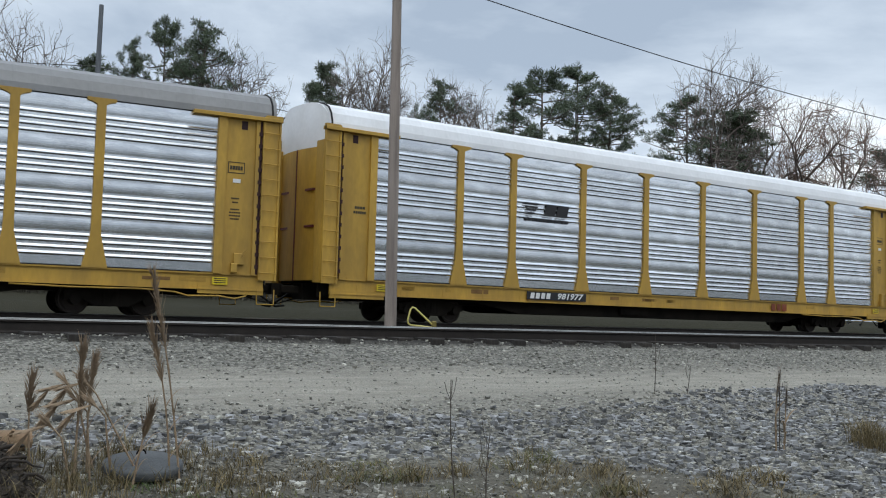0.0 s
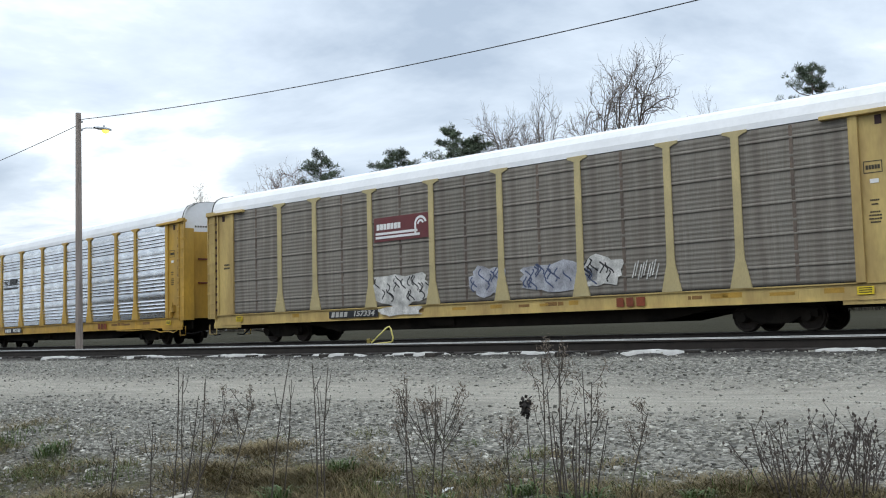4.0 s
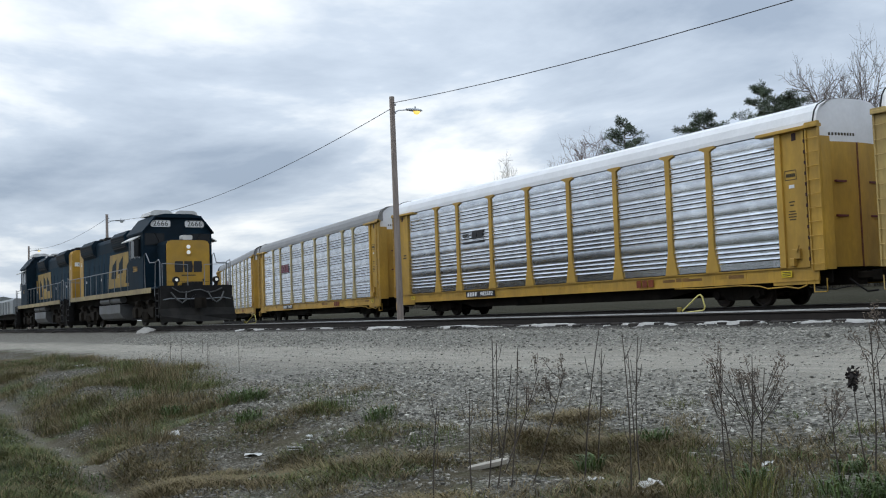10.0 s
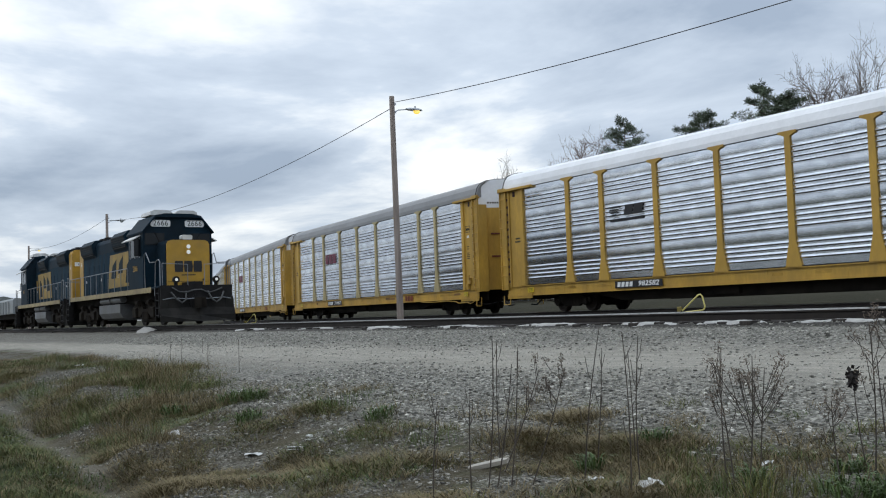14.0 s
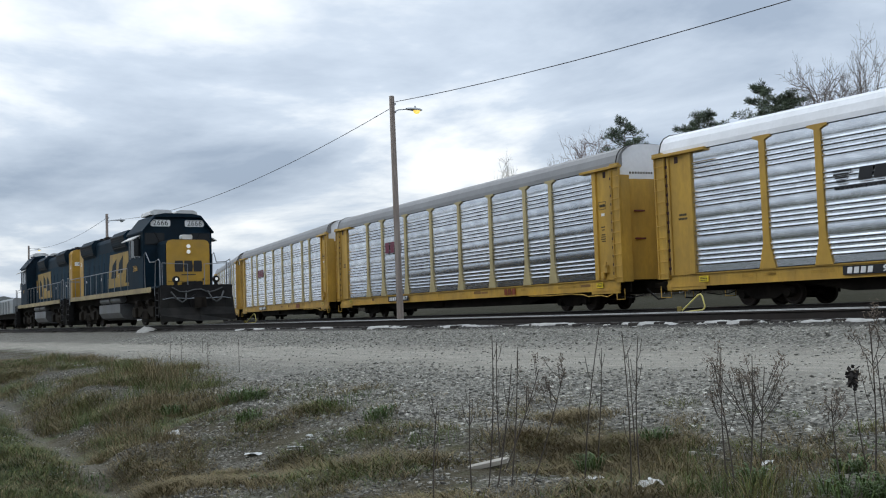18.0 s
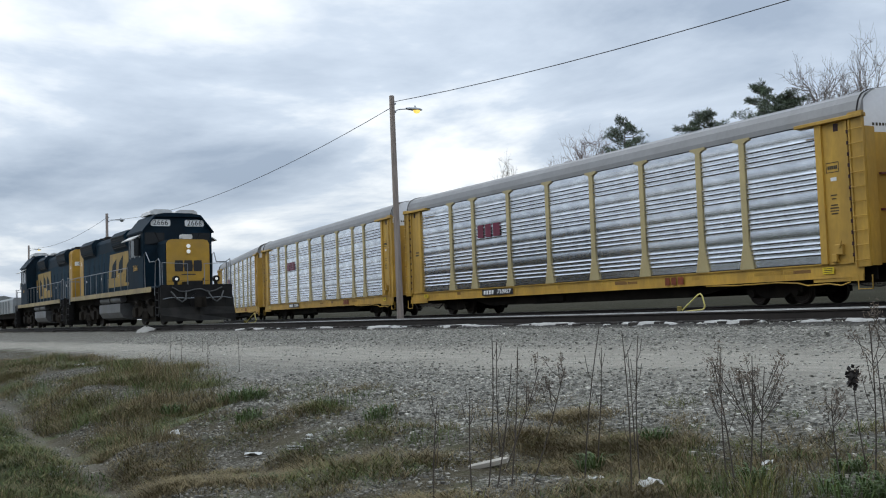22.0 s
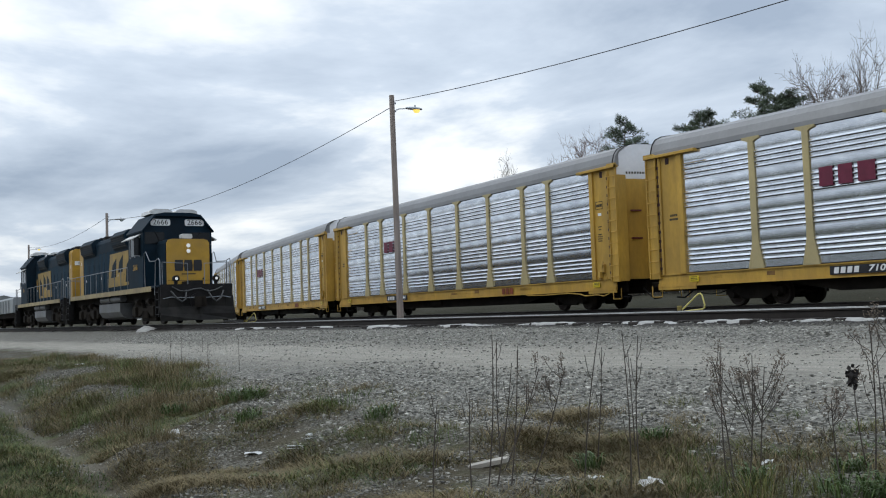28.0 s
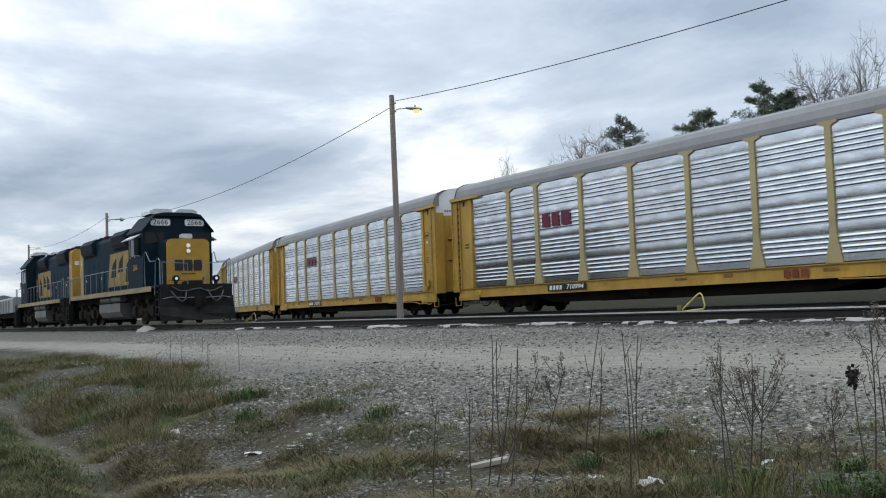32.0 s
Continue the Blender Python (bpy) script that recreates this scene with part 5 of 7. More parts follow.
def locomotive(at, number, label):
    lo = thing("locomotive", label, "locomotive", group="standing locomotives", at=at)
    # underframe and walkway
    part("underframe", Mesh().box(-8.55, 8.55, -1.05, 1.05, 1.02, 1.50, ch=0.03), UNDER, lo)
    part("walkway", Mesh().box(-8.6, 8.6, -1.53, 1.53, 1.50, 1.58, ch=0.015), NAVY, lo)
    for s in (-1, 1):
        part("side_stripe", Mesh().box(-7.6, 7.4, s * 1.535 - 0.012, s * 1.535 + 0.012, 1.36, 1.575), STRIPE, lo, "pale yellow stripe along the walkway edge")
        for k in range(2):
            part("air_tank", Mesh().cyl((0, s * 1.22, 1.22), 0.16, -1.9 + k * 2.0, -0.1 + k * 2.0, "x", 14), TANK, lo)
    tank = [(-1.35, 0.62), (-1.20, 0.38), (-0.9, 0.28), (0.9, 0.28), (1.20, 0.38), (1.35, 0.62), (1.35, 1.02), (-1.35, 1.02)]
    part("fuel_tank", Mesh().prism(tank, -2.1, 1.8), TANK, lo, "dull grey fuel tank")
    for x in (-5.2, 5.2):
        loco_bogie(lo, x)
    # long hood with its roof gear
    part("long_hood", Mesh().prism(arc_ring(0.92, 1.58, 4.32, 0.22), -8.05, 3.90), LOCO_GREY, lo)
    part("hood_top", Mesh().prism(arc_ring(0.93, 3.62, 4.33, 0.23), -8.0, 3.89), NAVY, lo)
    part("hood_end", Mesh().prism(arc_ring(0.90, 1.60, 4.30, 0.22), -8.09, -8.04), LOCO_YEL, lo, "yellow end of the long hood")
    part("end_panel", Mesh().prism(arc_ring(0.935, 1.60, 4.335, 0.23), -8.06, -7.25), LOCO_YEL, lo)
    for x0, x1 in ((-7.0, -4.4), (-0.6, 1.9)):
        part("flared_louvre", Mesh().prism([(-0.94, 3.55), (-1.10, 3.80), (-1.16, 4.20), (-0.95, 4.42), (0.95, 4.42), (1.16, 4.20), (1.10, 3.80), (0.94, 3.55)], x0, x1), NAVY, lo)
        for s in (-1, 1):
            slat = Mesh()
            for k in range(6):
                z = 3.66 + k * 0.095
                yy = s * (1.02 + 0.022 * k * 1.05 + 0.03)
                slat.box(x0 + 0.12, x1 - 0.12, yy - 0.015, yy + 0.015, z, z + 0.05)
            part("louvre_slats", slat, BLACK, lo)
    for x in (-6.5, -5.5, -4.5, 0.0, 1.2):
        fan = Mesh().cyl((x, 0, 4.30), 0.52, 0.0, 0.20 if x > -2 else 0.24, "z", 22)
        fan.cyl((x, 0, 4.30), 0.46, 0.0, 0.28, "z", 18)
        part("roof_fan", fan, BLACK, lo)
    part("exhaust_stack", Mesh().box(-3.2, -2.6, -0.25, 0.25, 4.30, 4.50, ch=0.03), BLACK, lo)
    for s in (-1, 1):
        for k in range(10):
            x = -7.0 + k * 1.07
            part("hood_door", Mesh().box(x + 0.03, x + 1.03, s * 0.925 - 0.012, s * 0.925 + 0.012, 1.72, 3.15, ch=0.006), LOCO_GREY, lo)
            part("door_latch", Mesh().box(x + 0.5, x + 0.56, s * 0.945 - 0.01, s * 0.945 + 0.01, 2.3, 2.42), WHITE if k % 3 == 0 else LOCO_GREY, lo)
        part("logo_panel", Mesh().prism([(-1.9, 1.85), (2.5, 1.85), (2.9, 3.45), (-1.5, 3.45)], s * 0.948 - 0.006, s * 0.948 + 0.006, axis="y"), LOGO_YEL, lo, "yellow painted panel with a dark emblem")
        for x0, w, z0, z1 in ((-1.3, 0.9, 2.3, 3.2), (0.0, 0.8, 2.5, 3.3), (1.3, 0.8, 2.0, 3.1)):
            ms = Mesh()
            ms.prism([(x0, z0), (x0 + w, z0), (x0 + w * 1.1, z1), (x0 + w * 0.3, z1 - 0.3)], s * 0.958 - 0.004, s * 0.958 + 0.004, axis="y")
            part("emblem_block", ms, NAVY, lo)
    # cab
    ring = [(-1.50, 1.58), (-1.50, 3.95), (-0.98, 4.62), (-0.6, 4.70), (0.6, 4.70), (0.98, 4.62), (1.50, 3.95), (1.50, 1.58)]
    cab = part("cab", Mesh().prism(ring, 3.90, 6.20), NAVY, lo)
    part("cab_roof", Mesh().prism([(-1.56, 3.93), (-1.56, 3.99), (-1.0, 4.68), (-0.6, 4.76), (0.6, 4.76), (1.0, 4.68), (1.56, 3.99), (1.56, 3.93), (0.97, 4.60), (-0.97, 4.60)], 3.80, 6.35), NAVY, lo)
    for s in (-1, 1):
        side = part("side_window", Mesh().box(4.30, 5.70, s * 1.505 - 0.01, s * 1.505 + 0.01, 2.95, 3.72), GLASS_D, cab)
        for x0, x1 in ((4.25, 4.31), (4.97, 5.03), (5.69, 5.75)):
            part("window_frame", Mesh().box(x0, x1, s * 1.515 - 0.015, s * 1.515 + 0.015, 2.9, 3.76), GALV_DULL, cab)
        part("sunshade", Mesh().prism([(s * 1.50, 3.86), (s * 1.50, 3.82), (s * 1.86, 3.62), (s * 1.87, 3.66)], 4.15, 5.85), AC_WHITE, cab, "pale sunshade over the side window")
        part("front_window", Mesh().box(6.20, 6.22, s * 1.00 - 0.42, s * 1.00 + 0.42, 3.42, 3.92, ch=0.0), GLASS_D, cab)
        part("cab_door", Mesh().box(6.20, 6.225, s * 1.16 - 0.26, s * 1.16 + 0.26, 1.62, 3.34), NAVY, cab)
        part("roof_unit", Mesh().prism([(s * 0.55 - 0.50, 4.74), (s * 0.55 - 0.46, 4.90), (s * 0.55 - 0.3, 4.97), (s * 0.55 + 0.3, 4.97), (s * 0.55 + 0.46, 4.90), (s * 0.55 + 0.50, 4.74)], 4.35, 5.75), AC_WHITE, lo, "white roof unit on the cab")
        board = part("number_board", Mesh().box(6.20, 6.24, s * 0.74 - 0.42, s * 0.74 + 0.42, 4.20, 4.48, ch=0.05), WHITE, cab, "white number board")
        part("number", text_mesh(number, 0.33, INK, "number"), None, board, at=pose(6.245, s * 0.74, 4.34, 0, 0, 90))
        part("side_number", text_mesh(number, 0.36, LOCO_YEL, "number"), None, cab, at=pose(5.0, s * 1.512, 2.45, 0, 0, 0 if s < 0 else 180))
        end_board = part("number_board", Mesh().box(-8.12, -8.085, s * 0.5 - 0.30, s * 0.5 + 0.30, 3.42, 3.64), WHITE, lo)
        part("number", text_mesh(number, 0.24, INK, "number"), None, end_board, at=pose(-8.125, s * 0.5, 3.53, 0, 0, -90))
        part("flank_number", text_mesh(number[:2], 0.30, WHITE, "number"), None, lo, at=pose(-7.65, s * 0.943, 3.35, 0, 0, 0 if s < 0 else 180))
    part("horn", Mesh().tube([(3.2, 0.3, 4.30), (3.2, 0.3, 4.6), (3.7, 0.3, 4.65)], [0.03, 0.03, 0.09], 8), GALV_DULL, lo)
    # short hood
    nose_ring = [(-0.93, 1.58), (-0.93, 3.36), (-0.86, 3.50), (-0.7, 3.55), (0.7, 3.55), (0.86, 3.50), (0.93, 3.36), (0.93, 1.58)]
    nose = part("short_hood", Mesh().prism(nose_ring, 6.20, 7.52), NAVY, lo)
    part("nose_face", Mesh().prism([(-0.91, 1.60), (-0.91, 3.35), (-0.84, 3.48), (-0.69, 3.53), (0.69, 3.53), (0.84, 3.48), (0.91, 3.35), (0.91, 1.60)], 7.50, 7.60), LOCO_YEL, lo, "yellow front of the short hood")
    for s in (-1, 1):
        part("nose_cheek", Mesh().box(6.6, 7.51, s * 0.935 - 0.006, s * 0.935 + 0.006, 1.62, 3.30), NAVY, lo)
    part("emblem_frame", Mesh().box(7.60, 7.605, -0.30, 0.30, 2.04, 2.08), INK, lo)
    emblem(lo, 0, 2.42, 1.15, 0.46, 0, INK, pose(7.606, 0, 0, 0, 0, 90))
    part("headlight_bezel", Mesh().box(7.58, 7.625, -0.14, 0.14, 2.90, 3.36, ch=0.04), LOCO_YEL, nose)
    for z in (3.02, 3.25):
        part("headlight", Mesh().cyl((7.62, 0, z), 0.085, 0, 0.025, "x", 14), HEADLIGHT, nose)
    part("bell_housing", Mesh().box(7.1, 7.5, -0.22, 0.22, 3.55, 3.75, ch=0.04), AC_WHITE, nose)
    # front and rear platforms
    for e in (1, -1):
        t = None if e == 1 else pose(0, 0, 0, 0, 0, 180)
        ms = Mesh().box(8.50, 8.62, -1.50, 1.50, 0.95, 1.60, ch=0.02)
        part("pilot_plate", ms, BLACK, lo, at=t)
        plow = Mesh()
        plow.prism([(-1.52, 1.12), (1.52, 1.12), (1.56, 0.55), (1.50, 0.14), (-1.50, 0.14), (-1.56, 0.55)], 8.60, 8.68)
        plow.add([(8.685, -1.56, 0.66), (8.72, 0, 0.72), (8.685, 1.56, 0.66), (8.82, 1.55, 0.12), (9.20, 0, 0.12), (8.82, -1.55, 0.12), (8.69, -1.5, 0.12), (8.69, 1.5, 0.12), (8.83, -1.56, 0.38), (8.94, 0, 0.38), (8.83, 1.56, 0.38)],
                 [(0, 1, 9, 8), (1, 2, 10, 9), (8, 9, 4, 5), (9, 10, 3, 4), (0, 8, 6), (8, 5, 6), (2, 7, 10), (10, 7, 3)])
        for k in range(5):
            plow.box(8.68, 8.70, -1.2 + 0.6 * k - 0.02, -1.2 + 0.6 * k + 0.02, 0.74, 1.10)
        part("snow_plough", plow, PLOUGH, lo, "dusty black snow plough", at=t)
        cp = Mesh().box(8.6, 9.0, -0.14, 0.14, 0.74, 1.02, ch=0.03)
        cp.prism([(8.95, -0.22), (9.22, -0.20), (9.30, -0.04), (9.12, 0.02), (9.24, 0.18), (9.0, 0.22)], 0.66, 1.08, axis="z")
        part("coupler", cp, UNDER, lo, at=t)
        part("drawbar_guard", Mesh().cyl((8.64, 0, 0.9), 0.33, 0, 0.1, "x", 18), BLACK, lo, at=t)
        for s in (-1, 1):
            hose = Mesh().tube([(8.62, s * 0.45, 1.35), (8.90, s * 0.55, 1.00), (8.93, s * 0.72, 0.88), (8.90, s * 0.92, 1.02), (8.70, s * 1.10, 1.32)], 0.036, 6)
            part("air_hose", hose, HOSE, lo, at=t)
            st = Mesh()
            for k in range(4):
                st.box(8.05, 8.45, s * 1.42 - 0.12, s * 1.42 + 0.12, 0.38 + k * 0.30, 0.42 + k * 0.30)
            st.box(8.02, 8.06, s * 1.42 - 0.13, s * 1.42 + 0.13, 0.30, 1.55)
            st.box(8.45, 8.49, s * 1.42 - 0.13, s * 1.42 + 0.13, 0.30, 1.55)
            part("steps", st, BLACK, lo, at=t)
            ob = handrail(lo, [(8.52, s * 1.48, 1.58), (8.52, s * 1.48, 2.55), (8.42, s * 1.50, 2.66), (8.0, s * 1.50, 2.60), (7.9, s * 1.52, 1.2)], "grab_rail", 0.022)
            if t:
                ob.matrix_basis = t
            ob = handrail(lo, [(8.55, s * 1.40, 1.58), (8.55, s * 1.40, 2.50), (8.55, s * 0.35, 2.45), (8.55, s * 0.35, 1.58)], "end_rail", 0.018)
            if t:
                ob.matrix_basis = t
            if e == 1:
                housing = part("ditch_light", Mesh().cyl((8.46, s * 0.84, 1.83), 0.135, 0, 0.17, "x", 16), BLACK, lo, "round black ditch light on a bracket")
                part("lens", Mesh().cyl((8.625, s * 0.84, 1.83), 0.062, 0, 0.012, "x", 14), HEADLIGHT, housing)
                part("bracket", Mesh().box(8.45, 8.58, s * 0.84 - 0.06, s * 0.84 + 0.06, 1.58, 1.72, ch=0.01), BLACK, housing)
    swag = [(8.70, -1.05 + 0.30 * k, 1.50 - 0.20 * abs(math.sin(k * math.pi / 3.5)) - 0.02 * (k % 2)) for k in range(8)]
    part("jumper_hose", Mesh().tube(swag, 0.030, 6), HOSE, lo, "grey hose looped across the front")
    part("uncoupling_lever", Mesh().tube([(8.66, -1.45, 1.02), (8.72, -1.1, 1.08), (8.74, -0.4, 1.04), (8.80, 0.0, 1.06), (8.74, 0.4, 1.04), (8.72, 1.1, 1.08), (8.66, 1.45, 1.02)], 0.02, 6), RAIL_GREY, lo)
    for y in (-0.62, 0.62):
        part("nose_latch", Mesh().box(7.60, 7.63, y - 0.03, y + 0.03, 1.82, 1.90), INK, nose)
    part("nose_seam", Mesh().box(7.60, 7.604, -0.88, 0.88, 1.78, 1.795), INK, nose)
    part("step_well", Mesh().box(7.62, 8.50, -0.30, 0.30, 1.58, 1.74, ch=0.01), BLACK, lo)
    part("antenna", Mesh().cyl((4.6, 0, 4.74), 0.03, 0, 0.22, "z", 8), WHITE, lo)
    part("wind_deflector", Mesh().box(5.80, 5.84, -1.78, -1.50, 2.95, 3.70), GLASS_D, lo)
    for s in (-1, 1):
        part("wiper", Mesh().tube([(6.235, s * 1.0, 3.95), (6.245, s * 0.8, 3.55)], 0.012, 4), BLACK, cab)
        part("hood_mark", Mesh().box(3.1, 3.35, s * 0.955 - 0.003, s * 0.955 + 0.003, 2.45, 3.1), WHITE if s < 0 else LOCO_YEL, lo)
        handrail(lo, [(6.30, s * 1.46, 1.58), (6.30, s * 1.48, 3.0), (6.55, s * 1.48, 3.05), (6.95, s * 1.44, 2.62), (7.9, s * 1.50, 2.58)], "cab_rail", 0.022)
    for s in (-1, 1):
        handrail(lo, [(-7.9, s * 1.47, 2.55), (3.6, s * 1.47, 2.55)])
        for k in range(11):
            x = -7.9 + k * 1.15
            handrail(lo, [(x, s * 1.47, 1.58), (x, s * 1.47, 2.55)], "stanchion", 0.018)
    return lo


HOSE = M("grey_rubber", (0.06, 0.06, 0.058), 0.6, var=0.2)
STRIPE = M("dull_yellow_stripe", (0.33, 0.26, 0.13), 0.6, var=0.2, dirt=(0.15, 0.12, 0.08), dirt_amt=0.5)
PLOUGH = M("dusty_black_steel", (0.012, 0.0115, 0.011), 0.8, spec=0.12, var=0.3, scale=2, dirt=(0.045, 0.042, 0.037), dirt_amt=0.5, dirt_scale=1.5)
locomotive(near_pose(-49.1), "2666", "dark blue diesel locomotive with a yellow nose, standing still")
locomotive(near_pose(-67.15, 180), "63", "dark blue diesel locomotive with a yellow hood end, standing coupled")


def freight_car(x, length, label):
    car = thing("freight_car", label, "railway car", group="pale freight cars behind the locomotives", at=near_pose(x))
    ms = Mesh().prism([(-1.5, 1.1), (-1.5, 2.05), (-1.4, 2.18), (1.4, 2.18), (1.5, 2.05), (1.5, 1.1)], -length / 2, length / 2)
    part("body", ms, PALE, car)
    for s in (-1, 1):
        for k in range(int(length / 1.6)):
            xx = -length / 2 + 0.8 + k * 1.6
            part("rib", Mesh().box(xx - 0.06, xx + 0.06, s * 1.54 - 0.05, s * 1.54 + 0.05, 1.1, 2.0), PALE, car)
    part("underframe", Mesh().box(-length / 2, length / 2, -1.2, 1.2, 0.75, 1.1), UNDER, car)
    for x in (-length / 2 + 2, length / 2 - 2):
        part("bogie", bogie_frame(), None, car, at=pose(x, 0, 0))
        for dx in (-0.86, 0.86):
            wheelset(car, pose(x + dx, 0, 0.365))


PALE = M("pale_grey_car_paint", (0.24, 0.26, 0.27), 0.6, var=0.12, dirt=(0.3, 0.29, 0.27), dirt_amt=0.5)
freight_car(-84.2, 14.0, "pale grey freight car coupled behind the locomotives")
freight_car(-99.4, 14.0, "pale grey freight car coupled behind the locomotives")


def far_hill():
    ms = Mesh()
    rnd = random.Random(3)
    n = 46
    v = []
    for i in range(n + 1):
        k = i / n
        x = -1000 + 560 * k
        h = 11 + 24 * math.exp(-((x + 680) / 130) ** 2) + 5 * noise.noise((k * 9, 0, 0)) + rnd.uniform(-1.2, 1.2)
        v += [(x, 100 + 14 * math.sin(k * 5), -2), (x, 112 + 14 * math.sin(k * 5), h), (x, 150, -2)]
    f = []
    for i in range(n):
        a = 3 * i
        f += [(a, a + 3, a + 4, a + 1), (a + 1, a + 4, a + 5, a + 2)]
    ms.add(v, f, smooth=False)
    setting("wooded_hill", ms, M("far_woods", (0.045, 0.052, 0.05), 0.95, var=0.35, scale=0.05, fine=0.4), "dark wooded hill on the horizon beyond the tracks", "hill")


far_hill()

# ---------------------------------------------------------------- small things along the tracks


def loop_stand(x, y, turn, flip=1):
    st = thing("loop_stand", "bent yellow pipe loop on a yellow base block", "pipe stand", group="yellow pipe stands between the tracks", at=pose(x, y, -0.36, 0, 0, turn) @ Matrix.Scale(0.82, 4))
    f = flip
    pts = [(0, 0, 0.36), (f * 0.30, 0, 0.62), (f * 0.55, 0, 0.84), (f * 0.62, 0, 0.86), (f * 0.67, 0, 0.80), (f * 0.74, 0, 0.52), (f * 0.72, 0, 0.44), (f * 0.66, 0, 0.40), (f * 0.30, 0, 0.37), (f * 0.02, 0, 0.34)]
    part("pipe_loop", Mesh().tube(pts, 0.023, 8), STAND_Y, st)
    part("base_block", Mesh().box(-0.09, 0.02, -0.05, 0.05, 0.36, 0.52, ch=0.02), STAND_G, st, "yellow-green base block")
    part("stub", Mesh().box(-0.04, 0.04, -0.04, 0.04, -0.16, 0.42, ch=0.01), UNDER, st)


STAND_Y = M("stand_yellow", (0.60, 0.52, 0.16), 0.5, var=0.12)
STAND_G = M("stand_green_yellow", (0.22, 0.17, 0.035), 0.6, var=0.2)
loop_stand(-17.15, 18.9, 20, 1)
loop_stand(10.95, 19.2, -15, -1)
loop_stand(-43.2, 19.3, 25, 1)

SAND = M("pale_sand", (0.38, 0.37, 0.35), 0.9, var=0.12, scale=6, bump=0.3)


def sand_patch(x, y, length, width, height, seed, name="sand_patch", label="pale spilled sand beside the rail"):
    rnd = random.Random(seed)
    n, m = 18, 6
    v = []
    for i in range(n + 1):
        for j in range(m + 1):
            a, c = i / n * 2 - 1, j / m * 2 - 1
            e = max(0.0, 1 - abs(a) ** 2.2) * max(0.0, 1 - c * c)
            px, py = a * length / 2, c * width / 2 * (0.6 + 0.4 * (1 - a * a)) + 0.08 * math.sin(a * 7 + seed)
            v.append((px, py, ground_z(x + px, y + py) - 0.02 + (height + 0.02) * e ** 0.6 * (0.75 + 0.5 * rnd.random())))
    f = [(i * (m + 1) + j, (i + 1) * (m + 1) + j, (i + 1) * (m + 1) + j + 1, i * (m + 1) + j + 1) for i in range(n) for j in range(m)]
    ob = part(name, Mesh().add(v, f, 0, True), SAND, at=pose(x, y, 0))
    tagged(ob, label, "sand", group="sand spilled along the near rail")


for i, (x, ln, h) in enumerate([(-1.4, 2.6, 0.03), (-4.2, 3.0, 0.03), (-7.0, 2.6, 0.035), (-9.4, 2.8, 0.03), (-11.6, 2.0, 0.04), (-13.7, 2.6, 0.03), (-16.4, 3.2, 0.04), (-19.6, 3.6, 0.03), (-23.0, 3.8, 0.035), (-27.0, 4.4, 0.03), (-31.5, 4.8, 0.03)]):
    sand_patch(x, on_near(x).y - 1.12 + 0.03 * math.sin(i * 2.3), ln * (0.8 if x < -8 else 0.6), 0.17 + 0.05 * (i % 3), h + 0.008, i)
sand_patch(-43.7, 14.95, 1.7, 0.6, 0.16, 20, "sand_heap", "low heap of pale sand near the locomotive")

# ---------------------------------------------------------------- loose stones and grass
STONE_M = M("crushed_stone", (0.275, 0.264, 0.23), 0.9, var=0.25, scale=8, fine=60, rand=0.65, island=True)


def stones(name, label, count, seed, area, sizes, mat=None, keep=None):
    """Many loose stones in one mesh: squashed, roughened octahedra."""
    rng_ = np.random.default_rng(seed)
    (x0, x1), (y0, y1) = area
    base = np.array([(a, b, c) for a in (-0.7, 0.7) for b in (-0.7, 0.7) for c in (-0.7, 0.7)])
    faces = np.array([(0, 1, 3), (0, 3, 2), (4, 6, 7), (4, 7, 5), (0, 4, 5), (0, 5, 1), (2, 3, 7), (2, 7, 6), (0, 2, 6), (0, 6, 4), (1, 5, 7), (1, 7, 3)])
    vs, fs, n = [], [], 0
    px, py = rng_.uniform(x0, x1, count), rng_.uniform(y0, y1, count)
    for x, y in zip(px, py):
        if keep and not keep(x, y, rng_):
            continue
        s = sizes[0] + (sizes[1] - sizes[0]) * rng_.random() ** 2.5
        a = rng_.uniform(0, 6.28)
        v = base * rng_.uniform(0.55, 1.25, (8, 1)) + rng_.normal(0, 0.18, (8, 3))
        v = v * (s * np.array([1.0, rng_.uniform(0.6, 0.9), rng_.uniform(0.4, 0.75)]))
        c, d = math.cos(a), math.sin(a)
        v = np.stack([v[:, 0] * c - v[:, 1] * d + x, v[:, 0] * d + v[:, 1] * c + y, v[:, 2] + ground_z(x, y) + s * 0.18], 1)
        vs.append(v)
        fs.append(faces + n)
        n += 8
    me = bpy.data.meshes.new(name)
    me.from_pydata(np.concatenate(vs).tolist(), [], np.concatenate(fs).tolist())
    me.materials.append(mat or STONE_M)
    me.update()
    tagged(new(name, me), label, "stones", kind="stuff")


COARSE = M("blue_grey_broken_stone", (0.205, 0.205, 0.205), 0.9, var=0.22, scale=9, fine=70, rand=0.6, island=True)
VERGE_STONE = M("dusty_small_stone", (0.20, 0.188, 0.16), 0.9, var=0.2, scale=8, fine=60, rand=0.65, island=True)
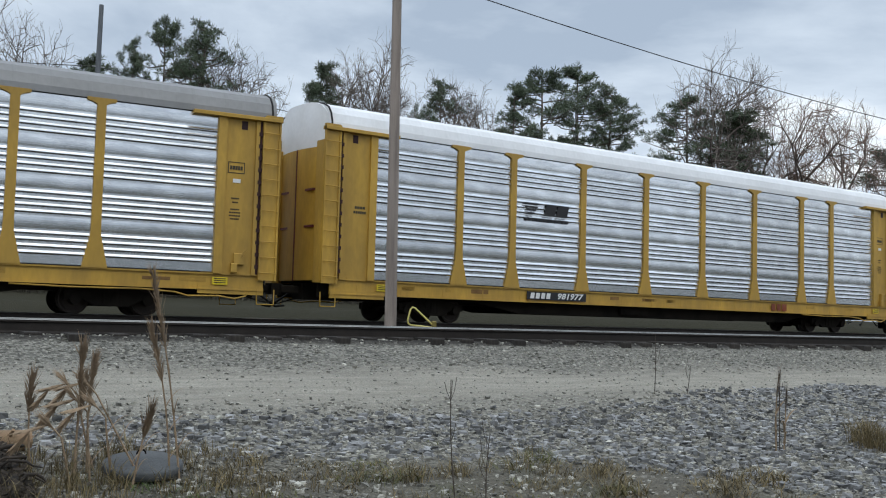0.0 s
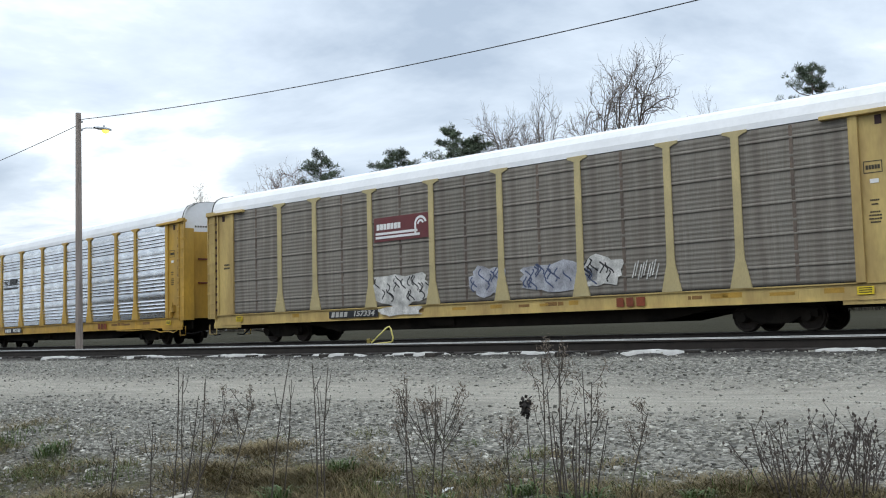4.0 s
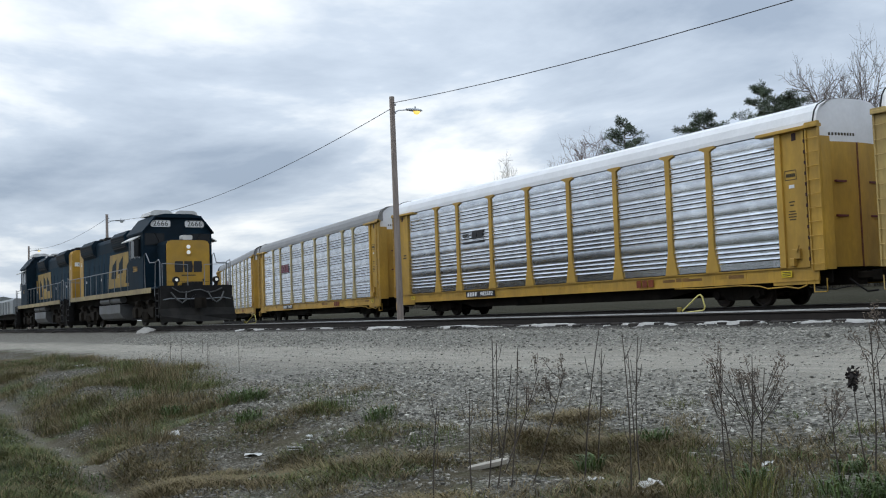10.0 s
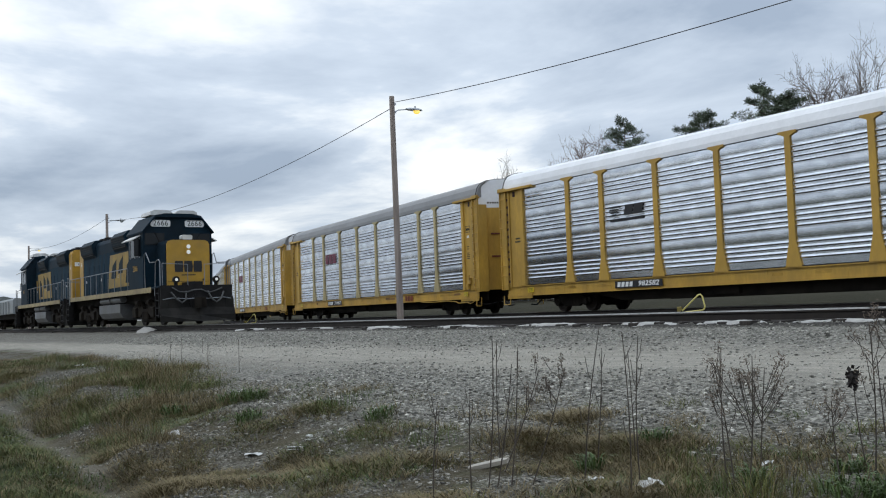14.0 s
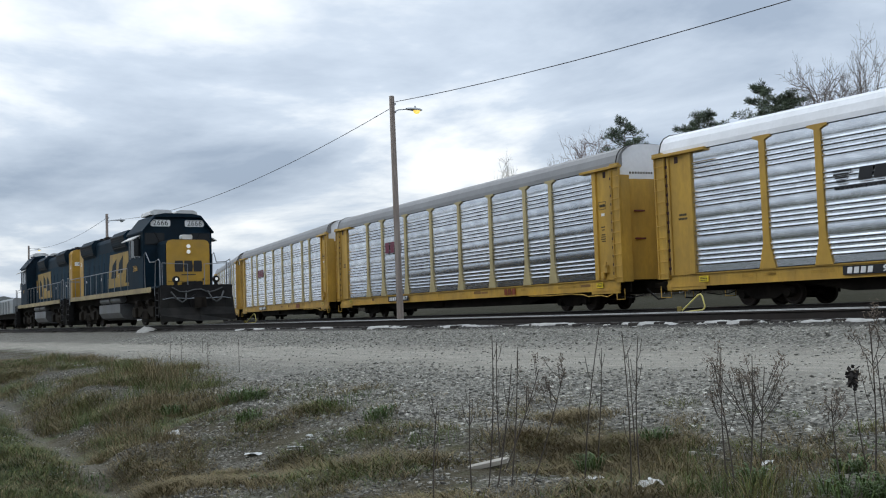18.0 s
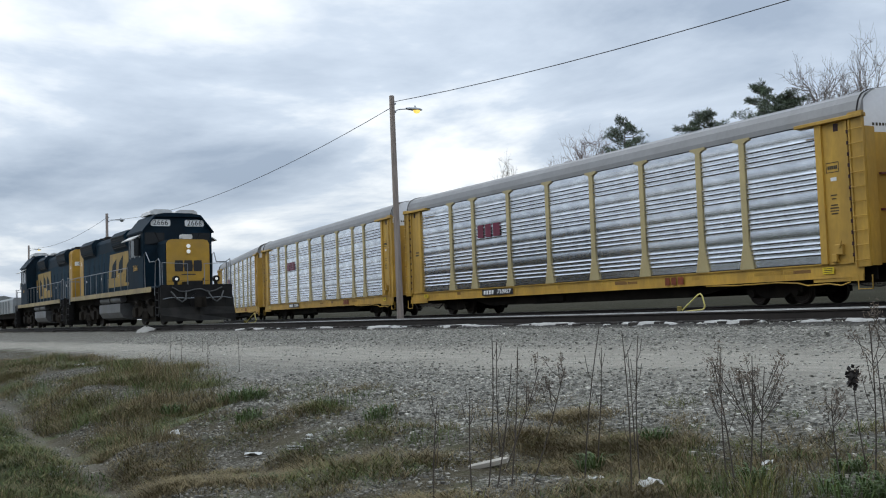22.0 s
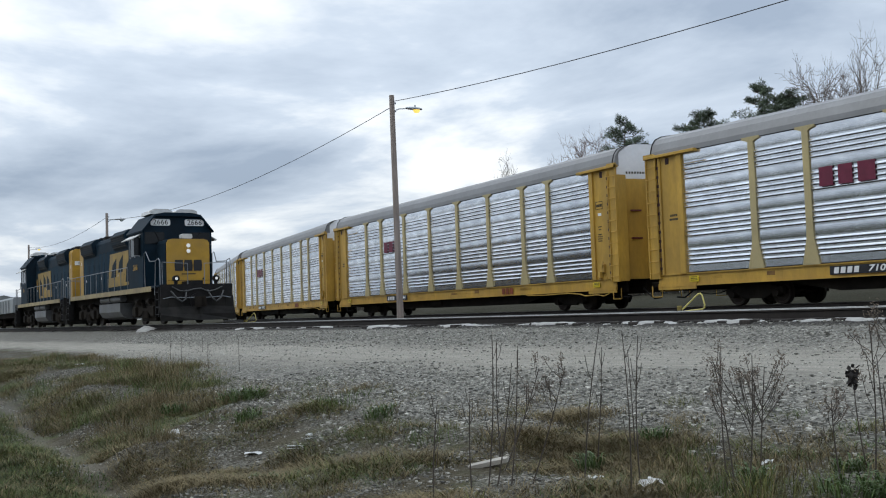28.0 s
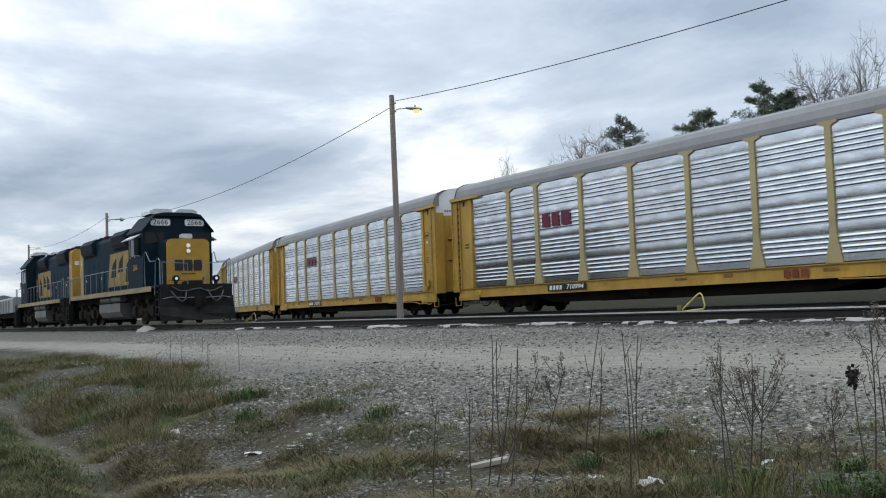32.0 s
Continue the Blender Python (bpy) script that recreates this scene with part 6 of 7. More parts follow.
# gravel patches that stay bare among the grass: x, y and the two half-widths
BARE = [(-12.1, 4.75, 1.2, 0.42), (-12.4, 6.0, 1.3, 0.55), (-10.2, 5.25, 0.9, 0.45), (-24.8, 6.4, 2.0, 0.5), (-5.6, 5.1, 0.8, 0.5), (-10.3, 4.4, 0.7, 0.28), (-9.0, 5.0, 0.5, 0.2), (-28.5, 7.3, 2.0, 0.3), (-7.9, 6.3, 0.7, 0.25), (-3.2, 5.6, 0.7, 0.4), (-18.3, 5.55, 1.2, 0.22), (-15.4, 6.35, 0.9, 0.2), (-22.0, 5.7, 1.3, 0.25), (-20.0, 7.1, 1.2, 0.15), (-14.2, 4.75, 0.7, 0.15)]
THICK = [(-20.5, 6.5, 4.2, 0.8), (-14.6, 5.25, 1.2, 0.4), (-16.5, 4.7, 2.6, 0.5), (-30.5, 7.2, 3.0, 0.8), (-8.3, 4.7, 1.5, 0.5), (-13.5, 4.3, 0.9, 0.25), (-11.0, 5.85, 0.7, 0.3), (-6.2, 6.4, 0.5, 0.4)]


def cover(x, y):
    """How densely grass covers the verge, 0 to 1."""
    c = 0.50 + 0.75 * noise.noise((x * 0.45, y * 0.9, 2.5)) + 0.55 * noise.noise((x * 1.3, y * 2.1, 5.5))
    for bx, by, rx, ry in BARE:
        c -= 1.1 * max(0.0, 1.25 - math.hypot((x - bx) / rx, (y - by) / ry))
    for bx, by, rx, ry in THICK:
        c += 0.7 * max(0.0, 1.2 - math.hypot((x - bx) / rx, (y - by) / ry))
    if x < -5 and abs(y - (1.95 - 0.118 * x)) < 0.2:
        c = 0.0
    if x > -1.0:
        c = 0.16 + 0.5 * noise.noise((x * 1.1, y * 1.6, 8.0))
    return min(1.0, max(0.0, c))


def coarse_band(x, y, r):
    lo = float(np.interp(x, [1.2, 4, 4.7, 5.4, 6.4, 7.5], [7.6, 7.45, 7.05, 6.75, 5.2, 4.6])) + 0.5 * noise.noise((x * 0.9, y, 3.0))
    hi = float(np.interp(x, [1.2, 5.3, 6.8, 9, 12.3], [8.4, 8.4, 8.3, 9.2, 9.8])) + 0.4 * noise.noise((x * 0.7, y, 6.0))
    return r.random() < smooth01(lo - 0.5, lo + 0.15, y) * smooth01(hi + 0.6, hi - 0.2, y)


stones("crushed_stones", "coarse crushed stones beside the gravel road", 46000, 1, ((-16, 13), (4.6, 9.5)), (0.009, 0.036), keep=lambda x, y, r: r.random() < max(0.55 * smooth01(0, 1.5, x), smooth01(-0.9, 0.4, y - verge(x))) * (1 - 0.75 * smooth01(8.4, 9.4, y)))
stones("broken_stones", "large angular blue-grey broken stones beside the gravel road", 15000, 11, ((1.0, 13), (4.4, 10.2)), (0.017, 0.056), COARSE, coarse_band)
stones("ballast_stones", "grey ballast stones along the near track", 18000, 2, ((-40, 24), (11.3, 14.1)), (0.012, 0.036), keep=lambda x, y, r: r.random() < smooth01(11.3, 12.2, y))
stones("road_stones", "small loose stones on the packed road", 6000, 3, ((-30, 22), (8.6, 12.0)), (0.008, 0.026))
stones("verge_stones", "scattered small stones among the dry grass", 82000, 4, ((-25, 3), (2.9, 7.4)), (0.005, 0.026), VERGE_STONE, keep=lambda x, y, r: r.random() < 0.06 + 0.94 * (1 - cover(x, y)) ** 1.5)

DRY = M("dry_grass", (0.148, 0.115, 0.056), 0.9, var=0.25, rand=0.5, island=True)
OLIVE = M("olive_grass", (0.092, 0.094, 0.026), 0.9, var=0.25, rand=0.45, island=True)
GREEN = M("green_grass", (0.064, 0.096, 0.020), 0.8, var=0.25, rand=0.4, island=True)


def blades(name, label, spots, mat, seed):
    """Thin bent blades; spots: (x, y, count, radius, height, lean)."""
    rng_ = np.random.default_rng(seed)
    vs, fs, n = [], [], 0
    for x, y, count, radius, height, lean in spots:
        z0 = ground_z(x, y)
        zx, zy = (ground_z(x + 0.2, y) - z0) / 0.2, (ground_z(x, y + 0.2) - z0) / 0.2
        for _ in range(count):
            a, r = rng_.uniform(0, 6.28), radius * math.sqrt(rng_.random())
            px, py = x + r * math.cos(a), y + r * math.sin(a)
            z = z0 + zx * (px - x) + zy * (py - y) - 0.012
            h = height * rng_.uniform(0.45, 1.15)
            b = rng_.uniform(0, 6.28)
            dx, dy = math.cos(b) * lean * h * rng_.uniform(0.2, 1.4), math.sin(b) * lean * h * rng_.uniform(0.2, 1.4)
            w = rng_.uniform(0.0012, 0.0032)
            ox, oy = -math.sin(b) * w, math.cos(b) * w
            vs += [(px - ox, py - oy, z), (px + ox, py + oy, z), (px + dx * 0.45 + ox, py + dy * 0.45 + oy, z + h * 0.65), (px + dx * 0.45 - ox, py + dy * 0.45 - oy, z + h * 0.65), (px + dx, py + dy, z + h * 0.95)]
            fs += [(n, n + 1, n + 2, n + 3), (n + 3, n + 2, n + 4)]
            n += 5
    me = bpy.data.meshes.new(name)
    me.from_pydata(vs, [], fs)
    me.materials.append(mat)
    me.update()
    tagged(new(name, me), label, "grass", kind="stuff")


def grass_spots(seed, count, area, green):
    rnd = random.Random(seed)
    out = []
    while len(out) < count:
        x, y = rnd.uniform(*area[0]), rnd.uniform(*area[1])
        edge = verge(x) + 0.7 * noise.noise((x * 0.5, y * 0.5, 2.0))
        if y > edge + rnd.random() ** 3 * 0.8 - 0.2 and not (x < -5.5 and y < edge + 1.3 and rnd.random() < 0.10):
            continue
        if rnd.random() > cover(x, y) ** 1.4:
            continue
        g = noise.noise((x * 0.35, y * 0.5, 9.0)) + (0.6 if y < 2.0 - 0.118 * x - 0.3 and x < -6 else 0)
        if (g > 0.02) != green and rnd.random() < 0.8:
            continue
        if (abs(y - (1.95 - 0.118 * x)) < (0.20 if x > -12 else 0.12) and x < -5) or (abs(y + 2.6 + 0.35 * x) < 0.3 and x < -19):
            continue
        far = smooth01(6, 22, math.hypot(x, y))
        lump = 0.40 + 1.0 * max(0.0, noise.noise((x * 1.1, y * 1.4, 4.0)) + 0.3)
        out.append((x, y, int(46 - 8 * far), 0.14 + 0.20 * far, ((0.085 if green else 0.105) + 0.05 * far) * lump, 2.0))
    return out


blades("dry_grass", "matted dry brown grass on the verge", grass_spots(1, 2300, ((-34, 6), (1.6, 8.4)), False) + grass_spots(5, 2200, ((-13, 1), (2.6, 7.4)), False), DRY, 1)
blades("green_grass", "patches of fresh green grass on the verge", grass_spots(2, 1300, ((-30, 2), (1.0, 8.0)), True), GREEN, 2)
blades("olive_grass", "half-green matted grass on the verge", grass_spots(7, 1500, ((-30, 5), (1.2, 8.0)), True) + grass_spots(8, 1200, ((-30, 5), (1.2, 8.0)), False), OLIVE, 3)

near_bank = []
rnd_bank = random.Random(12)
while len(near_bank) < 1500:
    bx = rnd_bank.uniform(-21, -5.5)
    by = rnd_bank.uniform(0.8, 2.0 - 0.118 * bx - 0.16)
    near_bank.append((bx, by, 36, 0.2, 0.10 * (0.6 + 0.9 * max(0.0, noise.noise((bx * 1.1, by * 1.4, 4.0)) + 0.3)), 1.4))
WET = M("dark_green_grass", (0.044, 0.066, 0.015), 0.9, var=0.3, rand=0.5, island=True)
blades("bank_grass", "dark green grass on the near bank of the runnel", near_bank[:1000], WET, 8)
blades("bank_grass", "olive matted grass on the near bank of the runnel", near_bank[1000:], OLIVE, 9)

tufts = []
rnd_tuft = random.Random(31)
for k in range(150):
    tx, ty = rnd_tuft.uniform(0.5, 2.7), rnd_tuft.uniform(6.2, 7.5)
    if math.hypot(tx - 1.76, ty - 6.9) > 0.3:
        tufts.append((tx, ty, 24, 0.08, rnd_tuft.uniform(0.06, 0.24) * (0.6 if tx > 1.9 else 1.0), 0.8))
for k in range(170):
    tx = rnd_tuft.uniform(2.6, 6.4)
    ty = rnd_tuft.uniform(5.3, 7.0 - 0.25 * (tx - 2.6))
    if noise.noise((tx * 1.2, ty * 1.4, 1.0)) > -0.05:
        tufts.append((tx, ty, 22, 0.09, rnd_tuft.uniform(0.05, 0.15), 1.2))
for k in range(14):
    tufts.append((8.6 + rnd_tuft.uniform(-0.3, 0.3), 6.5 + rnd_tuft.uniform(-0.2, 0.2), 40, 0.12, 0.3, 0.7))
blades("dry_tufts", "thin tufts of dry grass on the gravel by the reeds", tufts, DRY, 15)

brush = []
rnd_brush = random.Random(77)
for cx_, cy_, rx_, ry_, n_, h_ in ((-21.5, 7.0, 2.6, 0.35, 60, 0.42), (-18.5, 6.3, 2.0, 0.5, 60, 0.34), (-15.6, 5.5, 1.6, 0.35, 44, 0.30), (-16.5, 4.6, 2.2, 0.4, 60, 0.30), (-13.4, 4.4, 0.7, 0.2, 24, 0.26), (-12.2, 4.1, 0.8, 0.2, 22, 0.22), (-10.9, 5.9, 0.5, 0.2, 16, 0.16), (-9.75, 5.95, 0.1, 0.08, 6, 0.2), (-8.0, 5.5, 0.9, 0.35, 24, 0.15), (-17.0, 6.2, 1.6, 0.4, 40, 0.24), (-14.4, 5.7, 1.0, 0.3, 30, 0.22), (-5.0, 5.9, 0.9, 0.5, 44, 0.18), (-4.2, 5.5, 0.6, 0.5, 40, 0.22), (-3.4, 6.1, 0.7, 0.4, 30, 0.18), (-20.5, 5.4, 2.6, 0.5, 60, 0.28), (-29.0, 7.6, 3.0, 0.4, 40, 0.3)):
    for k in range(n_):
        px_, py_ = cx_ + rx_ * rnd_brush.gauss(0, 0.6), cy_ + ry_ * rnd_brush.gauss(0, 0.6)
        if rnd_brush.random() > 0.25 + cover(px_, py_):
            continue
        brush.append((px_, py_, 34, 0.16, h_ * rnd_brush.uniform(0.5, 1.1), 0.75))
tone = [noise.noise((b[0] * 0.7, b[1] * 1.5, 3.3)) + 0.35 * noise.noise((b[0] * 2.5, b[1] * 4.0, 1.3)) for b in brush]
blades("dry_brush", "tall fuzzy dry grass standing on the verge", [b for b, k in zip(brush, tone) if k > 0.02], DRY, 21)
blades("olive_brush", "tall olive grass standing on the verge", [b for b, k in zip(brush, tone) if -0.22 < k <= 0.02], OLIVE, 22)
blades("green_brush", "tall fresh green grass standing on the verge", [b for b, k in zip(brush, tone) if k <= -0.22], GREEN, 23)

LEAF = M("weed_leaf", (0.066, 0.104, 0.026), 0.7, var=0.25, rand=0.3, island=True)


def green_tuft(x, y, radius, height, n, seed):
    rnd = random.Random(seed)
    ms = Mesh()
    for _ in range(n):
        a, r = rnd.uniform(0, 6.28), radius * math.sqrt(rnd.random())
        p = Vector((r * math.cos(a), r * math.sin(a), ground_z(x + r * math.cos(a), y + r * math.sin(a)) - ground_z(x, y)))
        b = rnd.uniform(0, 6.28)
        d = Vector((math.cos(b), math.sin(b), 0))
        h = height * rnd.uniform(0.4, 1.1)
        w = rnd.uniform(0.003, 0.009)
        s = Vector((-d.y, d.x, 0)) * w
        m, t = p + d * h * 0.4 + Vector((0, 0, h * 0.7)), p + d * h * 0.9 + Vector((0, 0, h * 0.75))
        ms.add([p, m + s, t, m - s], [(0, 1, 2, 3)])
    ob = part("weed_tuft", ms, LEAF, at=pose(x, y, ground_z(x, y)))
    tagged(ob, "low leafy green weed tuft on the verge", "weed", group="green weed tufts")


for i, (x, y, r, h) in enumerate([(-13.75, 6.0, 0.34, 0.26), (-13.4, 6.1, 0.2, 0.2), (-11.66, 5.22, 0.22, 0.2), (-9.6, 5.8, 0.2, 0.2), (-8.6, 4.25, 0.24, 0.10), (-8.9, 4.1, 0.16, 0.1), (-6.2, 6.45, 0.16, 0.16), (-6.05, 5.56, 0.11, 0.2), (-4.47, 5.54, 0.11, 0.2), (-4.2, 6.2, 0.16, 0.12),
                                  (-14.5, 5.35, 0.26, 0.2), (-3.6, 5.6, 0.13, 0.10), (-11.2, 3.2, 0.3, 0.10), (-13.2, 3.3, 0.3, 0.09), (-31.5, 6.9, 0.5, 0.2), (-2.9, 6.3, 0.12, 0.10), (-3.75, 5.55, 0.26, 0.2), (-3.45, 5.75, 0.2, 0.2)]):
    green_tuft(x, y, r * 0.8, h * 0.95, int(60 + 420 * r), 100 + i)

# ---------------------------------------------------------------- tall dry weeds
STEM = M("dry_stem", (0.070, 0.057, 0.046), 0.9, var=0.2)
SEED = M("dry_seed_head", (0.145, 0.115, 0.09), 0.9, var=0.3)
REED = M("dry_reed", (0.27, 0.195, 0.125), 0.85, var=0.25)
POD = M("dark_seed_pod", (0.022, 0.018, 0.016), 0.9)


def stem_pts(rnd, h, lean, bow=0.04):
    b = rnd.uniform(0, 6.28)
    return [Vector((lean[0] * k + bow * h * math.sin(k * 3.1) * math.cos(b) * 0.5, lean[1] * k + bow * h * math.sin(k * 3.1) * math.sin(b) * 0.5, h * k)) for k in np.linspace(0, 1, 7)]


def weed(kind, x, y, h, lean=(0, 0), seed=0):
    rnd = random.Random(seed * 7 + 3)
    names = {"stalk": ("dry_stalk", "thin bare dry weed stalk"), "seed": ("seed_weed", "tall dry weed with feathery seed heads"), "pod": ("pod_weed", "dry weed with one dark shrivelled seed head"), "fan": ("fan_weed", "dry weed spreading into a fan of feathery branches"), "bent": ("bent_stalk", "pale dry stalk bent over at its tip")}
    name, label = names[kind]
    ob = thing(name, label, "weed", group="tall dry weeds", at=pose(x, y, ground_z(x, y) - 0.03))
    pts = stem_pts(rnd, h, lean)
    if kind == "bent":
        pts = pts[:6] + [pts[5] + Vector((0.10, 0, 0.04)), pts[5] + Vector((0.22, 0.0, 0.0))]
    part("stem", Mesh().tube(pts, list(np.linspace(0.0060, 0.0028, len(pts))), 5), STEM, ob)
    if kind == "stalk":
        for k in range(rnd.randint(2, 5)):
            p = pts[rnd.randint(2, 5)]
            a = rnd.uniform(0, 6.28)
            part("side_twig", Mesh().tube([p, p + Vector((math.cos(a) * 0.03, math.sin(a) * 0.03, 0.06)), p + Vector((math.cos(a) * 0.05, math.sin(a) * 0.05, rnd.uniform(0.10, 0.2)))], 0.0022, 4), STEM, ob)
    if kind in ("seed", "fan"):
        for k in range(9 if kind == "seed" else 13):
            f = rnd.uniform(0.45, 0.98) if kind == "seed" else rnd.uniform(0.42, 0.62)
            i = min(5, int(f * 6))
            p = pts[i].lerp(pts[i + 1], f * 6 - i)
            a = rnd.uniform(0, 6.28)
            reach, rise = rnd.uniform(0.06, 0.15) * h, rnd.uniform(0.16, 0.34) * h * (1.15 - f * 0.6)
            if kind == "fan":
                reach, rise = rnd.uniform(0.10, 0.28) * h, rnd.uniform(0.22, 0.48) * h
            q = p + Vector((math.cos(a) * reach, math.sin(a) * reach, rise))
            br = part("side_twig", Mesh().tube([p, p.lerp(q, 0.5) + Vector((math.cos(a), math.sin(a), 0)) * 0.015, q], 0.0022, 4), STEM, ob)
            ms = Mesh()
            for s in range(26):
                c = q + Vector((rnd.gauss(0, 0.018), rnd.gauss(0, 0.018), rnd.gauss(0, 0.025)))
                d = Vector((rnd.gauss(0, 1), rnd.gauss(0, 1), rnd.gauss(0, 1))).normalized() * rnd.uniform(0.008, 0.022)
                e = d.orthogonal().normalized() * 0.003
                ms.add([c - d, c + e, c + d, c - e], [(0, 1, 2, 3)])
            tagged(part("seed_head", ms, SEED, br), kind="stuff")
    if kind == "pod":
        ms = Mesh()
        t = pts[-1]
        for s in range(70):
            d = Vector((rnd.gauss(0, 0.5), rnd.gauss(0, 0.5), rnd.gauss(-0.35, 0.7))).normalized() * rnd.uniform(0.025, 0.055)
            e = d.orthogonal().normalized() * 0.016
            c = t + Vector((rnd.gauss(0, 0.016), rnd.gauss(0, 0.016), -0.03 + rnd.gauss(0, 0.028)))
            ms.add([c, c + d * 0.5 + e, c + d, c + d * 0.5 - e], [(0, 1, 2, 3)])
        tagged(part("seed_head", ms, POD, ob), "dark drooping seed head", kind="stuff")


for i, (kind, x, y, h, lean) in enumerate([
        ("stalk", -6.02, 4.54, 1.12, (0.04, 0.05)), ("stalk", -6.05, 4.08, 0.74, (0.03, 0.04)), ("stalk", -5.98, 4.36, 0.75, (0.01, 0.01)), ("stalk", -5.42, 4.92, 1.12, (0.10, 0.11)),
        ("stalk", -4.90, 4.85, 1.10, (-0.01, -0.01)), ("stalk", -5.10, 5.14, 1.06, (0.02, 0.02)), ("stalk", -5.97, 4.58, 0.9, (0.08, 0.11)), ("fan", -4.30, 5.27, 0.92, (0.05, 0.04)),
        ("seed", -4.42, 5.30, 0.88, (-0.08, -0.06)), ("seed", -6.63, 5.15, 0.85, (0.2, 0.25)), ("seed", -5.75, 4.72, 0.85, (0.18, 0.2)), ("stalk", -5.87, 4.63, 0.98, (0.05, 0.06)),
        ("seed", -3.75, 5.77, 1.04, (0.02, 0.01)), ("stalk", -4.61, 5.45, 0.97, (0, 0)), ("pod", -4.11, 6.26, 0.68, (-0.06, -0.02)), ("seed", -3.62, 5.75, 1.02, (0.03, 0.02)), ("seed", -3.45, 5.82, 0.86, (0.06, 0.02)), ("stalk", -3.52, 5.70, 1.08, (-0.02, 0.0)), ("seed", -3.85, 5.6, 0.6, (-0.05, 0.0)), ("stalk", -22.0, 8.3, 0.6, (0, 0)), ("stalk", -17.9, 7.85, 0.62, (0, 0)),
        ("stalk", -19.5, 7.9, 0.55, (0, 0)), ("stalk", -23.5, 8.6, 0.6, (0.02, 0)), ("bent", -24.8, 9.9, 0.45, (0, 0)), ("stalk", -6.91, 5.35, 1.04, (0, 0)), ("stalk", -6.22, 5.79, 0.98, (0.05, 0.06)),
        ("stalk", -6.05, 6.06, 0.9, (-0.02, -0.02)), ("fan", -4.82, 6.05, 0.75, (0.05, 0.04)), ("stalk", 3.59, 5.96, 0.82, (-0.04, 0.03)), ("stalk", 8.31, 9.33, 0.74, (0, 0)),
        ("stalk", 7.31, 6.55, 0.76, (0, 0)), ("stalk", 8.79, 9.30, 0.36, (0.03, -0.03)), ("stalk", 3.76, 5.85, 0.48, (0.02, 0)), ("stalk", -3.5, 6.0, 0.6, (0.1, 0.05)), ("seed", -3.3, 6.1, 0.62, (0.14, 0.05)),
        ("stalk", -1.2, 7.1, 0.55, (0.02, 0)), ("stalk", 0.55, 6.9, 0.65, (-0.05, 0)), ("stalk", 0.62, 6.9, 0.5, (0.06, 0))]):
    weed(kind, x, y, h, lean, i)


def shrub(x, y, h, w, seed, count=19):
    rnd = random.Random(seed)
    ob = thing("bare_shrub", "leafless dark twiggy shrub in front of the road", "shrub", group="bare shrubs", at=pose(x, y, ground_z(x, y) - 0.05))
    for k in range(count):
        a = rnd.uniform(0, 6.28)
        r = w / 2 * math.sqrt(rnd.random())
        b = Vector((math.cos(a) * r * 0.45, math.sin(a) * r * 0.45, 0))
        t = Vector((math.cos(a) * r, math.sin(a) * r, h * rnd.uniform(0.55, 1.0)))
        m = b.lerp(t, 0.5) + Vector((rnd.gauss(0, 0.03), rnd.gauss(0, 0.03), 0))
        ms = Mesh().tube([b, m, t], [0.0055, 0.0045, 0.0025], 4)
        for s in range(rnd.randint(3, 6)):
            f = rnd.uniform(0.3, 0.95)
            p = b.lerp(m, f * 2) if f < 0.5 else m.lerp(t, f * 2 - 1)
            d = Vector((rnd.gauss(0, 0.06), rnd.gauss(0, 0.06), rnd.uniform(0.03, 0.13)))
            ms.tube([p, p + d], [0.003, 0.0018], 3)
            c = p + d
            ms.add([c, c + Vector((0.012, 0, 0.012)), c + Vector((0, 0, 0.028)), c + Vector((-0.010, 0.006, 0.012))], [(0, 1, 2, 3)])
        part("branch", ms, SHRUB, ob)


SHRUB = M("dark_twigs", (0.075, 0.060, 0.052), 0.9, var=0.25)
shrub(-2.35, 6.6, 0.62, 0.95, 1)
shrub(-2.05, 6.75, 0.55, 0.8, 2)
shrub(-1.2, 7.1, 0.5, 0.4, 3)
shrub(-3.5, 5.78, 0.98, 0.42, 9, 7)


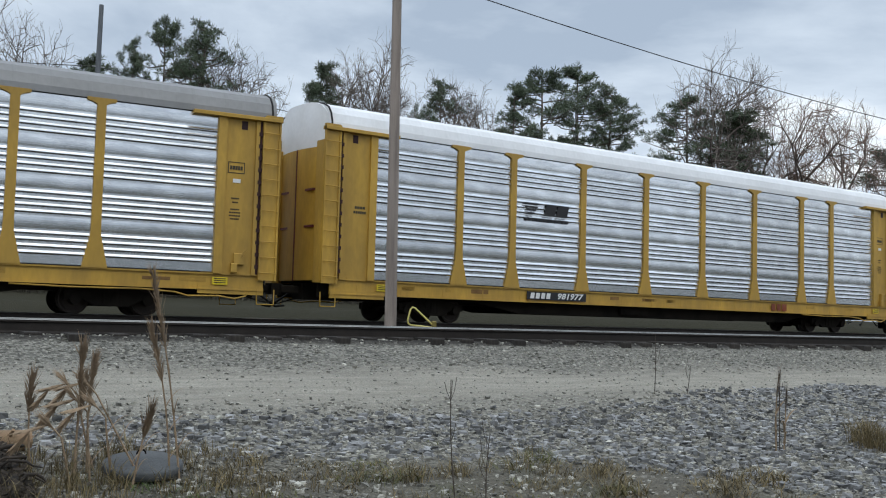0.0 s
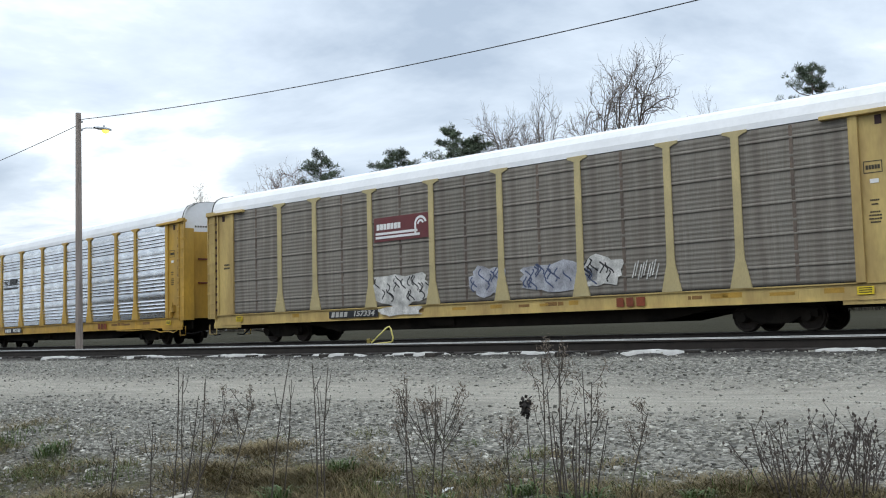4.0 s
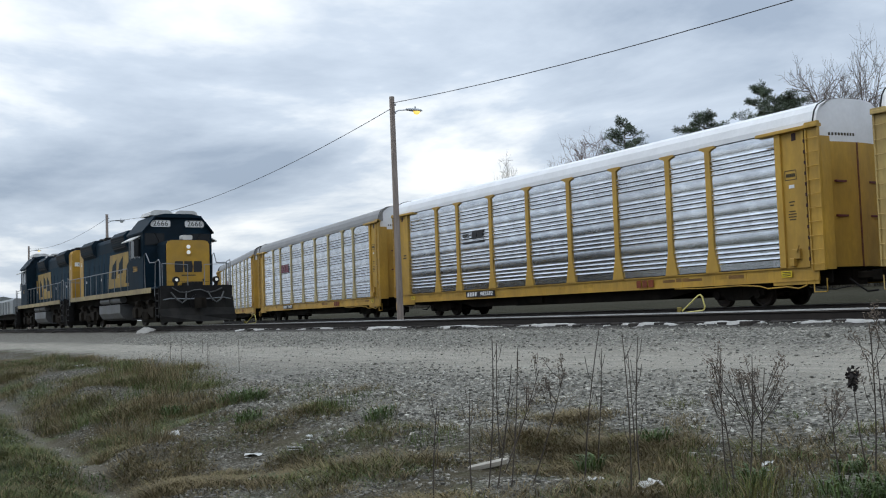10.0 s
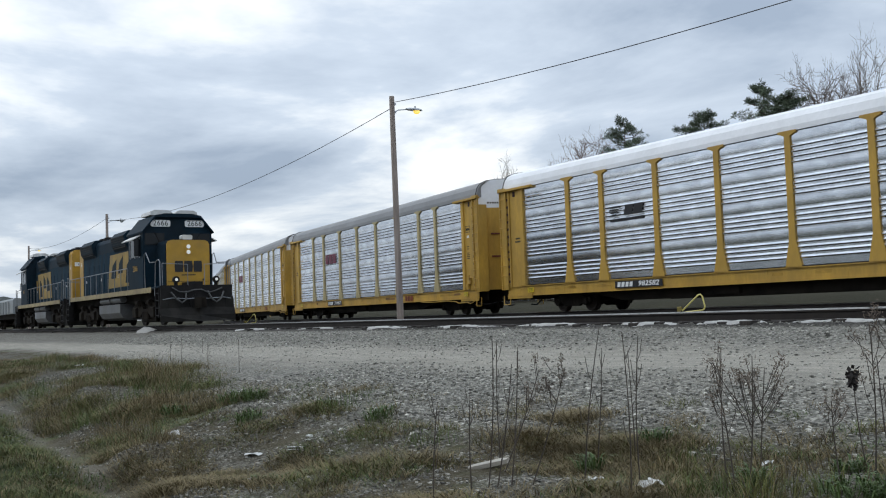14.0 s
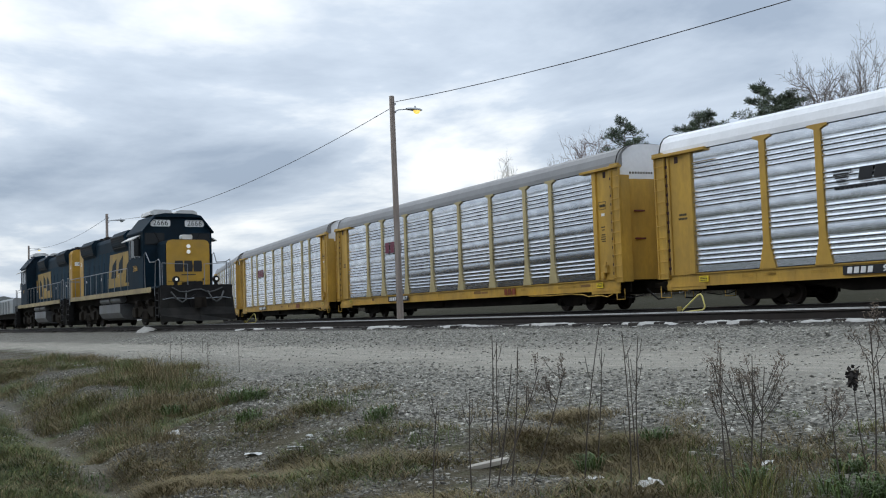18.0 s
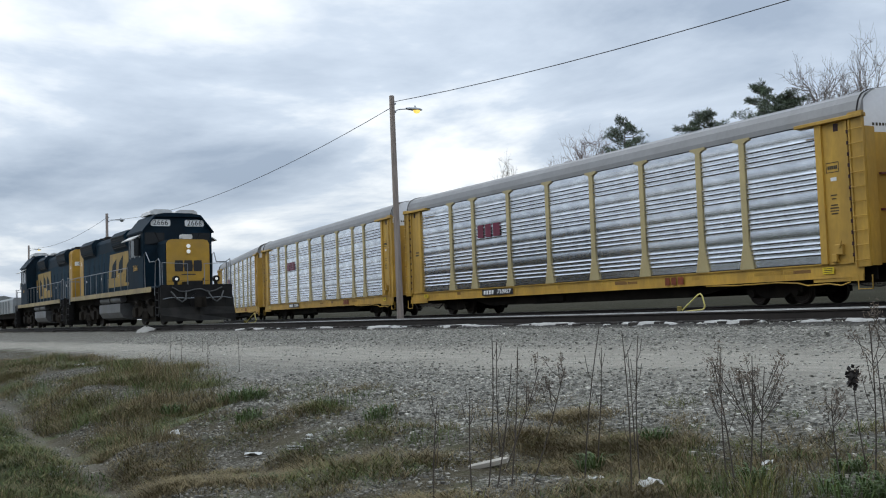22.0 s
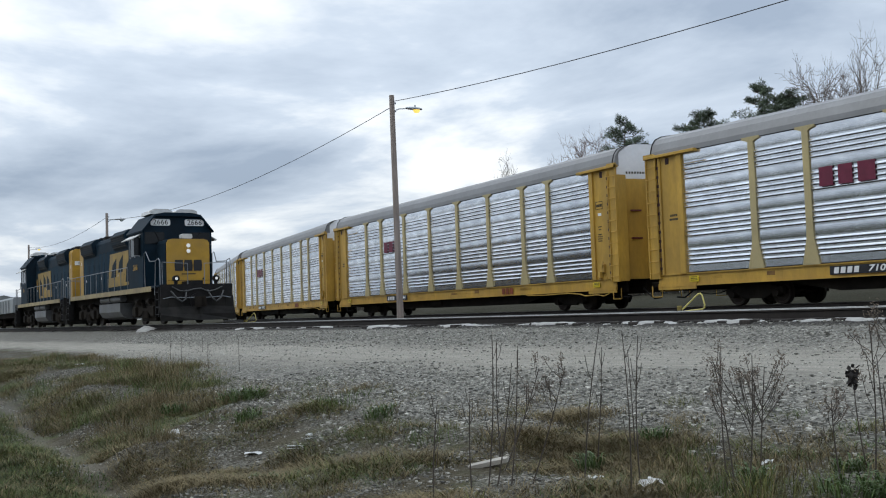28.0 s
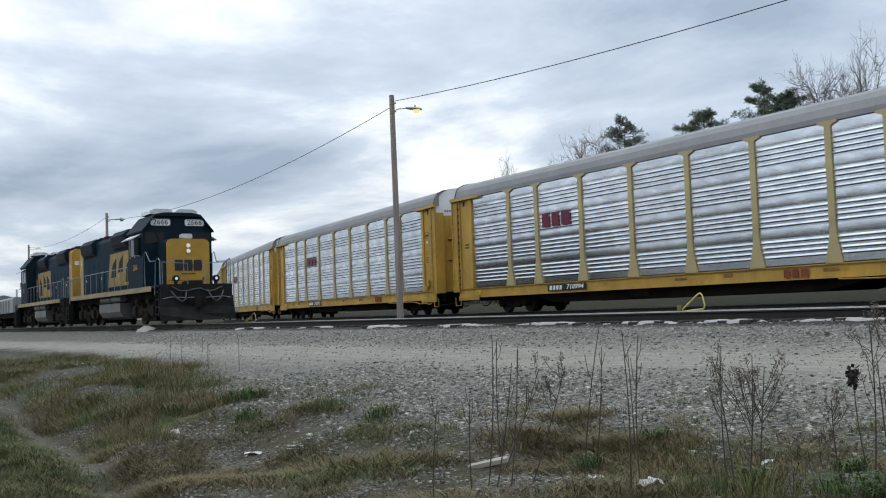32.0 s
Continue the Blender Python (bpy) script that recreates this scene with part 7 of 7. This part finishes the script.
def reed(x, y, h, lean, seed, drooping=False):
    rnd = random.Random(seed)
    ob = thing("dry_reed", "dry tan reed with a withered seed plume", "reed", group="dry reeds beside the stone disc", at=pose(x, y, ground_z(x, y) - 0.03))
    pts = stem_pts(rnd, h, lean, 0.06)
    if drooping:
        pts = pts[:5] + [pts[4] + Vector((-0.07, 0, 0.08)), pts[4] + Vector((-0.17, 0, 0.06)), pts[4] + Vector((-0.24, 0, -0.02))]
    part("stem", Mesh().tube(pts, list(np.linspace(0.008, 0.004, len(pts))), 5), REED, ob)
    for k in range(3):
        ms = Mesh()
        base = pts[1 + k]
        a = rnd.uniform(0, 6.28)
        d = Vector((math.cos(a), math.sin(a) * 0.4, 0))
        prev = None
        for q in np.linspace(0, 1, 7):
            c = base + d * 0.20 * q + Vector((0, 0, 0.30 * q * (1.1 - 0.75 * q)))
            w = 0.014 * (1 - q * 0.85)
            ms.v += [tuple(c + Vector((0, w, 0.3 * w))), tuple(c - Vector((0, w, -0.3 * w)))]
        ms.f = [(2 * i, 2 * i + 1, 2 * i + 3, 2 * i + 2) for i in range(6)]
        ms.mi, ms.sm = [0] * 6, [True] * 6
        part("leaf", ms, REED, ob)
    ms = Mesh()
    for s in range(210):
        f = rnd.uniform(0.64, 1.0)
        i = min(len(pts) - 2, int(f * (len(pts) - 1)))
        c = pts[i].lerp(pts[i + 1], f * (len(pts) - 1) - i)
        up = (pts[i + 1] - pts[i]).normalized()
        d = (up + Vector((rnd.gauss(0, 0.16), rnd.gauss(0, 0.16), -0.1))).normalized() * rnd.uniform(0.06, 0.16)
        e = d.orthogonal().normalized() * 0.004
        ms.add([c, c + d * 0.5 + e, c + d, c + d * 0.5 - e], [(0, 1, 2, 3)])
    part("plume", ms, REED, ob)


reed(1.96, 6.72, 1.34, (-0.21, 0.06), 1)
reed(1.90, 6.75, 1.0, (-0.14, 0.06), 2)
reed(1.32, 6.85, 0.86, (0.02, 0.0), 3)
reed(1.42, 6.84, 0.70, (-0.05, 0.03), 4, True)
reed(1.55, 6.8, 0.66, (-0.08, 0.0), 5, True)
reed(1.28, 6.7, 0.52, (-0.12, 0.0), 6, True)
reed(1.62, 6.6, 0.5, (0.1, 0.0), 7)
reed(1.74, 6.76, 0.86, (-0.43, 0.25), 8, True)
reed(1.36, 7.0, 0.62, (0.03, 0.0), 9)
reed(1.44, 7.05, 0.74, (0.02, 0.02), 10)
reed(1.12, 7.2, 0.6, (-0.02, 0.02), 11)
reed(1.50, 7.1, 0.78, (-0.16, 0.0), 12, True)
reed(7.28, 6.56, 0.72, (0.03, 0.0), 13)
reed(7.33, 6.52, 0.58, (0.05, 0.02), 14)


# ---------------------------------------------------------------- the root heap, the disc, the log, litter


def root_heap():
    rnd = random.Random(17)
    cx, cy = -0.04, 7.0
    heap = thing("root_heap", "dark heap of tangled roots and soil", "heap", at=pose(cx, cy, ground_z(cx, cy)))
    n, m = 34, 20
    v = []
    for i in range(n + 1):
        for j in range(m + 1):
            a, c = i / n * 2 - 1, j / m * 2 - 1
            e = max(0.0, 1 - abs(a) ** 2.4) * max(0.0, 1 - abs(c) ** 2.2)
            px, py = a * 1.12, c * 0.8
            z = 0.37 * e ** 0.75 * (1.0 + 0.12 * math.sin(a * 5 + 1)) + (0.09 * noise.noise((px * 4, py * 4, 1.0)) + 0.05 * noise.noise((px * 11, py * 11, 2.0))) * min(1, e * 4)
            v.append((px, py, z + ground_z(cx + px, cy + py) - ground_z(cx, cy) - 0.03 * (e <= 0)))
    f = [(i * (m + 1) + j, (i + 1) * (m + 1) + j, (i + 1) * (m + 1) + j + 1, i * (m + 1) + j + 1) for i in range(n) for j in range(m)]
    part("soil", Mesh().add(v, f, 0, True), HEAP, heap)
    for k in range(110):
        a, c = rnd.uniform(-0.92, 0.92), rnd.uniform(-0.95, 0.5)
        e = max(0.0, 1 - abs(a) ** 2.4) * max(0.0, 1 - abs(c) ** 2.2)
        p = Vector((a * 1.12, c * 0.8, 0.37 * e ** 0.75 + 0.02 + ground_z(cx + a * 1.12, cy + c * 0.8) - ground_z(cx, cy)))
        b, ln, r = rnd.uniform(0, 6.28), rnd.uniform(0.16, 0.36), rnd.uniform(0.005, 0.015)
        pts, q = [], p - Vector((0, 0, 0.03))
        for m_ in range(7):
            pts.append(q)
            b += rnd.uniform(-0.9, 0.9)
            q = q + Vector((math.cos(b), math.sin(b) * 0.8, 0)) * ln / 6 + Vector((0, 0, (0.035, 0.025, 0.0, 0.0, -0.02, -0.03, -0.03)[m_] * rnd.uniform(0.3, 1.6)))
        part("root", Mesh().tube(pts, [r * k_ for k_ in (0.8, 1, 1, 0.95, 0.85, 0.7, 0.45)], 6), ROOT, heap)
    clods = []
    for q in range(6):
        ms = Mesh()
        n_, m_ = 7, 5
        vv = []
        for i in range(m_ + 1):
            for j in range(n_):
                la, lo_ = math.pi * i / m_, 2 * math.pi * j / n_
                r_ = rnd.uniform(0.65, 1.15)
                vv.append((r_ * math.sin(la) * math.cos(lo_), 0.75 * r_ * math.sin(la) * math.sin(lo_), 0.7 * r_ * math.cos(la)))
        ms.add(vv, [(i * n_ + j, i * n_ + (j + 1) % n_, (i + 1) * n_ + (j + 1) % n_, (i + 1) * n_ + j) for i in range(m_) for j in range(n_)])
        clods.append(ms.data("clod", CLOD))
    for k in range(300):
        a, c = rnd.uniform(-0.95, 0.95), rnd.uniform(-0.97, 0.5)
        e = max(0.0, 1 - abs(a) ** 2.4) * max(0.0, 1 - abs(c) ** 2.2)
        z = 0.37 * e ** 0.75 * (1.0 + 0.12 * math.sin(a * 5 + 1)) + ground_z(cx + a * 1.12, cy + c * 0.8) - ground_z(cx, cy)
        sz = rnd.uniform(0.018, 0.058)
        part("clod", clods[k % 6], None, heap, at=Matrix.LocRotScale((a * 1.12, c * 0.8, z + 0.35 * sz), Euler((rnd.uniform(-0.6, 0.6), rnd.uniform(-0.6, 0.6), rnd.uniform(0, 6.28))), (sz * rnd.uniform(0.9, 1.7), sz, sz)))
    chips = Mesh()
    for k in range(2600):
        a, c = rnd.uniform(-0.97, 0.97), rnd.uniform(-0.98, 0.6)
        e = max(0.0, 1 - abs(a) ** 2.4) * max(0.0, 1 - abs(c) ** 2.2)
        p = Vector((a * 1.12, c * 0.8, 0.37 * e ** 0.75 + rnd.uniform(0.0, 0.05) + ground_z(cx + a * 1.12, cy + c * 0.8) - ground_z(cx, cy)))
        d = Vector((rnd.gauss(0, 1), rnd.gauss(0, 1), rnd.gauss(0, 0.6))).normalized() * rnd.uniform(0.015, 0.055)
        s = d.orthogonal().normalized() * rnd.uniform(0.004, 0.014)
        chips.add([p - d, p + s, p + d, p - s], [(0, 1, 2, 3)])
    tagged(part("bark_litter", chips, ROOT, heap), kind="stuff")
    arc = [(0.18 + 0.065 * math.cos(t), -0.25, 0.40 + 0.075 * math.sin(t)) for t in np.linspace(-0.4, 3.5, 9)]
    part("root_loop", Mesh().tube(arc, 0.019, 7), ROOT, heap)


CLOD = M("dark_clod", (0.050, 0.040, 0.030), 0.95, var=0.4, scale=12, rand=0.6, bump=0.6, bump_scale=40)
HEAP = M("dark_soil", (0.020, 0.015, 0.011), 0.95, var=0.4, scale=9, bump=0.8, bump_scale=25)
ROOT = M("dark_root", (0.036, 0.027, 0.020), 0.9, var=0.35, scale=8, rand=0.45)
root_heap()

DISC = M("dark_grey_concrete", (0.075, 0.078, 0.08), 0.85, var=0.15, scale=5, fine=40, bump=0.3)


def stone_disc():
    x, y = 1.76, 6.90
    ob = thing("concrete_disc", "round dark grey concrete lid lying among reeds", "concrete lid", at=pose(x, y, ground_z(x, y) + 0.035, 9, -2, 0))
    ms = Mesh()
    n = 36
    prof = [(0.245, 0.0), (0.256, 0.012), (0.256, 0.050), (0.245, 0.060), (0.0, 0.064)]
    v = [(r * math.cos(2 * math.pi * k / n), r * math.sin(2 * math.pi * k / n), z) for r, z in prof[:-1] for k in range(n)] + [(0, 0, prof[-1][1])]
    f = [(i * n + k, i * n + (k + 1) % n, (i + 1) * n + (k + 1) % n, (i + 1) * n + k) for i in range(3) for k in range(n)] + [(3 * n + k, 3 * n + (k + 1) % n, 4 * n) for k in range(n)]
    part("lid", ms.add(v, f, 0, True), DISC, ob)
    part("lifting_eye", Mesh().tube([(0.03 * math.cos(t), 0.05, 0.095 + 0.03 * math.sin(t)) for t in np.linspace(0, math.pi, 7)], 0.006, 5), UNDER, ob)


stone_disc()
LOG = M("cut_log", (0.26, 0.17, 0.10), 0.85, var=0.2, stretch=(1, 6, 6))


def log():
    x, y = 1.02, 7.75
    ob = thing("cut_log", "short cut log lying beside the root heap", "log", at=pose(x, y, ground_z(x, y) + 0.07, 0, 0, 8))
    part("wood", Mesh().tube([(-0.16, 0, 0), (0, 0, 0.003), (0.17, 0, 0)], [0.072, 0.078, 0.074], 14), LOG, ob)
    part("branch_stub", Mesh().tube([(0.02, -0.05, 0.04), (0.03, -0.10, 0.09)], [0.018, 0.012], 6), LOG, ob)


log()
PLANK = M("weathered_plank", (0.36, 0.33, 0.28), 0.9, var=0.2, scale=4, stretch=(1, 8, 8))
plank_ob = part("plank", Mesh().prism([(-0.17, -0.035), (-0.15, 0.03), (0.12, 0.045), (0.18, 0.01), (0.15, -0.03)], 0.0, 0.035, axis="z"), PLANK, at=pose(-6.83, 5.16, ground_z(-6.83, 5.16) + 0.03, 8, -10, 55))
tagged(plank_ob, "short weathered pale plank lying in the dry grass", "plank")
LITTER = M("white_litter", (0.55, 0.55, 0.53), 0.6, var=0.08)


def litter(x, y, w, d, h, seed, label):
    rnd = random.Random(seed)
    v = []
    for i in range(6):
        for j in range(5):
            v.append(((i / 5 - 0.5) * w, (j / 4 - 0.5) * d, h * (0.3 + 0.7 * rnd.random()) + 0.005))
    f = [(i * 5 + j, (i + 1) * 5 + j, (i + 1) * 5 + j + 1, i * 5 + j + 1) for i in range(5) for j in range(4)]
    n = len(v)
    v += [(a, b, 0.0) for a, b, _ in v[:]]
    f += [tuple(n + k for k in q[::-1]) for q in f[:]]
    ob = part("litter", Mesh().add(v, f), LITTER, at=pose(x, y, ground_z(x, y) + 0.01, 0, 0, rnd.uniform(0, 180)))
    tagged(ob, label, "litter", group="litter on the verge")


for i, (x, y, w, d, h) in enumerate([(-11.98, 4.40, 0.14, 0.12, 0.10), (-10.23, 4.64, 0.20, 0.10, 0.04), (-9.63, 4.83, 0.19, 0.05, 0.03), (-9.83, 5.08, 0.07, 0.06, 0.05), (-4.93, 5.05, 0.16, 0.12, 0.08), (-5.3, 4.9, 0.12, 0.09, 0.06), (-4.75, 6.05, 0.09, 0.07, 0.06), (-26.1, 7.25, 0.28, 0.12, 0.06), (-8.9, 4.0, 0.06, 0.05, 0.04)]):
    litter(x, y, w, d, h, i, "crumpled white scrap lying in the dry grass")
for i, x in enumerate([-0.5, 1.9, 4.2]):
    ob = part("white_lump", Mesh().prism([(-0.06, 0), (-0.045, 0.05), (0.0, 0.07), (0.05, 0.05), (0.08, 0)], -0.04, 0.04, axis="y"), LITTER, at=pose(x, 38.0, ground_z(x, 38.0) - 0.01, 0, 0, 20 * i))
    tagged(ob, "small white lump lying beyond the tracks", "litter", group="white lumps beyond the tracks")


# ---------------------------------------------------------------- movement


WHEEL_ROWS = 240


def car_pose(front, run):
    u = front + run - HALF
    a, b = on_main(u - 9.7), on_main(u + 9.7)
    m = (a + b) / 2
    return pose(m.x, m.y, 0, 0, 0, math.degrees(math.atan2(b.y - a.y, b.x - a.x)))


def motions():
    ts, rs = [t for t, _ in RUN], [r for _, r in RUN]
    for front, car, sets in TRAIN:
        walk(car, [(t, car_pose(front, r)) for t, r in RUN])
        for x, ws in zip(AXLES, sets):
            rows = []
            for k in range(WHEEL_ROWS + 1):
                t = 32.0 * k / WHEEL_ROWS
                rows.append((t, pose(x, 0, 0.365, 0, math.degrees(float(np.interp(t, ts, rs)) / 0.365), 0)))
            walk(ws, rows)


motions()
